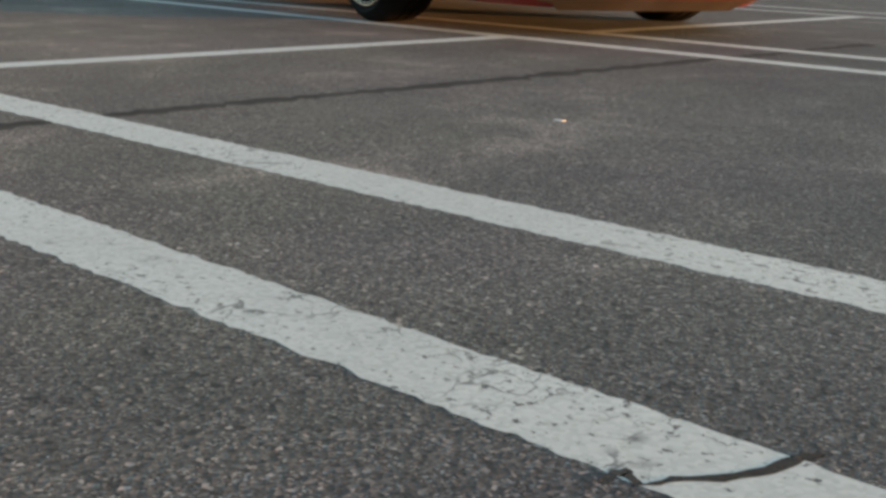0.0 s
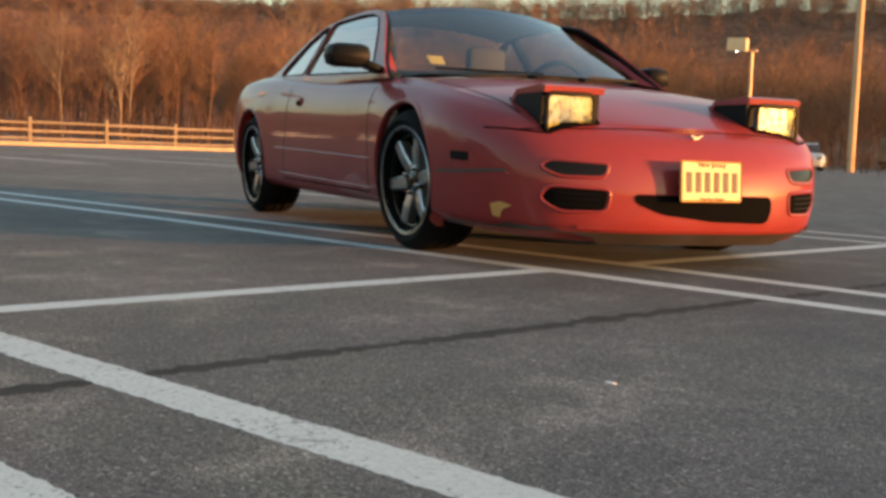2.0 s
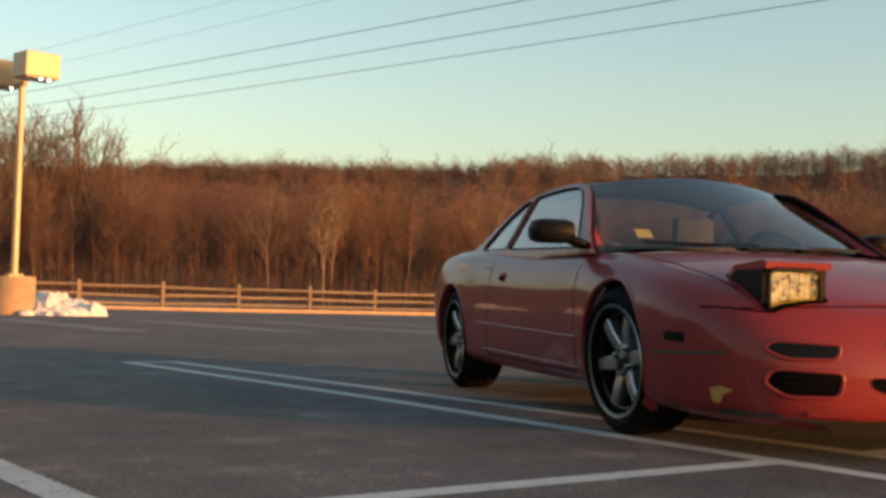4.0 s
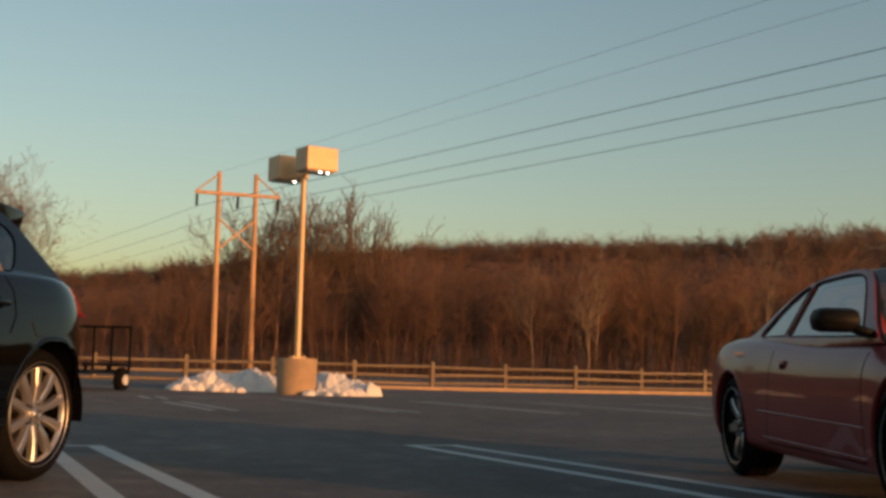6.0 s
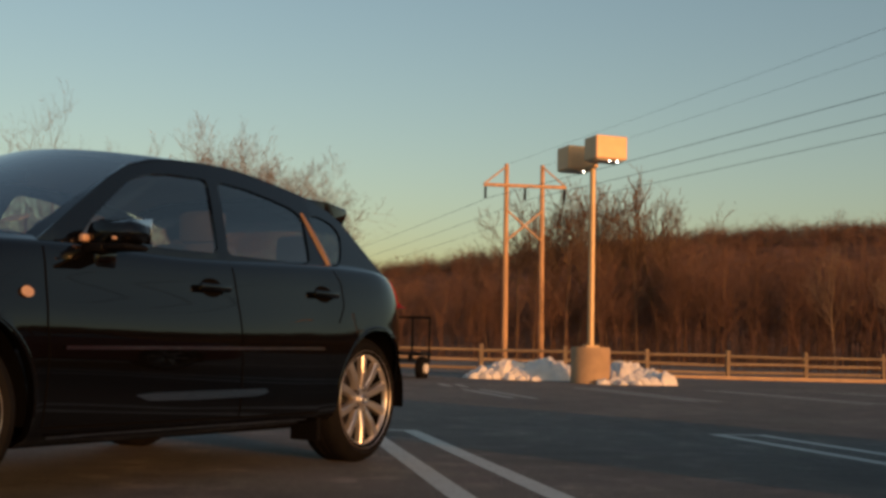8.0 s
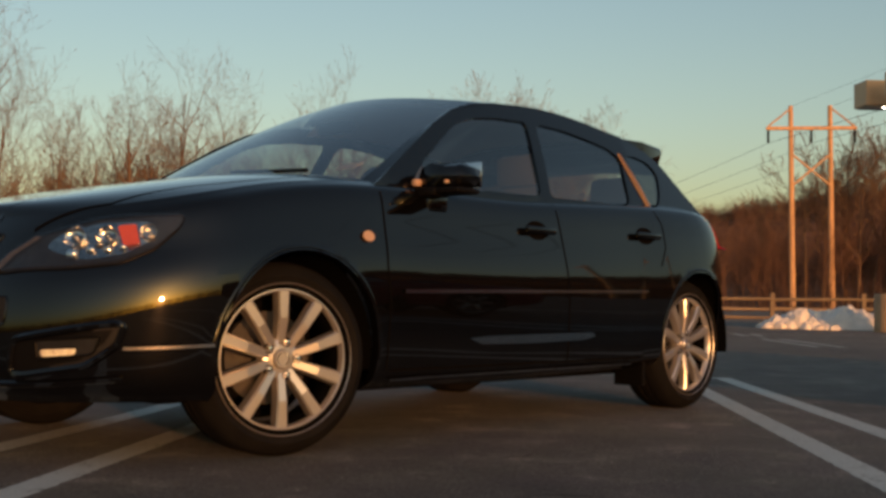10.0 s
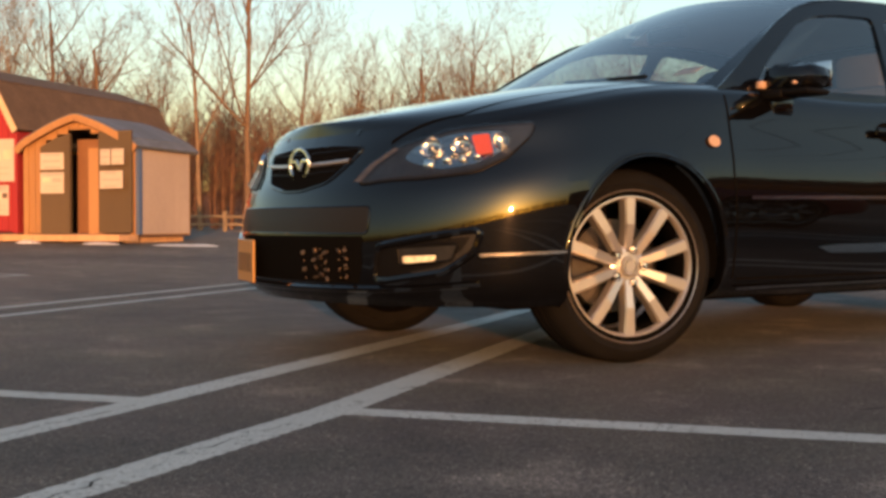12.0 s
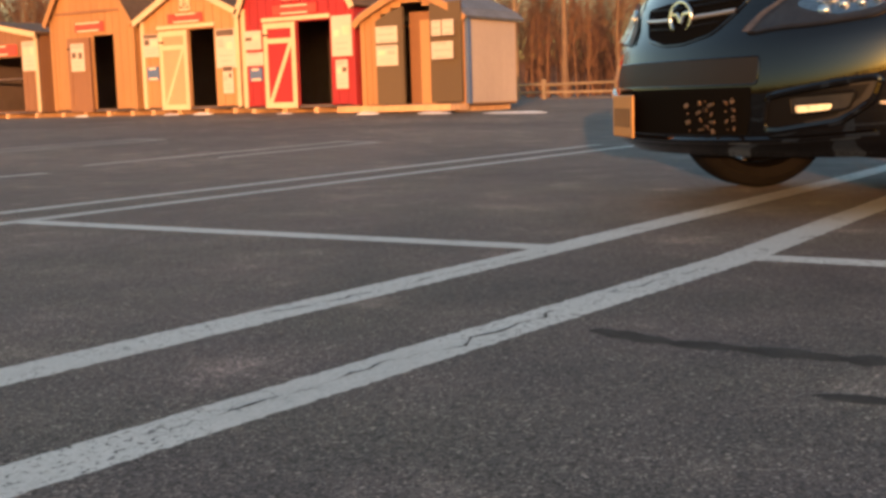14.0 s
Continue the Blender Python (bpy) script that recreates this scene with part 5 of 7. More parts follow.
def ruled(lower, upper, n=14, bow=0.0, m=10):
    """A sheet between two curves, given as functions of s from -1 to 1."""
    bm, prev = bmesh.new(), None
    for j in range(m + 1):
        t = j / m
        row = []
        for k in range(n + 1):
            s = -1 + 2 * k / n
            a, b = Vector(lower(s)), Vector(upper(s))
            p = a.lerp(b, t)
            nrm = Vector((b.z - a.z, 0, a.x - b.x)).normalized()
            row.append(bm.verts.new(p + nrm * bow * 4 * t * (1 - t)))
        if prev:
            for k in range(n):
                bm.faces.new((prev[k], prev[k + 1], row[k + 1], row[k]))
        prev = row
    return bm


def rounded(loop, r=0.03, n=4):
    """An outline with its corners rounded off."""
    out = []
    k = len(loop)
    for i, (x, z) in enumerate(loop):
        p, a, b = Vector((x, z)), Vector(loop[i - 1]), Vector(loop[(i + 1) % k])
        ra, rb = min(r, (a - p).length * 0.4), min(r, (b - p).length * 0.4)
        s, e = p + (a - p).normalized() * ra, p + (b - p).normalized() * rb
        for j in range(n + 1):
            t = j / n
            q = s * (1 - t) ** 2 + p * 2 * t * (1 - t) + e * t**2
            out.append((q.x, q.y))
    return out


# ---- wheels (axle along y, outer face towards +y) ----
def wheel_base(car, name, at, side, steer, camber, rt, rr, width, label):
    w = part(name, spun([(rr - 0.012, -width / 2 + 0.01), (rr + 0.02, -width / 2 - 0.006), (rt - 0.045, -width / 2 - 0.012), (rt - 0.014, -width / 2 + 0.012), (rt, -width / 2 + 0.04), (rt, -0.03), (rt - 0.006, -0.026), (rt - 0.006, -0.02), (rt, -0.016), (rt, 0.016), (rt - 0.006, 0.02), (rt - 0.006, 0.026), (rt, 0.03),
                         (rt, width / 2 - 0.04), (rt - 0.014, width / 2 - 0.012), (rt - 0.045, width / 2 + 0.012), (rr + 0.02, width / 2 + 0.006), (rr - 0.012, width / 2 - 0.01)], 72), RUBBER, car, label)
    w.matrix_basis = Matrix.Translation(at) @ pose(0, 0, 0, camber * side, 0, steer) @ pose(0, 0, 0, 0, 0, 0 if side > 0 else 180)
    return w


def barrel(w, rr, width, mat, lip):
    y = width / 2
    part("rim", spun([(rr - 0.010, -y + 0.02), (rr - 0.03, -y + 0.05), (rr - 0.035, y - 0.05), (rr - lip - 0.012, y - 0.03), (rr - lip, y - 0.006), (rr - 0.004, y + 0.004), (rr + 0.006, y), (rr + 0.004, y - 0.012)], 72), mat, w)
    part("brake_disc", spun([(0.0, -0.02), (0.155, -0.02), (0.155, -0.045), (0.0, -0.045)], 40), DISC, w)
    # black backing disc paints the shade behind the spokes
    part("barrel_shade", spun([(0.0, -y + 0.03), (rr - 0.04, -y + 0.03)], 40), SHADOW_GAP, w)


def spoke_bm(r0, r1, w0, w1, y0, y1, depth, crown):
    """A tapering spoke along +x with bevelled flanks."""
    bm = bmesh.new()
    rows = []
    for r, w, y in ((r0, w0, y0), ((r0 + r1) / 2, (w0 + w1) / 2, (y0 + y1) / 2 + crown), (r1, w1, y1)):
        rows.append([bm.verts.new(p) for p in ((r, y - depth, -w * 0.62), (r, y - 0.006, -w * 0.5), (r, y, -w * 0.36), (r, y, w * 0.36), (r, y - 0.006, w * 0.5), (r, y - depth, w * 0.62))])
    for a, b in zip(rows, rows[1:]):
        for k in range(5):
            bm.faces.new((a[k], a[k + 1], b[k + 1], b[k]))
    return bm


def ten_spoke(car, at, side, steer):
    rr, width = 0.246, 0.215
    w = wheel_base(car, "wheel", at, side, steer, 0, 0.318, rr, width, "ten-spoke silver alloy wheel with a black tyre")
    # near-black barrel instead of silver: shade between the spokes is painted in
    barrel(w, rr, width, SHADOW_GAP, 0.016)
    part("rim_lip", spun([(rr - 0.030, width / 2 - 0.05), (rr - 0.026, width / 2 - 0.012), (rr - 0.020, width / 2 - 0.006), (rr - 0.008, width / 2 - 0.007), (rr + 0.002, width / 2 + 0.005), (rr + 0.007, width / 2 - 0.003)], 72), SILVER_RIM, w)
    y = width / 2 - 0.006
    s0 = None
    for k in range(10):
        if s0 is None:
            s0 = part("spoke", spoke_bm(0.045, 0.228, 0.030, 0.043, y - 0.018, y - 0.003, 0.034, 0.008), SILVER_RIM, w, smooth=False)
            o = s0
        else:
            o = new("spoke", s0.data)
            o.parent = w
        o.rotation_euler = (0, radians(36 * k + 18), 0)
    part("hub", spun([(0.070, y - 0.06), (0.066, y - 0.024), (0.056, y - 0.018), (0.034, y - 0.018), (0.032, y - 0.008), (0.028, y - 0.004), (0.0, y - 0.004)], 30), SILVER_RIM, w)
    part("centre_badge", spun([(0.018, y - 0.005), (0.021, y - 0.001), (0.024, y - 0.005)], 24), CHROME, w)
    for k in range(5):
        a = radians(72 * k + 36)
        n = part("wheel_nut", spun([(0.017, y - 0.030), (0.016, y - 0.014), (0.0125, y - 0.016), (0.012, y - 0.026)], 12, m=Matrix.Translation((0.057 * math.cos(a), 0, 0.057 * math.sin(a)))), DARK_RIM, w)
        part("nut_head", spun([(0.0, y - 0.006), (0.008, y - 0.007), (0.0095, y - 0.030)], 6, m=Matrix.Translation((0.057 * math.cos(a), 0, 0.057 * math.sin(a)))), CHROME, n)
    return w


def six_spoke(car, at, side, steer, camber, width):
    rr = 0.222
    w = wheel_base(car, "wheel", at, side, steer, camber, 0.297, rr, width, "dark six-spoke alloy wheel with a polished lip")
    # barrel coloured near-black for the shade between the spokes
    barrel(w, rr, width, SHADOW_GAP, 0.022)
    part("lip", spun([(rr - 0.026, width / 2 - 0.030), (rr - 0.020, width / 2 - 0.008), (rr - 0.008, width / 2 + 0.002), (rr + 0.004, width / 2 + 0.004), (rr + 0.008, width / 2 - 0.002)], 72), MACHINED, w)
    y = width / 2 - 0.016
    s0 = None
    for k in range(6):
        if s0 is None:
            s0 = part("spoke", spoke_bm(0.045, 0.198, 0.060, 0.052, y - 0.024, y - 0.006, 0.045, 0.006), MACHINED, w, smooth=False)
            o = s0
        else:
            o = new("spoke", s0.data)
            o.parent = w
        o.rotation_euler = (0, radians(60 * k + 8), 0)
    part("rim_ring", spun([(0.199, y - 0.03), (0.197, y - 0.008), (0.186, y - 0.012), (0.184, y - 0.04)], 60), DARK_RIM, w)
    part("hub", spun([(0.072, y - 0.06), (0.066, y - 0.022), (0.034, y - 0.018), (0.030, y - 0.014), (0.0, y - 0.010)], 30), DARK_RIM, w)
    for k in range(4):
        a = radians(90 * k + 20)
        part("wheel_nut", spun([(0.0, y - 0.002), (0.010, y - 0.004), (0.012, y - 0.03)], 8, m=Matrix.Translation((0.055 * math.cos(a), 0, 0.055 * math.sin(a)))), CHROME, w)
    return w


def wheel_well(car, xa, az, r, y_out):
    for sg in (1, -1):
        bm = bmesh.new()
        rows = []
        for y in (y_out, 0.42):
            rows.append([bm.verts.new((xa + r * math.cos(a), y * sg, az + r * math.sin(a))) for a in np.linspace(-0.15, math.pi + 0.15, 30)])
        for k in range(29):
            bm.faces.new((rows[0][k], rows[0][k + 1], rows[1][k + 1], rows[1][k]))
        bm.faces.new(rows[1])
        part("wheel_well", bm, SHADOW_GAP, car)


def seat(car, x, y, z, h, name="seat", rise_head=0.12):
    bm = box((0.50, 0.46, 0.16), (x, y, z), 0.04)
    box((0.14, 0.46, h), (x - 0.27, y, z + h / 2 + 0.04), 0.05, bm, pose(0, 0, 0, 0, -12))
    s = part(name, bm, SEAT, car)
    part("headrest", box((0.09, 0.24, 0.16), (x - 0.38, y, z + h + rise_head), 0.035), SEAT, s)
    return s


def facets(w, h, nx, ny, seed, m, tilt=0.5):
    """A reflector of small mirrors, each tipped its own way; it faces +x."""
    rnd, bm = random.Random(seed), bmesh.new()
    for i in range(nx):
        for j in range(ny):
            c = Vector((0, -w / 2 + w * (i + 0.5) / nx, -h / 2 + h * (j + 0.5) / ny))
            a, b = rnd.uniform(-tilt, tilt), rnd.uniform(-tilt, tilt)
            vs = [bm.verts.new(m @ (c + Vector((sy * a * w / nx / 2 + sz * b * h / ny / 2, sy * w / nx / 2, sz * h / ny / 2)))) for sy, sz in ((-1, -1), (1, -1), (1, 1), (-1, 1))]
            bm.faces.new(vs)
    return bm


def lettering(text, size, mat, parent, m, name="lettering"):
    """Flat letters in the built-in font, turned into a mesh."""
    cu = bpy.data.curves.new(name, "FONT")
    cu.body, cu.size, cu.align_x, cu.align_y, cu.extrude = text, size, "CENTER", "CENTER", 0.0008
    tmp = new("tmp", cu)
    me = bpy.data.meshes.new_from_object(tmp.evaluated_get(bpy.context.evaluated_depsgraph_get()))
    bpy.data.objects.remove(tmp)
    me.materials.clear()
    me.materials.append(mat)
    ob = new(name, me)
    ob.parent, ob.matrix_basis = parent, m
    return ob

# ---- black hatchback ----
def hatchback():
    car = thing("hatchback_car", "glossy black hatchback car with silver ten-spoke wheels, parked across lines", "car", pose(-5.888, -1.566, 0, 0, 0, -36.59))
    AX, AZ = (0.0, -2.64), 0.325
    levels = [
        (0.79, -3.27, 0.800, 2.15, 2.3, 0.195, 0.205, 0.205, 0.27, 0.40),
        (0.845, -3.36, 0.855, 2.25, 2.3, 0.25, 0.26, 0.255, 0.325, 0.45),
        (0.862, -3.34, 0.877, 2.25, 2.4, 0.40, 0.44, 0.44, 0.46, 0.52),
        (0.838, -3.325, 0.880, 2.25, 2.5, 0.54, 0.61, 0.61, 0.62, 0.66),
        (0.803, -3.30, 0.853, 2.1, 2.6, 0.625, 0.745, 0.77, 0.82, 0.84),
        (0.766, -3.22, 0.822, 2.1, 2.5, 0.70, 0.865, 0.905, 0.955, 0.95),
        (0.735, -3.05, 0.765, 2.1, 2.3, 0.755, 0.905, 0.945, 0.995, 0.985),
    ]
    grid, v = car_grid(levels, (0.0, -1.3, -2.64), 0.24, -2.62, AX, 0.012)

    def pick(x, lv, y):
        if x > 0.36 or (x > 0.3 and lv < 3):
            return "front_bumper" if lv < 3.9 else "fender"
        if x > -0.40:
            return "fender"
        if -2.15 < x and lv < 1:
            return "side_skirt"
        if x > -1.52:
            return "front_door"
        if x > -2.12:
            return "rear_door"
        return "rear_bumper" if x < -3.0 and lv < 3.4 else "quarter_panel"

    skin = [shell_panels(car, grid, v, AX, AZ, (0.350, 0.350), pick, BLACK_PAINT, {})]
    skin.append(cap(car, "hood", grid, 0.9, -0.42, lambda x: 0.046, BLACK_PAINT, n=41, power=4.5))
    skin.append(cap(car, "tailgate", grid, -2.88, -3.5, lambda x: 0.0, BLACK_PAINT))
    sk = Skin(skin)
    for xa in AX:
        wheel_well(car, xa, AZ, 0.354, 0.84)
    part("underbody", box((3.4, 1.30, 0.08), (-1.3, 0, 0.22), 0.02), SHADOW_GAP, car, smooth=False)

    # cabin
    def y_at(x, z):
        return 0.795 - 0.185 * max(0, (z - 0.93) / 0.42) ** 1.15 - 0.035 * max(0, (-2.3 - x) / 0.8)

    outer = [(-0.36, 0.90), (-0.50, 0.995), (-0.68, 1.11), (-0.85, 1.215), (-1.00, 1.292), (-1.15, 1.338), (-1.32, 1.366), (-1.66, 1.388), (-2.0, 1.368), (-2.3, 1.330), (-2.51, 1.275), (-2.62, 1.215), (-2.73, 1.105), (-2.85, 1.0), (-2.95, 0.93), (-2.4, 0.93), (-1.4, 0.91)]
    wins = [[(-0.60, 0.945), (-0.72, 1.05), (-0.86, 1.145), (-0.99, 1.225), (-1.12, 1.27), (-1.28, 1.292), (-1.52, 1.305), (-1.432, 0.965)],
            [(-1.500, 0.965), (-1.592, 1.306), (-1.80, 1.300), (-2.0, 1.275), (-2.15, 1.248), (-2.215, 1.205), (-2.145, 0.975)],
            [(-2.335, 0.985), (-2.262, 1.225), (-2.36, 1.238), (-2.49, 1.215), (-2.545, 1.16), (-2.48, 1.046), (-2.42, 0.988)]]
    wins = [rounded(w, 0.04) for w in wins]
    for sg in (1, -1):
        part("cabin_side", side_wall_of_cabin(outer, wins, y_at, sg), BLACK_PAINT, car)
        for k, w in enumerate(wins):
            part("side_window", window_glass(w, y_at, sg), PRIVACY_GLASS if k == 2 else TINT_GLASS, car, "tinted side window glass", smooth=False)
    part("roof", ruled(lambda s: (-1.10 - 0.22 * s * s, 0.585 * s, 1.405 - 0.04 * s * s), lambda s: (-2.66 + 0.06 * s * s, 0.56 * s, 1.335 - 0.06 * s * s), 20, 0.062, 20), BLACK_PAINT, car)
    part("headliner", ruled(lambda s: (-1.16 - 0.20 * s * s, 0.60 * s, 1.375 - 0.05 * s * s), lambda s: (-2.66 + 0.06 * s * s, 0.575 * s, 1.305 - 0.06 * s * s), 16, 0.055, 10), HEADLINER, car)
    part("windshield", ruled(lambda s: (-0.22 - 0.20 * s * s, 0.755 * s, 0.965 - 0.03 * s * s), lambda s: (-1.10 - 0.22 * s * s, 0.595 * s, 1.405 - 0.04 * s * s), 20, 0.03, 12), GREEN_GLASS, car, "clear sloping windshield")
    part("tailgate_frame", ruled(lambda s: (-2.70 + 0.06 * s * s, 0.56 * s, 1.315 - 0.06 * s * s), lambda s: (-2.80 + 0.06 * s * s, 0.60 * s, 1.225 - 0.05 * s * s), 12, 0.0, 2), BLACK_PLASTIC, car)
    part("rear_window", ruled(lambda s: (-2.68 + 0.06 * s * s, 0.55 * s, 1.32 - 0.06 * s * s), lambda s: (-3.03 + 0.17 * s * s, 0.70 * s, 0.985), 14, 0.02, 8), TINT_GLASS, car)
    for sg in (1, -1):
        bm = bmesh.new()
        a = [(-0.36, y_at(-0.36, 0.90) + 0.004, 0.90), (-0.68, y_at(-0.68, 1.11) + 0.004, 1.11), (-1.0, y_at(-1.0, 1.292) + 0.004, 1.292), (-1.32, y_at(-1.32, 1.366) + 0.002, 1.368)]
        b = [(-0.40, 0.73, 0.945), (-0.68, 0.69, 1.12), (-1.0, 0.625, 1.29), (-1.32, 0.58, 1.372)]
        ra, rb = [[bm.verts.new((x, y * sg, z)) for x, y, z in l] for l in (a, b)]
        for k in range(3):
            bm.faces.new((ra[k], ra[k + 1], rb[k + 1], rb[k]))
        part("a_pillar", bm, BLACK_PAINT, car)
        # pillar strip coloured as the orange sun glint on gloss black
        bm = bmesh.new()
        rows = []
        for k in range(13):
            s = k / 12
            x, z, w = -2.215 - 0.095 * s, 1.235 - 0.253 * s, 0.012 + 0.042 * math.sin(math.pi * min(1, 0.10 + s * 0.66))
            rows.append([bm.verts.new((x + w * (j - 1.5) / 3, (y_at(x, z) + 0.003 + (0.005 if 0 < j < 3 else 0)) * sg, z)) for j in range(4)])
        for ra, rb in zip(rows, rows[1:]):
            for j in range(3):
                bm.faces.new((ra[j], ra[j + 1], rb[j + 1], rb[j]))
        part("pillar_trim", bm, GLINT_TRIM, car, "pillar trim with the sun's orange glint painted in bronze")
    bm = slab([(-2.36, 1.342), (-2.60, 1.345), (-2.80, 1.333), (-2.825, 1.312), (-2.775, 1.215), (-2.60, 1.240), (-2.40, 1.29)], 1.12, "y", m=Matrix.Translation((0, -0.56, 0)))
    bmesh.ops.bevel(bm, geom=bm.edges[:], offset=0.012, segments=2, profile=0.5, affect="EDGES")
    part("roof_spoiler", bm, BLACK_PAINT, car)

    # things on the skin
    for sg in (1, -1):
        part("side_moulding", sk.strip([(-0.47, 0.548), (-2.13, 0.571)], 0.012, "y", sg, 0.008), DULL_TRIM, car, "thin raised side moulding")
        # lens-shaped grey patch paints the reflection seen in the doors' low scallop
        part("scallop_sheen", sk.patch(rounded([(-0.855, 0.374), (-0.93, 0.352), (-1.22, 0.350), (-1.62, 0.357), (-1.715, 0.372), (-1.69, 0.388), (-1.22, 0.385), (-0.96, 0.382)], 0.008), "y", sg, 0.003, 0.003, 3), DULL_TRIM, car, "grey tapered patch standing in for the reflection in the door scallop")
        part("panel_gap", sk.strip([(-0.40, 0.27), (-0.40, 0.50), (-0.385, 0.63), (-0.40, 0.90)], 0.008, "y", sg, 0.0015), SHADOW_GAP, car)
        part("panel_gap", sk.strip([(-1.52, 0.27), (-1.50, 0.60), (-1.475, 0.93)], 0.008, "y", sg, 0.0015), SHADOW_GAP, car)
        part("panel_gap", sk.strip([(-2.285, 0.955), (-2.325, 0.89), (-2.325, 0.78), (-2.27, 0.695)], 0.007, "y", sg, 0.0015), SHADOW_GAP, car)
        part("panel_gap", sk.strip([(-0.42, 0.268), (-2.12, 0.268)], 0.008, "y", sg, 0.0015), SHADOW_GAP, car)
        # bright strip paints the highlight along the black skirt's lower edge
        part("skirt_highlight", sk.strip([(-0.43, 0.238), (-2.06, 0.246)], 0.006, "y", sg, 0.010), DULL_TRIM, car)
        for xa in AX:
            arc = [(xa + 0.362 * math.cos(a), AZ + 0.362 * math.sin(a)) for a in np.linspace(-0.12 if xa < -1 else -0.05, math.pi + (-0.10 if xa < -1 else 0.05), 40)]
            part("arch_flare", bead(sk, [(x, max(z, 0.25)) for x, z in arc], 0.012, "y", sg, -0.0095, False, 0.03, 13), BLACK_PAINT, car)
        part("side_marker", sk.patch([(-0.293 + 0.028 * math.cos(a), 0.733 + 0.019 * math.sin(a)) for a in np.linspace(0, 6.28, 17)[:-1]], "y", sg, 0.005, 0.005, 1), PALE_AMBER, car, "small oval amber side marker")
        for x, z in ((-1.316, 0.81), (-2.16, 0.83)):
            # flat black oval on the skin paints the shade of the handle cup
            d = part("door_recess", sk.patch([(x + 0.075 * math.cos(a), z + 0.040 * math.sin(a)) for a in np.linspace(0, 6.28, 17)[:-1]], "y", sg, 0.001, 0, 1), SHADOW_GAP, car)
            p = sk.at(x, z, "y", sg, 0.022)
            part("door_handle", box((0.20, 0.024, 0.032), (x, p.y, z), 0.010), BLACK_PAINT, car, "black pull handle")
        # headlamp: dark bowl, reflectors and clear cover
        lamp = rounded([(0.790, 0.576), (0.748, 0.639), (0.696, 0.698), (0.599, 0.746), (0.525, 0.757), (0.418, 0.764), (0.440, 0.724), (0.509, 0.658), (0.595, 0.611), (0.696, 0.594), (0.755, 0.590)], 0.02)
        h = part("headlamp", sk.patch(lamp, "y", sg, 0.002, 0.0, 4), LAMP_INSIDE, car, "dark headlamp with clear lens and amber bulb")
        part("lamp_edge", bead(sk, lamp, 0.004, "y", sg), BLACK_PLASTIC, h)
        # brown metal strip paints the amber light on the lamp's front edge
        part("leading_edge", sk.strip([(0.784, 0.586), (0.745, 0.640), (0.700, 0.690)], 0.006, "y", sg, 0.010), COOLER, h)
        part("reflector_panel", sk.patch(rounded([(0.705, 0.655), (0.672, 0.700), (0.600, 0.735), (0.500, 0.742), (0.500, 0.690), (0.580, 0.640), (0.660, 0.620)], 0.02), "y", sg, 0.003, 0.0, 3), HEAD_REFLECTOR, h)
        for x, z, r, mat in ((0.650, 0.688, 0.036, CHROME), (0.668, 0.640, 0.020, CHROME), (0.634, 0.652, 0.016, CHROME), (0.616, 0.668, 0.013, HEAD_REFLECTOR), (0.596, 0.692, 0.033, CHROME), (0.604, 0.652, 0.014, CHROME), (0.574, 0.660, 0.014, CHROME), (0.512, 0.706, 0.026, CHROME)):
            c = sk.at(x, z, "y", sg, 0.004)
            n = (sk.at(x, z, "y", sg, 0.02) - c).normalized()
            turn = Matrix.Translation(c) @ Vector((0, 1, 0)).rotation_difference(n).to_matrix().to_4x4()
            if r > 0.02 and mat is CHROME:
                bowl = part("reflector", spun([(r, 0.0), (r * 1.02, 0.009), (r * 0.94, 0.012), (r * 0.80, 0.004), (r * 0.5, -0.001), (0.0, -0.002)], 24, m=turn), CHROME, h)
                part("bulb", spun([(r * 0.34, 0.0), (r * 0.34, 0.010), (r * 0.2, 0.015), (0.0, 0.016)], 14, m=turn), HEAD_REFLECTOR, h)
            else:
                part("reflector", spun([(r, 0.0), (r * 0.96, 0.005), (r * 0.6, 0.011), (0.0, 0.013)], 18, m=turn), mat, h)
        part("indicator", sk.patch(rounded([(0.571, 0.722), (0.534, 0.728), (0.538, 0.668), (0.572, 0.660)], 0.008), "y", sg, 0.006, 0.010, 2), AMBER, h, "amber indicator reflector")
        part("lens", sk.patch(lamp, "y", sg, 0.020, 0.0, 4), LAMP_GLASS, h)
        # fog lamp pod
        pod = [(sg * y, z) for y, z in ((0.47, 0.385), (0.534, 0.398), (0.674, 0.425), (0.755, 0.438), (0.738, 0.371), (0.67, 0.311), (0.50, 0.282), (0.45, 0.285))]
        f = part("fog_pod", sk.patch(rounded(pod, 0.02), "x", 1, 0.002, 0.0, 3), BLACK_PLASTIC, car)
        lens = [(sg * y, z) for y, z in ((0.540, 0.384), (0.705, 0.397), (0.688, 0.345), (0.545, 0.329))]
        part("fog_lamp", sk.patch(rounded(lens, 0.010), "x", 1, 0.003, 0.002, 2), LAMP_INSIDE, f, "rectangular fog lamp with a painted sun glint")
        # patch shaped and placed as the glint, lower part of the lens only
        part("fog_glint", sk.patch(rounded([(sg * y, z) for y, z in ((0.556, 0.357), (0.652, 0.362), (0.646, 0.344), (0.558, 0.336))], 0.008), "x", 1, 0.006, 0.002, 2), FOG_GLINT, f)
        part("fog_frame", bead(sk, rounded(lens, 0.010), 0.005, "x", 1, 0.004), BLACK_PLASTIC, f)
        part("pod_edge", bead(sk, rounded(pod, 0.02), 0.013, "x", 1), BLACK_PAINT, f)
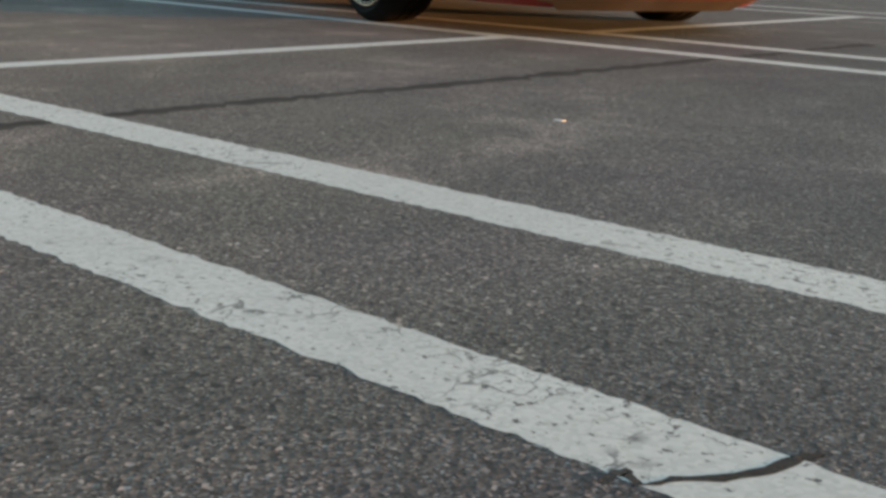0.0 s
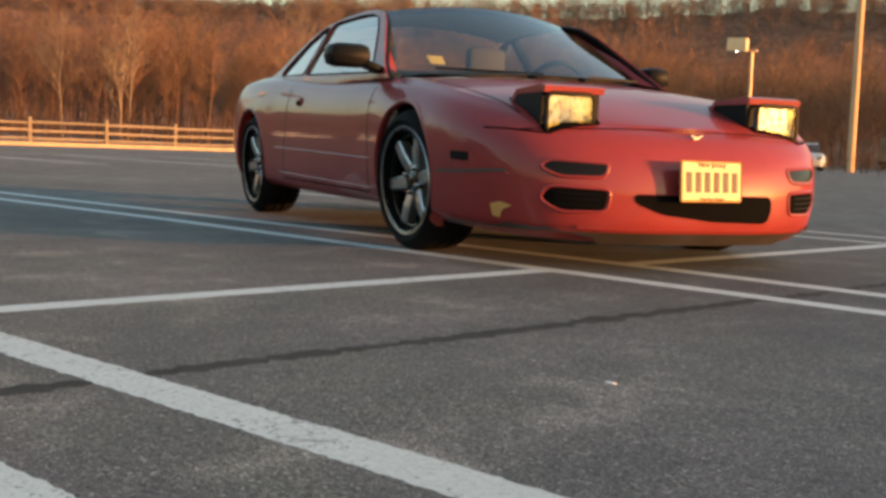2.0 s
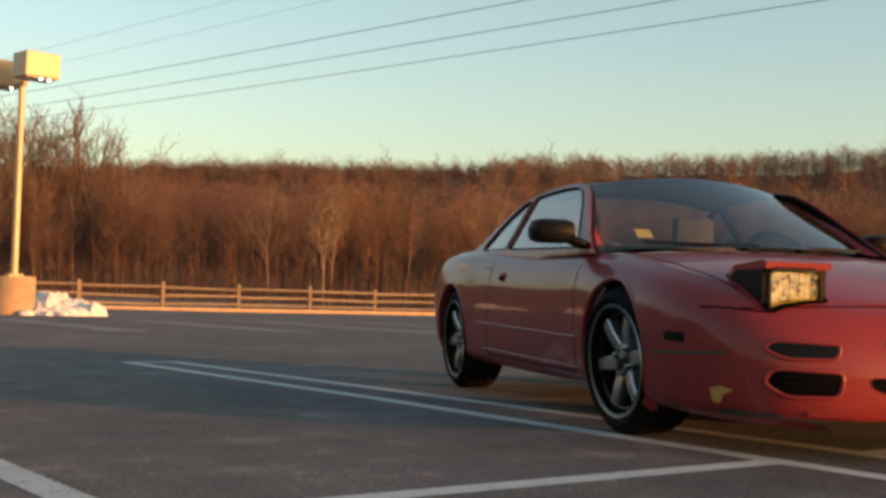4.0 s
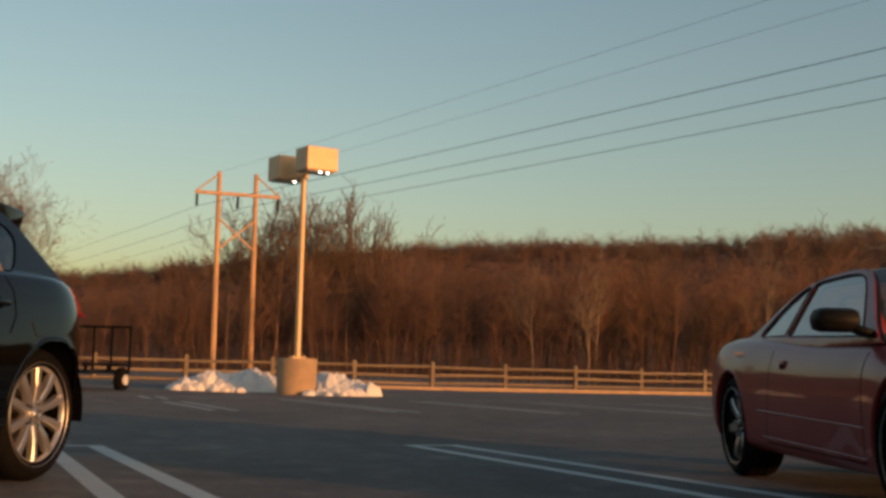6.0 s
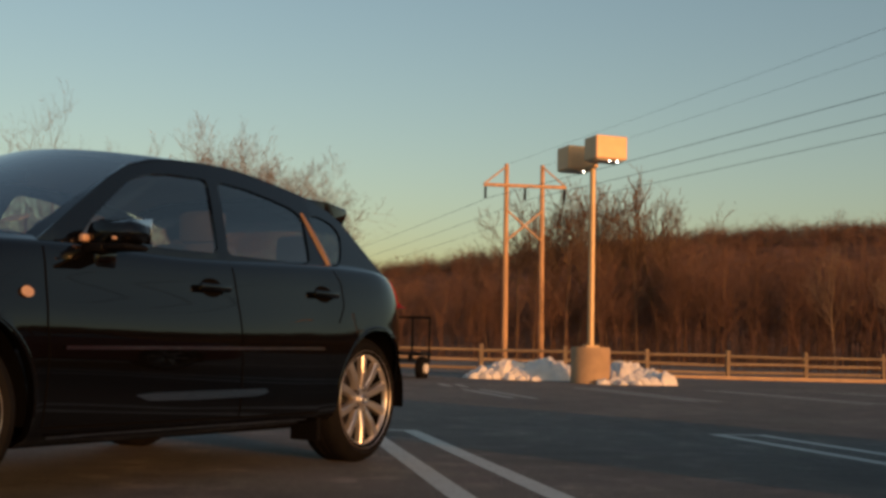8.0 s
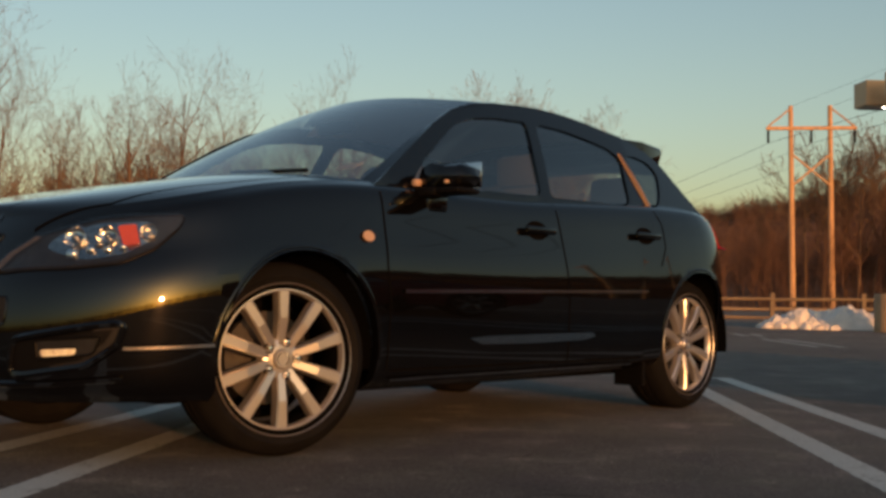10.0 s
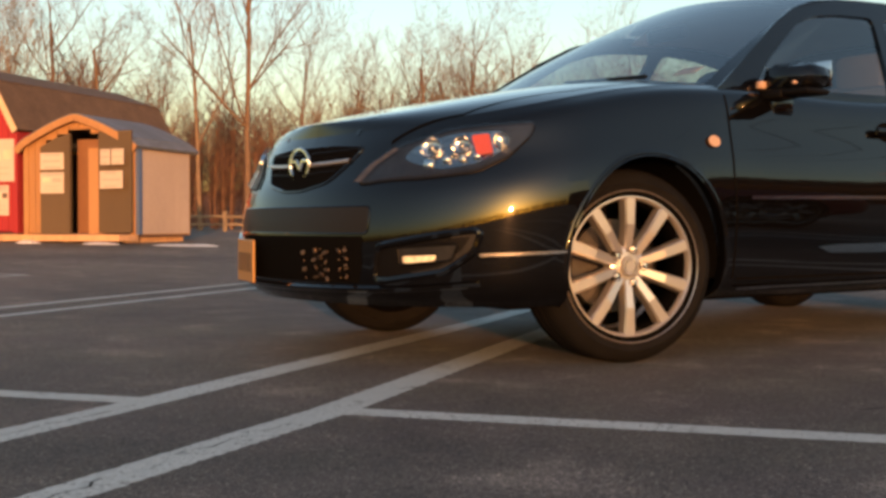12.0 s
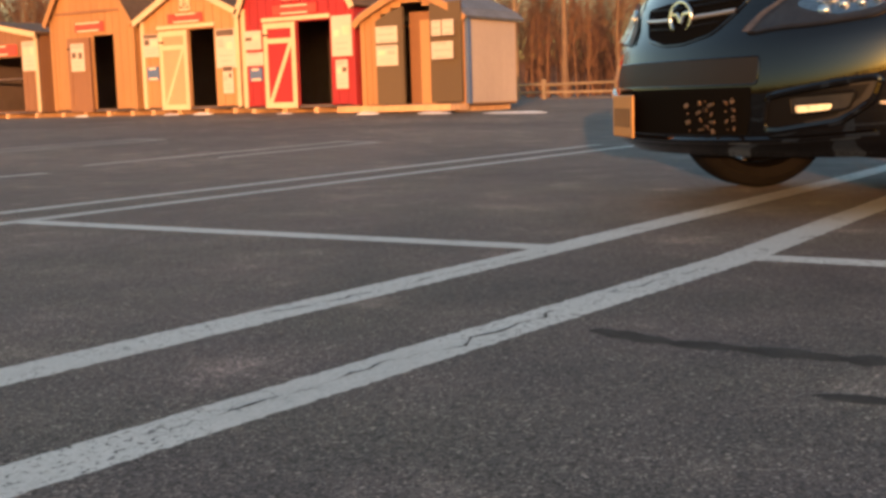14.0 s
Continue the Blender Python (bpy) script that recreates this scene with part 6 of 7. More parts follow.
        part("fog_surround", sk.strip([(sg * y, z) for y, z in ((0.690, 0.424), (0.742, 0.424), (0.722, 0.372), (0.662, 0.318), (0.58, 0.300))], 0.022, "x", 1, 0.006), GREY_PLASTIC, f)
        # bright strip paints the highlight on the black bumper's crease
        part("crease_highlight", sk.strip([(0.60, 0.362), (0.36, 0.372)], 0.009, "y", sg, 0.004), DULL_TRIM, car)
        # mirror
        bm = box((0.14, 0.205, 0.108), (-0.685, 0.895 * sg, 0.970), 0.048)
        for q in bm.verts:
            q.co.z += 0.10 * (abs(q.co.y) - 0.895) * (1 if q.co.z < 0.972 else -0.4)
            q.co.x -= 0.25 * max(0, abs(q.co.y) - 0.86)
        mr = part("door_mirror", bm, BLACK_PAINT, car, "black door mirror with an amber repeater")
        part("mirror_base", box((0.10, 0.13, 0.035), (-0.66, 0.83 * sg, 0.915), 0.012), BLACK_PLASTIC, mr)
        part("mirror_glass", box((0.006, 0.19, 0.095), (-0.775, 0.89 * sg, 0.985), 0.002), CHROME, mr)
        part("repeater", box((0.035, 0.03, 0.03), (-0.610, 0.812 * sg, 0.950), 0.010), PALE_AMBER, mr)
        part("mirror_skirt", box((0.13, 0.20, 0.022), (-0.685, 0.90 * sg, 0.918), 0.009), BLACK_PLASTIC, mr)
        part("mirror_mount", box((0.11, 0.05, 0.085), (-0.70, 0.820 * sg, 0.885), 0.016), BLACK_PAINT, mr)
        # amber chip painted in for the sun's glint on the housing, no lens
        part("mirror_glint", box((0.020, 0.012, 0.012), (-0.612, 0.955 * sg, 0.947), 0.004), PALE_AMBER, mr)
        part("mud_flap", box((0.02, 0.16, 0.14), (-2.21, 0.74 * sg, 0.20), 0.005), BLACK_PLASTIC, car, smooth=False)
        # rear lamps
        part("tail_lamp", sk.patch(rounded([(-2.98, 0.96), (-3.02, 0.80), (-3.25, 0.78), (-3.30, 0.94)], 0.03), "y", sg, 0.004, 0.004, 2), RED_LENS, car, "red tail lamp cluster")

    # grille, lower intake, plate filler and badge
    gr = [(-0.315, 0.706), (-0.15, 0.716), (0.15, 0.716), (0.315, 0.706), (0.27, 0.652), (0.20, 0.590), (0.06, 0.565), (-0.06, 0.565), (-0.20, 0.590), (-0.27, 0.652)]
    g = part("grille", sk.patch(rounded(gr, 0.03), "x", 1, 0.002, 0.0, 3), SHADOW_GAP, car, "black front grille with a silver badge")
    for sg in (1, -1):
        part("grille_bar", bead(sk, [(sg * 0.06, 0.652), (sg * 0.17, 0.655), (sg * 0.272, 0.660)], 0.007, "x", 1, 0.006, False), SILVER_RIM, g)
        part("grille_slat", bead(sk, [(sg * 0.03, 0.620), (sg * 0.22, 0.628)], 0.004, "x", 1, 0.003, False), BLACK_PLASTIC, g)
        part("grille_slat", bead(sk, [(sg * 0.03, 0.692), (sg * 0.30, 0.698)], 0.004, "x", 1, 0.003, False), BLACK_PLASTIC, g)
    part("grille_rim", bead(sk, rounded(gr, 0.03), 0.006, "x", 1), BLACK_PAINT, g)
    c = sk.at(0.0, 0.652, "x", 1, 0.014)
    bm = bmesh.new()
    for k in range(32):
        a0, a1 = 2 * math.pi * k / 32, 2 * math.pi * (k + 1) / 32
        rod(0.0065, 0.0065, c + Vector((0, 0.066 * math.cos(a0), 0.053 * math.sin(a0))), c + Vector((0, 0.066 * math.cos(a1), 0.053 * math.sin(a1))), 6, bm)
    for a, b in (((-0.062, 0.012), (-0.02, 0.012)), ((-0.02, 0.014), (0, -0.016)), ((0, -0.016), (0.02, 0.014)), ((0.02, 0.012), (0.062, 0.012))):
        rod(0.007, 0.007, c + Vector((0, *a)), c + Vector((0, *b)), 6, bm)
    part("badge", bm, CHROME, g, "oval silver winged badge")
    bar = [(-0.43, 0.512), (0.43, 0.512), (0.435, 0.470), (0.43, 0.426), (-0.43, 0.426), (-0.435, 0.47)]
    part("bumper_bar", sk.patch(rounded(bar, 0.015), "x", 1, 0.003, 0.002, 4), GREY_PLASTIC, car, "matt dark bumper insert")
    part("bar_edge", bead(sk, rounded(bar, 0.015), 0.004, "x", 1), BLACK_PAINT, car)
    low = [(-0.41, 0.418), (0.41, 0.418), (0.41, 0.33), (0.385, 0.268), (-0.385, 0.268), (-0.41, 0.33)]
    # intake is a flat black patch, its inner shade painted on the skin
    lo = part("lower_intake", sk.patch(low, "x", 1, 0.002, 0.0, 4), SHADOW_GAP, car)
    for y in np.linspace(-0.37, 0.37, 21):
        part("mesh_bar", sk.strip([(y, 0.27), (y, 0.415)], 0.004, "x", 1, 0.006, 0.05), SHADOW_GAP, lo)
    for z in (0.29, 0.32, 0.35, 0.38):
        part("mesh_bar", sk.strip([(-0.39, z), (0.39, z)], 0.004, "x", 1, 0.006, 0.05), SHADOW_GAP, lo)
    for k in range(24):
        y, z = 0.14 + 0.040 * (k % 6) + 0.012 * ((k * 5) % 3 - 1), 0.286 + 0.028 * (k // 6) + 0.006 * ((k * 7) % 3 - 1)
        part("intercooler_fin", box((0.006, 0.010 + 0.007 * ((k * 11) % 4), 0.006 + 0.004 * ((k * 5) % 4)), sk.at(y, z, "x", 1, 0.001), 0.002, m=pose(0, 0, 0, 14 * ((k * 3) % 5 - 2), 12 * ((k * 7) % 5 - 2), 12 * ((k * 3) % 5 - 2))), COOLER, lo)
    part("front_lip", bead(sk, [(y, 0.246 + 0.03 * y * y + 0.06 * max(0, abs(y) - 0.55)) for y in np.linspace(-0.74, 0.74, 41)], 0.012, "x", 1, 0.0, False), BLACK_PAINT, car)
    pl = part("number_plate", box((0.008, 0.305, 0.152), (0, 0, 0), 0.004), PLATE, car, "yellow number plate with unreadable marks", smooth=False)
    pl.matrix_basis = Matrix.Translation((0.846, -0.325, 0.325)) @ pose(0, 0, 0, 0, 0, -16)
    for k in range(6):
        part("mark", box((0.002, 0.015, 0.068), (0.0055, -0.105 + 0.042 * k, -0.005)), PLATE_INK, pl, smooth=False)
    # hood lines
    for sg in (1, -1):
        part("hood_gap", sk.strip([(0.70, 0.42 * sg), (0.55, 0.60 * sg), (0.2, 0.70 * sg), (-0.40, 0.735 * sg)], 0.008, "z", 1, 0.0015), SHADOW_GAP, car)
        part("hood_crease", sk.strip([(0.72, 0.24 * sg), (0.2, 0.44 * sg), (-0.30, 0.52 * sg)], 0.012, "z", 1, 0.002), BLACK_PAINT, car)
    part("cowl", ruled(lambda s: (-0.14 - 0.20 * s * s, 0.74 * s, 0.967 - 0.03 * s * s), lambda s: (-0.26 - 0.20 * s * s, 0.75 * s, 0.972 - 0.03 * s * s), 16, 0, 2), BLACK_PLASTIC, car)
    for y0, y1 in ((0.55, 0.05), (0.0, -0.5)):
        part("wiper", rod(0.008, 0.006, (-0.30, y0, 0.985), (-0.36, y1, 1.015), 6), BLACK_PLASTIC, car)

    # inside
    part("dashboard", box((0.42, 1.36, 0.22), (-0.62, 0, 0.84), 0.05), BLACK_PLASTIC, car)
    part("steering_wheel", spun([(0.165, -0.012), (0.185, 0), (0.165, 0.012), (0.15, 0), (0.165, -0.012)], 28, m=Matrix.Translation((-0.95, 0.36, 0.90)) @ pose(0, 0, 0, 0, 0, 90) @ pose(0, 0, 0, 25)), BLACK_PLASTIC, car)
    for y in (0.37, -0.37):
        seat(car, -1.45, y, 0.45, 0.56, "front_seat")
        seat(car, -2.25, y, 0.45, 0.44, "rear_seat", 0.20)
    part("cabin_floor", box((2.4, 1.4, 0.04), (-1.7, 0, 0.36)), SEAT, car, smooth=False)
    part("window_sticker", box((0.004, 0.10, 0.06), (-0.525, 0.545, 1.022), m=pose(0, 0, 0, 0, -63)), PAPER, car, "paper sticker inside the windshield", smooth=False)
    part("interior_mirror", box((0.03, 0.22, 0.06), (-0.98, 0, 1.27), 0.015), BLACK_PLASTIC, car)

    for xa, st in ((0.0, 14.0), (-2.64, 0.0)):
        for sg in (1, -1):
            ten_spoke(car, (xa, 0.710 * sg, 0.318), sg, -st)
    return car


hatchback()

# ---- red coupe ----
def coupe():
    car = thing("coupe_car", "faded red two-door coupe with raised pop-up headlamps and dark wheels, parked", "car", pose(-4.738, 4.445, 0, 0, 0, -21.32))
    AX, AZ = (0.0, -2.475), 0.305
    levels = [
        (0.90, -3.40, 0.775, 2.68, 3.0, 0.105, 0.14, 0.165, 0.175, 0.20, 0.27),
        (0.97, -3.45, 0.815, 2.68, 3.0, 0.160, 0.19, 0.215, 0.225, 0.25, 0.33),
        (0.985, -3.47, 0.832, 2.68, 3.0, 0.270, 0.33, 0.355, 0.375, 0.40, 0.43),
        (0.97, -3.46, 0.838, 2.68, 3.0, 0.370, 0.45, 0.490, 0.510, 0.53, 0.55),
        (0.935, -3.44, 0.828, 2.65, 2.8, 0.440, 0.535, 0.595, 0.630, 0.66, 0.68),
        (0.885, -3.38, 0.790, 2.4, 2.6, 0.495, 0.598, 0.668, 0.715, 0.77, 0.765),
        (0.83, -3.32, 0.715, 2.3, 2.5, 0.525, 0.628, 0.704, 0.755, 0.815, 0.80),
    ]
    grid, v = car_grid(levels, (0.45, 0.0, -1.2, -2.475), 0.20, -2.6, AX, 0.014)

    def pick(x, lv, y):
        if x > 0.42 or (x > 0.28 and lv < 2.4):
            return "front_bumper" if lv < 4.4 else "fender"
        if x > -0.42:
            return "fender"
        if x > -2.1 and lv < 1:
            return "side_skirt"
        if x > -1.73:
            return "door"
        return "rear_bumper" if x < -2.95 and lv < 3.2 else "quarter_panel"

    skin = [shell_panels(car, grid, v, AX, AZ, (0.313, 0.313), pick, RED_PAINT, {})]
    skin.append(cap(car, "hood", grid, 0.9, -0.40, lambda x: 0.012 + 0.022 * max(0, min(1, (0.9 - x) / 0.7)), RED_PAINT, label="red hood faded towards the windshield"))
    skin.append(cap(car, "trunk_lid", grid, -2.42, -3.5, lambda x: 0.02, RED_PAINT))
    sk = Skin(skin)
    for xa in AX:
        wheel_well(car, xa, AZ, 0.317, 0.80)
    part("underbody", box((3.5, 1.25, 0.07), (-1.2, 0, 0.19), 0.02), SHADOW_GAP, car, smooth=False)
    for y in (0.3, -0.25):
        part("exhaust_pipe", rod(0.03, 0.03, (-0.4, y, 0.16), (-3.2, y, 0.2), 10), DISC, car)

    def y_at(x, z):
        return 0.755 - 0.205 * max(0, (z - 0.76) / 0.36) ** 1.1 - 0.03 * max(0, (-2.0 - x) / 0.8)

    outer = [(-0.40, 0.735), (-0.55, 0.83), (-0.70, 0.935), (-0.85, 1.035), (-0.97, 1.092), (-1.10, 1.118), (-1.30, 1.128), (-1.60, 1.118), (-1.80, 1.098), (-1.95, 1.062), (-2.10, 1.000), (-2.24, 0.925), (-2.36, 0.860), (-2.48, 0.822), (-2.66, 0.808), (-2.66, 0.775), (-2.2, 0.765), (-1.2, 0.735)]
    wins = [[(-0.62, 0.770), (-0.75, 0.885), (-0.89, 0.996), (-1.01, 1.070), (-1.12, 1.094), (-1.30, 1.103), (-1.66, 1.097), (-1.735, 1.088), (-1.71, 0.802)],
            [(-1.755, 0.806), (-1.780, 1.080), (-1.88, 1.066), (-1.99, 1.014), (-2.12, 0.932), (-2.235, 0.842), (-2.225, 0.814)]]
    wins = [rounded(w, 0.025) for w in wins]
    for sg in (1, -1):
        part("cabin_side", side_wall_of_cabin(outer, wins, y_at, sg, 0.006), RED_PAINT, car)
        part("pillar_lining", side_wall_of_cabin(outer, wins, lambda x, z: y_at(x, z) - 0.011, sg, 0.016), BLACK_PLASTIC, car)
        for w in wins:
            part("side_window", window_glass(w, y_at, sg), SIDE_GLASS, car, "clear side window glass", smooth=False)
            bm = bmesh.new()
            pts = [Vector((x, (y_at(x, z) + 0.001) * sg, z)) for x, z in w]
            for a, b in zip(pts, pts[1:] + pts[:1]):
                if (a - b).length > 1e-4:
                    rod(0.0045, 0.0045, a, b, 5, bm)
            part("window_seal", bm, BLACK_PLASTIC, car)
    part("roof", ruled(lambda s: (-1.02 - 0.12 * s * s, 0.540 * s, 1.158 - 0.050 * s * s), lambda s: (-1.80 - 0.06 * s * s, 0.53 * s, 1.136 - 0.050 * s * s), 20, 0.018, 20), RED_PAINT, car)
    part("headliner", ruled(lambda s: (-1.10 - 0.10 * s * s, 0.530 * s, 1.138 - 0.050 * s * s), lambda s: (-1.79 - 0.06 * s * s, 0.52 * s, 1.118 - 0.050 * s * s), 16, 0.018, 8), HEADLINER, car)
    part("windshield", ruled(lambda s: (-0.24 - 0.26 * s * s, 0.675 * s, 0.783 - 0.012 * s * s), lambda s: (-1.02 - 0.12 * s * s, 0.540 * s, 1.158 - 0.050 * s * s), 20, 0.012, 12), CAR_GLASS, car, "clear sloping windshield")
    part("rear_window", ruled(lambda s: (-1.80 - 0.06 * s * s, 0.53 * s, 1.134 - 0.050 * s * s), lambda s: (-2.56 + 0.08 * s * s, 0.62 * s, 0.832), 14, 0.03, 8), CAR_GLASS, car)
    for sg in (1, -1):
        bm = bmesh.new()
        line_a = [(-0.47, 0.782), (-0.70, 0.935), (-0.85, 1.035), (-1.10, 1.118)]
        a = [(x, y_at(x, z) + 0.003, z) for x, z in line_a]
        b = [(-0.50, 0.675, 0.771), (-0.72, 0.630, 0.893), (-0.93, 0.586, 1.002), (-1.14, 0.545, 1.108)]
        ra, rb = [[bm.verts.new((x, y * sg, z)) for x, y, z in l] for l in (a, b)]
        for k in range(3):
            bm.faces.new((ra[k], ra[k + 1], rb[k + 1], rb[k]))
        part("a_pillar", bm, RED_PAINT, car)

        part("panel_gap", sk.strip([(-0.42, 0.22), (-0.42, 0.45), (-0.43, 0.72)], 0.007, "y", sg, 0.0015), SHADOW_GAP, car)
        part("panel_gap", sk.strip([(-1.73, 0.75), (-1.73, 0.5), (-1.78, 0.35), (-1.80, 0.24)], 0.007, "y", sg, 0.0015), SHADOW_GAP, car)
        part("panel_gap", sk.strip([(-0.42, 0.222), (-1.80, 0.235)], 0.007, "y", sg, 0.0015), SHADOW_GAP, car)
        part("side_crease", bead(sk, [(-1.94, 0.400), (-0.40, 0.372)], 0.005, "y", sg, -0.0015, False), RED_PAINT, car)
        part("skirt_crease", bead(sk, [(-1.86, 0.262), (-0.40, 0.240)], 0.004, "y", sg, -0.001, False), RED_PAINT, car)
        part("panel_gap", sk.strip([(0.355, 0.345), (0.50, 0.348), (0.72, 0.36)], 0.012, "y", sg, 0.002), LIP, car)
        part("panel_gap", sk.strip([(0.60, 0.515), (0.68, 0.513), (0.78, 0.50)], 0.006, "y", sg, 0.0015), SHADOW_GAP, car)
        part("side_marker", sk.patch(rounded([(0.46, 0.425), (0.56, 0.422), (0.56, 0.388), (0.46, 0.392)], 0.01), "y", sg, 0.004, 0.004, 1), BLACK_PLASTIC, car)
        c = sk.at(-1.51, 0.645, "y", sg, 0.003)
        part("door_handle", box((0.075, 0.010, 0.05), c, 0.006), RED_PAINT, car)
        # black block paints the shade inside the handle's pocket
        part("handle_pocket", box((0.06, 0.006, 0.022), (c.x, c.y + 0.007 * sg, c.z - 0.006), 0.004), SHADOW_GAP, car)
        for xa in AX:
            arc = [(xa + 0.322 * math.cos(a), AZ + 0.322 * math.sin(a)) for a in np.linspace(-0.15, math.pi + 0.15, 40)]
            part("arch_flare", bead(sk, [(x, max(z, 0.22)) for x, z in arc], 0.013, "y", sg, -0.0095, False, 0.03, 13), RED_PAINT, car)
        # turn signal and duct
        part("turn_signal", sk.patch(rounded([(0.40 * sg, 0.392), (0.60 * sg, 0.402), (0.625 * sg, 0.375), (0.56 * sg, 0.350), (0.42 * sg, 0.352)], 0.02), "x", 1, 0.004, 0.004, 3), SMOKED, car, "smoked turn signal lens")
        # duct is not cut: a flat black patch paints its inner shade
        d = part("bumper_duct", sk.patch(rounded([(0.41 * sg, 0.300), (0.60 * sg, 0.308), (0.62 * sg, 0.262), (0.56 * sg, 0.225), (0.42 * sg, 0.228)], 0.02), "x", 1, 0.003, 0.0, 3), SHADOW_GAP, car)
        for z in (0.245, 0.265, 0.285):
            part("duct_slat", sk.strip([(0.44 * sg, z), (0.58 * sg, z + 0.004)], 0.006, "x", 1, 0.007), BLACK_PLASTIC, d)
        sig = rounded([(0.40 * sg, 0.398), (0.60 * sg, 0.408), (0.630 * sg, 0.378), (0.57 * sg, 0.345), (0.42 * sg, 0.346)], 0.03)
        part("signal_frame", bead(sk, sig, 0.008, "x", 1, -0.001), RED_PAINT, car)
        duct = rounded([(0.40 * sg, 0.306), (0.605 * sg, 0.314), (0.63 * sg, 0.264), (0.565 * sg, 0.219), (0.41 * sg, 0.222)], 0.03)
        part("duct_frame", bead(sk, duct, 0.008, "x", 1, -0.001), RED_PAINT, car)
        # pop-up headlamp
        pod = part("headlamp_pod", slab([(0.47, 0.60), (0.54, 0.662), (0.72, 0.676), (0.735, 0.660), (0.725, 0.46), (0.45, 0.52)], 0.245, "y", m=Matrix.Translation((0, 0.465 * sg - 0.1225, 0))), BLACK_PLASTIC, car, "raised pop-up headlamp with a lit look in the sun", smooth=False)
        part("lid", slab([(0.455, 0.600), (0.53, 0.668), (0.73, 0.683), (0.760, 0.676), (0.756, 0.652), (0.54, 0.650), (0.47, 0.588)], 0.254, "y", m=Matrix.Translation((0, 0.463 * sg - 0.127, 0))), RED_PAINT, pod, smooth=False)
        part("reflector", box((0.02, 0.190, 0.142), (0.728, 0.478 * sg, 0.575), 0.008), LAMP_MIRROR, pod, smooth=False)
        part("mirror_facets", facets(0.180, 0.132, 9, 7, 5 + sg, Matrix.Translation((0.735, 0.478 * sg, 0.575)), 0.85), LAMP_MIRROR, pod, smooth=False)
        part("lens", box((0.008, 0.188, 0.138), (0.756, 0.478 * sg, 0.575), 0.003), LAMP_GLASS, pod, smooth=False)
        bm, loop = bmesh.new(), [Vector((0.757, 0.478 * sg + y, 0.575 + z)) for y, z in rounded([(-0.099, -0.074), (0.099, -0.074), (0.099, 0.074), (-0.099, 0.074)], 0.032, 6)]
        for a, b in zip(loop, loop[1:] + loop[:1]):
            if (a - b).length > 1e-4:
                rod(0.0085, 0.0085, a, b, 6, bm)
        part("bezel", bm, BLACK_PLASTIC, pod)
        # flat black patch paints the shade of the well round the pod
        part("headlamp_well", sk.patch(rounded([(0.78, 0.35 * sg), (0.78, 0.59 * sg), (0.45, 0.59 * sg), (0.45, 0.35 * sg)], 0.03), "z", 1, 0.003, 0, 3), SHADOW_GAP, car)
        # mirrors
        mx, my, mw = (-0.56, 0.90, 0.20) if sg < 0 else (-0.66, 0.82, 0.14)
        bm = box((0.15, mw, 0.105), (mx, my * sg, 0.835), 0.04)
        mr = part("door_mirror", bm, BLACK_PLASTIC, car, "matt black door mirror")
        part("mirror_stalk", box((0.10, 0.10, 0.035), (mx + 0.02, (my - 0.11) * sg, 0.790), 0.012, m=pose(0, 0, 0, 20 * sg)), BLACK_PLASTIC, mr)
        part("mirror_glass", box((0.005, mw - 0.04, 0.08), (mx - 0.077, my * sg, 0.835), 0.002), CHROME, mr)
        part("hood_gap", sk.strip([(0.62, 0.62 * sg), (0.30, 0.665 * sg), (-0.38, 0.685 * sg)], 0.007, "z", 1, 0.0015), SHADOW_GAP, car)
        part("tail_lamp", sk.patch(rounded([(-3.10, 0.70), (-3.12, 0.56), (-3.38, 0.56), (-3.38, 0.70)], 0.02), "y", sg, 0.004, 0.004, 2), RED_LENS, car, "red tail lamp")

    part("nose_gap", sk.strip([(y, 0.510 + 0.02 * (1 - (y / 0.7) ** 2)) for y in np.linspace(-0.66, 0.66, 29)], 0.004, "x", 1, 0.0015), SHADOW_GAP, car)
    mouth = [(-0.315, 0.290), (0.30, 0.290), (0.305, 0.235), (0.285, 0.188), (0.02, 0.194), (-0.20, 0.218), (-0.31, 0.258)]
    # mouth is not cut: black laid on the skin paints its shade
    mo = part("bumper_mouth", sk.patch(rounded(mouth, 0.025), "x", 1, 0.003, 0, 4), SHADOW_GAP, car, "flat black patch painting the shade inside the bumper mouth")
    part("mouth_edge", bead(sk, rounded(mouth, 0.03), 0.005, "x", 1, -0.002), RED_PAINT, mo)
    part("bumper_ledge", sk.strip([(y, 0.168) for y in np.linspace(-0.5, 0.5, 31)], 0.014, "x", 1, 0.006), RED_PAINT, car)
    part("front_lip", sk.strip([(y, 0.132) for y in np.linspace(-0.66, 0.66, 31)], 0.045, "x", 1, 0.012), LIP, car, "grey scuffed front lip")
    for sg in (1, -1):
        part("front_lip", sk.strip([(0.84, 0.132), (0.70, 0.134), (0.55, 0.140), (0.40, 0.150)], 0.045, "y", sg, 0.012), LIP, car, "grey scuffed front lip")
    ch = [(0.66, 0.235), (0.70, 0.245), (0.74, 0.232), (0.705, 0.215), (0.69, 0.185), (0.665, 0.19)]
    part("paint_chip", sk.patch(ch, "y", -1, 0.003, 0.001, 1), PLATE, car, "yellow patch where paint has flaked off", smooth=False)
    c = sk.at(0.0, 0.500, "x", 1, 0.010)
    bm = bmesh.new()
    for a, b in (((-0.026, 0.005), (0.0, -0.002)), ((0.0, -0.002), (0.026, 0.006)), ((-0.015, -0.008), (0.015, -0.005))):
        rod(0.0045, 0.0045, c + Vector((0, *a)), c + Vector((0, *b)), 6, bm)
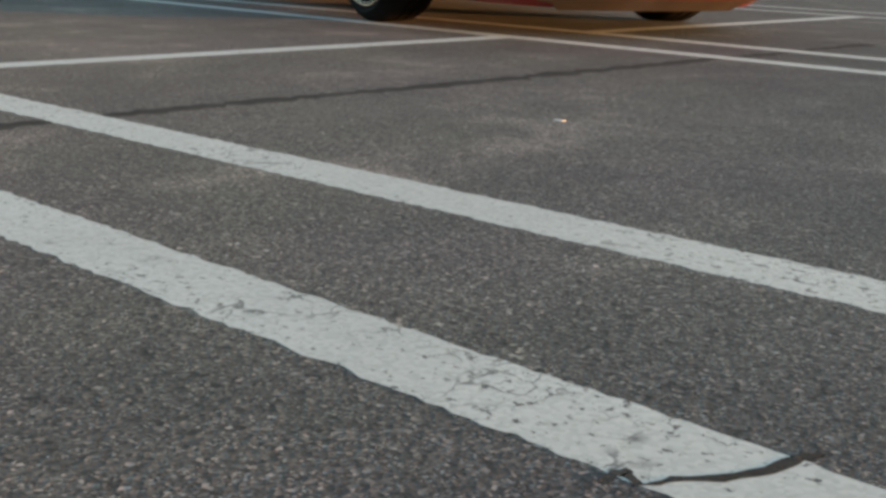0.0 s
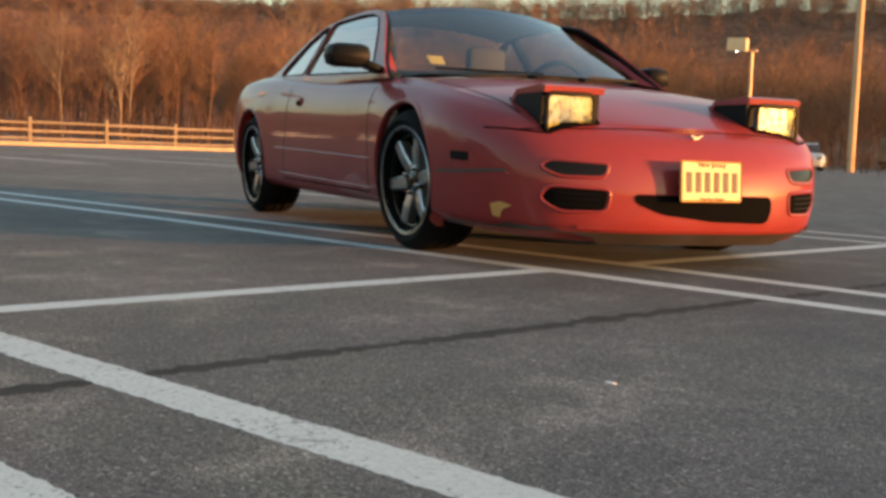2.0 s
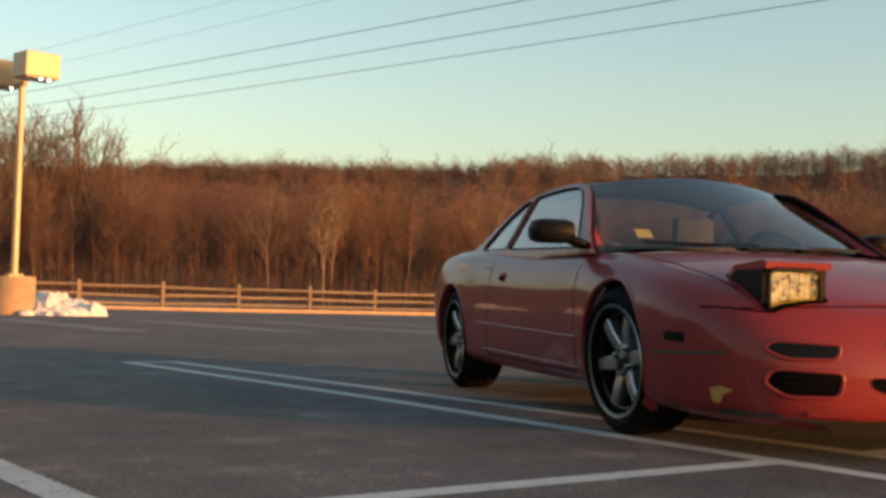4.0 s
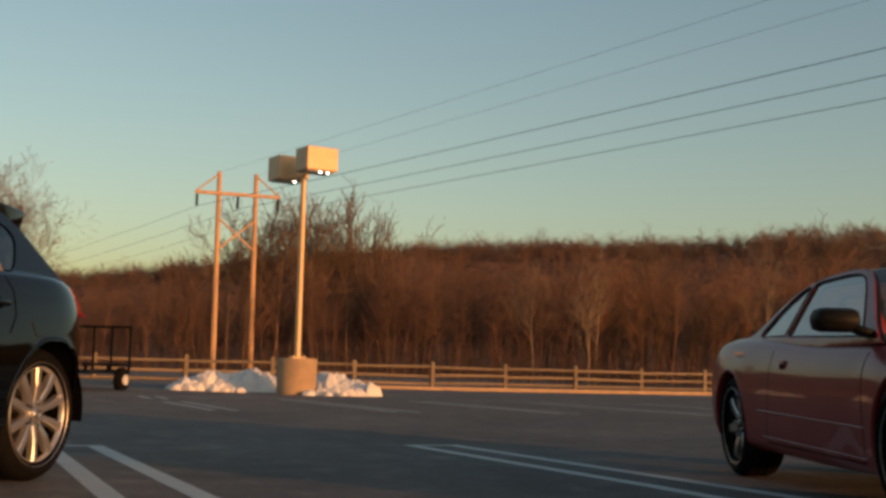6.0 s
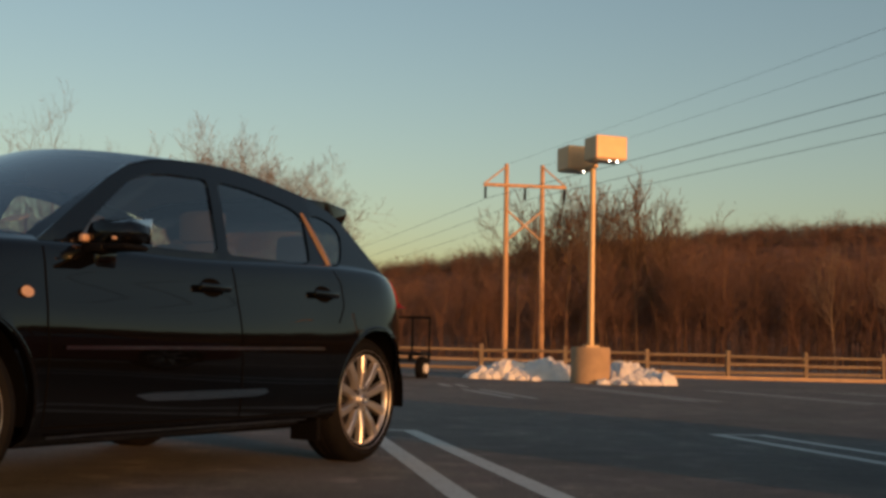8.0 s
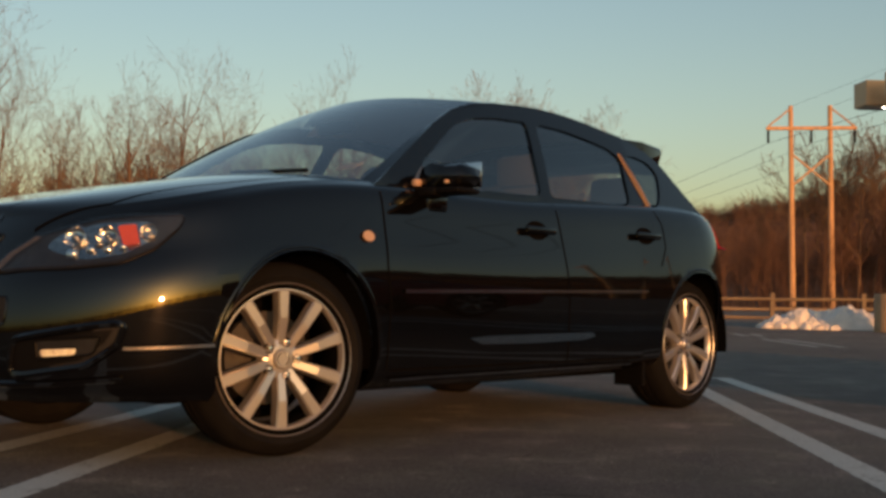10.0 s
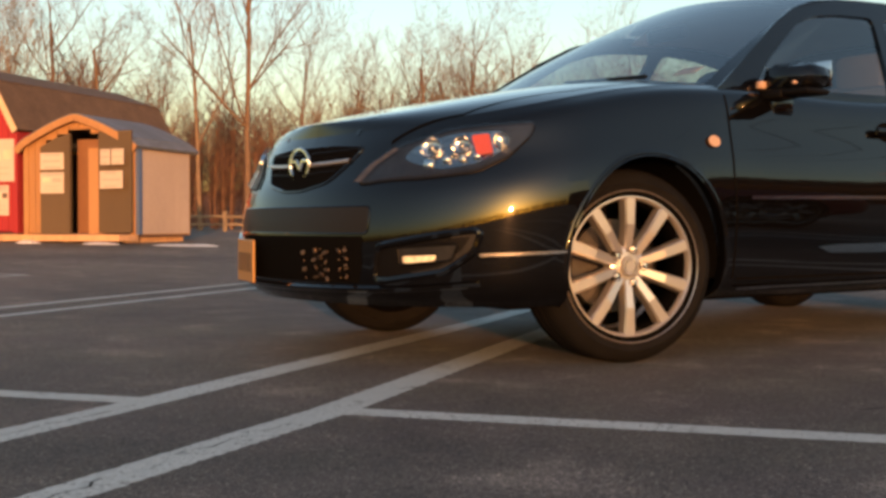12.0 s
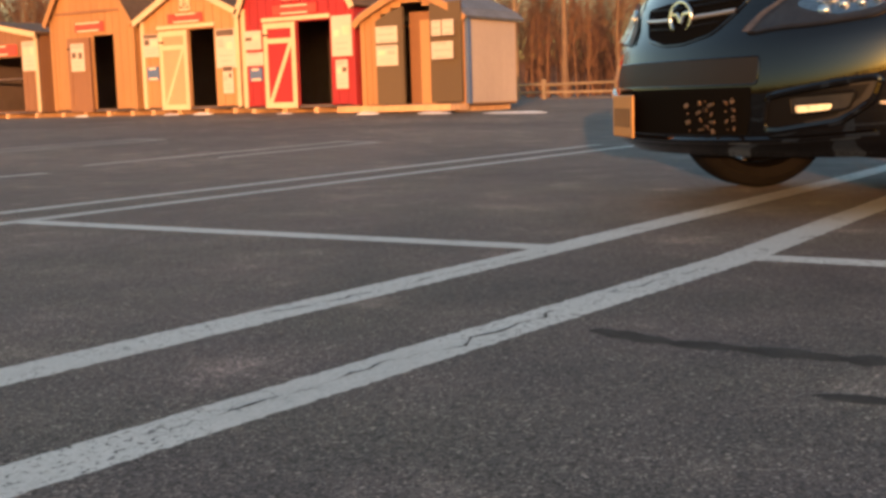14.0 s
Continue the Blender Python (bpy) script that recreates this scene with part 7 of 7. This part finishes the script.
    part("badge", bm, SATIN, car, "small chrome nose badge")
    p = sk.at(0.0, 0.335, "x", 1, 0.03)
    pl = part("number_plate", box((0.008, 0.305, 0.152), (0, 0, 0), 0.008), PLATE, car, "yellow number plate with dark bars", smooth=False)
    pl.matrix_basis = Matrix.Translation((p.x, -0.012, 0.345)) @ pose(0, 0, 0, 0, -4, 8)
    for k in range(6):
        y = -0.115 + 0.046 * k
        part("mark", box((0.002, 0.027, 0.076), (0.0055, y, -0.003), 0.0), PLATE_INK, pl, smooth=False)
    lettering("New Jersey", 0.030, PLATE_INK, pl, Matrix.Translation((0.0052, 0, 0.061)) @ pose(0, 0, 0, 90, 0, 90), "state_name")
    lettering("Garden State", 0.023, PLATE_INK, pl, Matrix.Translation((0.0052, 0, -0.064)) @ pose(0, 0, 0, 90, 0, 90), "state_motto")

    part("cowl", ruled(lambda s: (-0.06 - 0.30 * s * s, 0.72 * s, 0.770 - 0.02 * s * s), lambda s: (-0.26 - 0.26 * s * s, 0.680 * s, 0.786 - 0.012 * s * s), 16, 0, 3), BLACK_PLASTIC, car)
    for y0, y1 in ((0.5, 0.0), (-0.05, -0.55)):
        part("wiper", rod(0.007, 0.005, (-0.25 - 0.26 * y0 * y0, y0, 0.786), (-0.27 - 0.26 * y1 * y1, y1, 0.792), 6), BLACK_PLASTIC, car)
    part("dashboard", box((0.40, 1.25, 0.18), (-0.55, 0, 0.68), 0.05), BLACK_PLASTIC, car)
    part("steering_wheel", spun([(0.165, -0.012), (0.185, 0), (0.165, 0.012), (0.15, 0), (0.165, -0.012)], 28, m=Matrix.Translation((-0.85, 0.34, 0.74)) @ pose(0, 0, 0, 0, 0, 90) @ pose(0, 0, 0, 25)), BLACK_PLASTIC, car)
    for y in (0.34, -0.34):
        seat(car, -1.30, y, 0.30, 0.52, "front_seat")
    part("rear_bench", box((0.4, 1.1, 0.30), (-2.05, 0, 0.50), 0.06), SEAT, car)
    part("cabin_floor", box((2.2, 1.3, 0.04), (-1.4, 0, 0.25)), SEAT, car, smooth=False)
    part("window_sticker", box((0.003, 0.075, 0.065), (-0.555, -0.46, 0.842), m=pose(0, 0, 0, 0, -52)), STICKER, car, "yellow sticker inside the windshield", smooth=False)
    for sg in (1, -1):
        six_spoke(car, (0.0, 0.715 * sg, 0.297), sg, 4.0, -3.5, 0.225)
        six_spoke(car, (-2.475, 0.705 * sg, 0.297), sg, 0, -2.5, 0.225)
    return car


coupe()

# ---- far side of the lot ----
def far_sedan(at, yaw):
    car = thing("sedan_car", "silver four-door sedan parked far across the lot", "car", pose(*at, 0, 0, yaw))
    AX, AZ = (0.0, -2.7), 0.31
    levels = [(0.80, -3.6, 0.80, 2.3, 2.5, 0.22, 0.22, 0.22, 0.22, 0.30), (0.88, -3.68, 0.86, 2.3, 2.5, 0.40, 0.42, 0.42, 0.44, 0.48), (0.86, -3.66, 0.87, 2.3, 2.5, 0.56, 0.62, 0.64, 0.66, 0.68), (0.76, -3.6, 0.80, 2.3, 2.5, 0.68, 0.84, 0.90, 0.94, 0.92)]
    grid, v = car_grid(levels, (0.0, -1.3, -2.7), 0.2, -2.8, AX, 0.01)
    shell_panels(car, grid, v, AX, AZ, (0.35, 0.35), lambda x, lv, y: "front_bumper" if x > 0.4 and lv < 2 else "rear_bumper" if x < -3.1 and lv < 2 else "body_side", SILVER_PAINT, {})
    cap(car, "hood", grid, 0.9, -0.5, lambda x: 0.04, SILVER_PAINT)
    cap(car, "trunk_lid", grid, -3.0, -3.7, lambda x: 0.03, SILVER_PAINT)
    part("windshield", ruled(lambda s: (-0.45, 0.74 * s, 0.90), lambda s: (-1.2, 0.58 * s, 1.36), 10, 0.02, 6), CAR_GLASS, car)
    part("rear_window", ruled(lambda s: (-2.4, 0.58 * s, 1.34), lambda s: (-3.05, 0.70 * s, 0.95), 10, 0.02, 6), CAR_GLASS, car)
    part("roof", ruled(lambda s: (-1.2, 0.58 * s, 1.36), lambda s: (-2.4, 0.58 * s, 1.34), 10, 0.06, 8), SILVER_PAINT, car)
    for sg in (1, -1):
        part("side_window", slab([(-0.5, 0.90), (-1.2, 1.34), (-2.4, 1.32), (-3.0, 0.95)], 0.02, "y", m=Matrix.Translation((0, 0.70 * sg, 0.13)) @ pose(0, 0, 0, 14 * sg) @ Matrix.Translation((0, 0, -0.13))), TINT_GLASS, car, smooth=False)
        part("headlamp", box((0.10, 0.26, 0.12), (0.70, 0.58 * sg, 0.64), 0.03), HEAD_REFLECTOR, car)
        for xa in AX:
            w = wheel_base(car, "wheel", (xa, 0.72 * sg, 0.31), sg, 0, 0, 0.31, 0.21, 0.2, "")
            part("rim", spun([(0.0, 0.07), (0.20, 0.08), (0.21, 0.09)], 24), SILVER_RIM, w)
    return car


far_sedan((-31.0, 56.5, 0), -60)
t = thing("box_trailer", "pale box trailer parked far behind the lot", "trailer", pose(-52, 118, 0, 0, 0, 20))
part("box", box((6.0, 2.3, 2.4), (0, 0, 1.9), 0.05), CREAM, t, smooth=False)
part("chassis", box((6.4, 1.2, 0.2), (0, 0, 0.6)), BLACK_PLASTIC, t, smooth=False)
for x in (-1.0, 0.2):
    part("wheel", spun([(0.0, -0.9), (0.4, -0.9), (0.45, -0.8), (0.45, 0.8), (0.4, 0.9), (0.0, 0.9)], 20), RUBBER, t).location = (x, 0, 0.45)
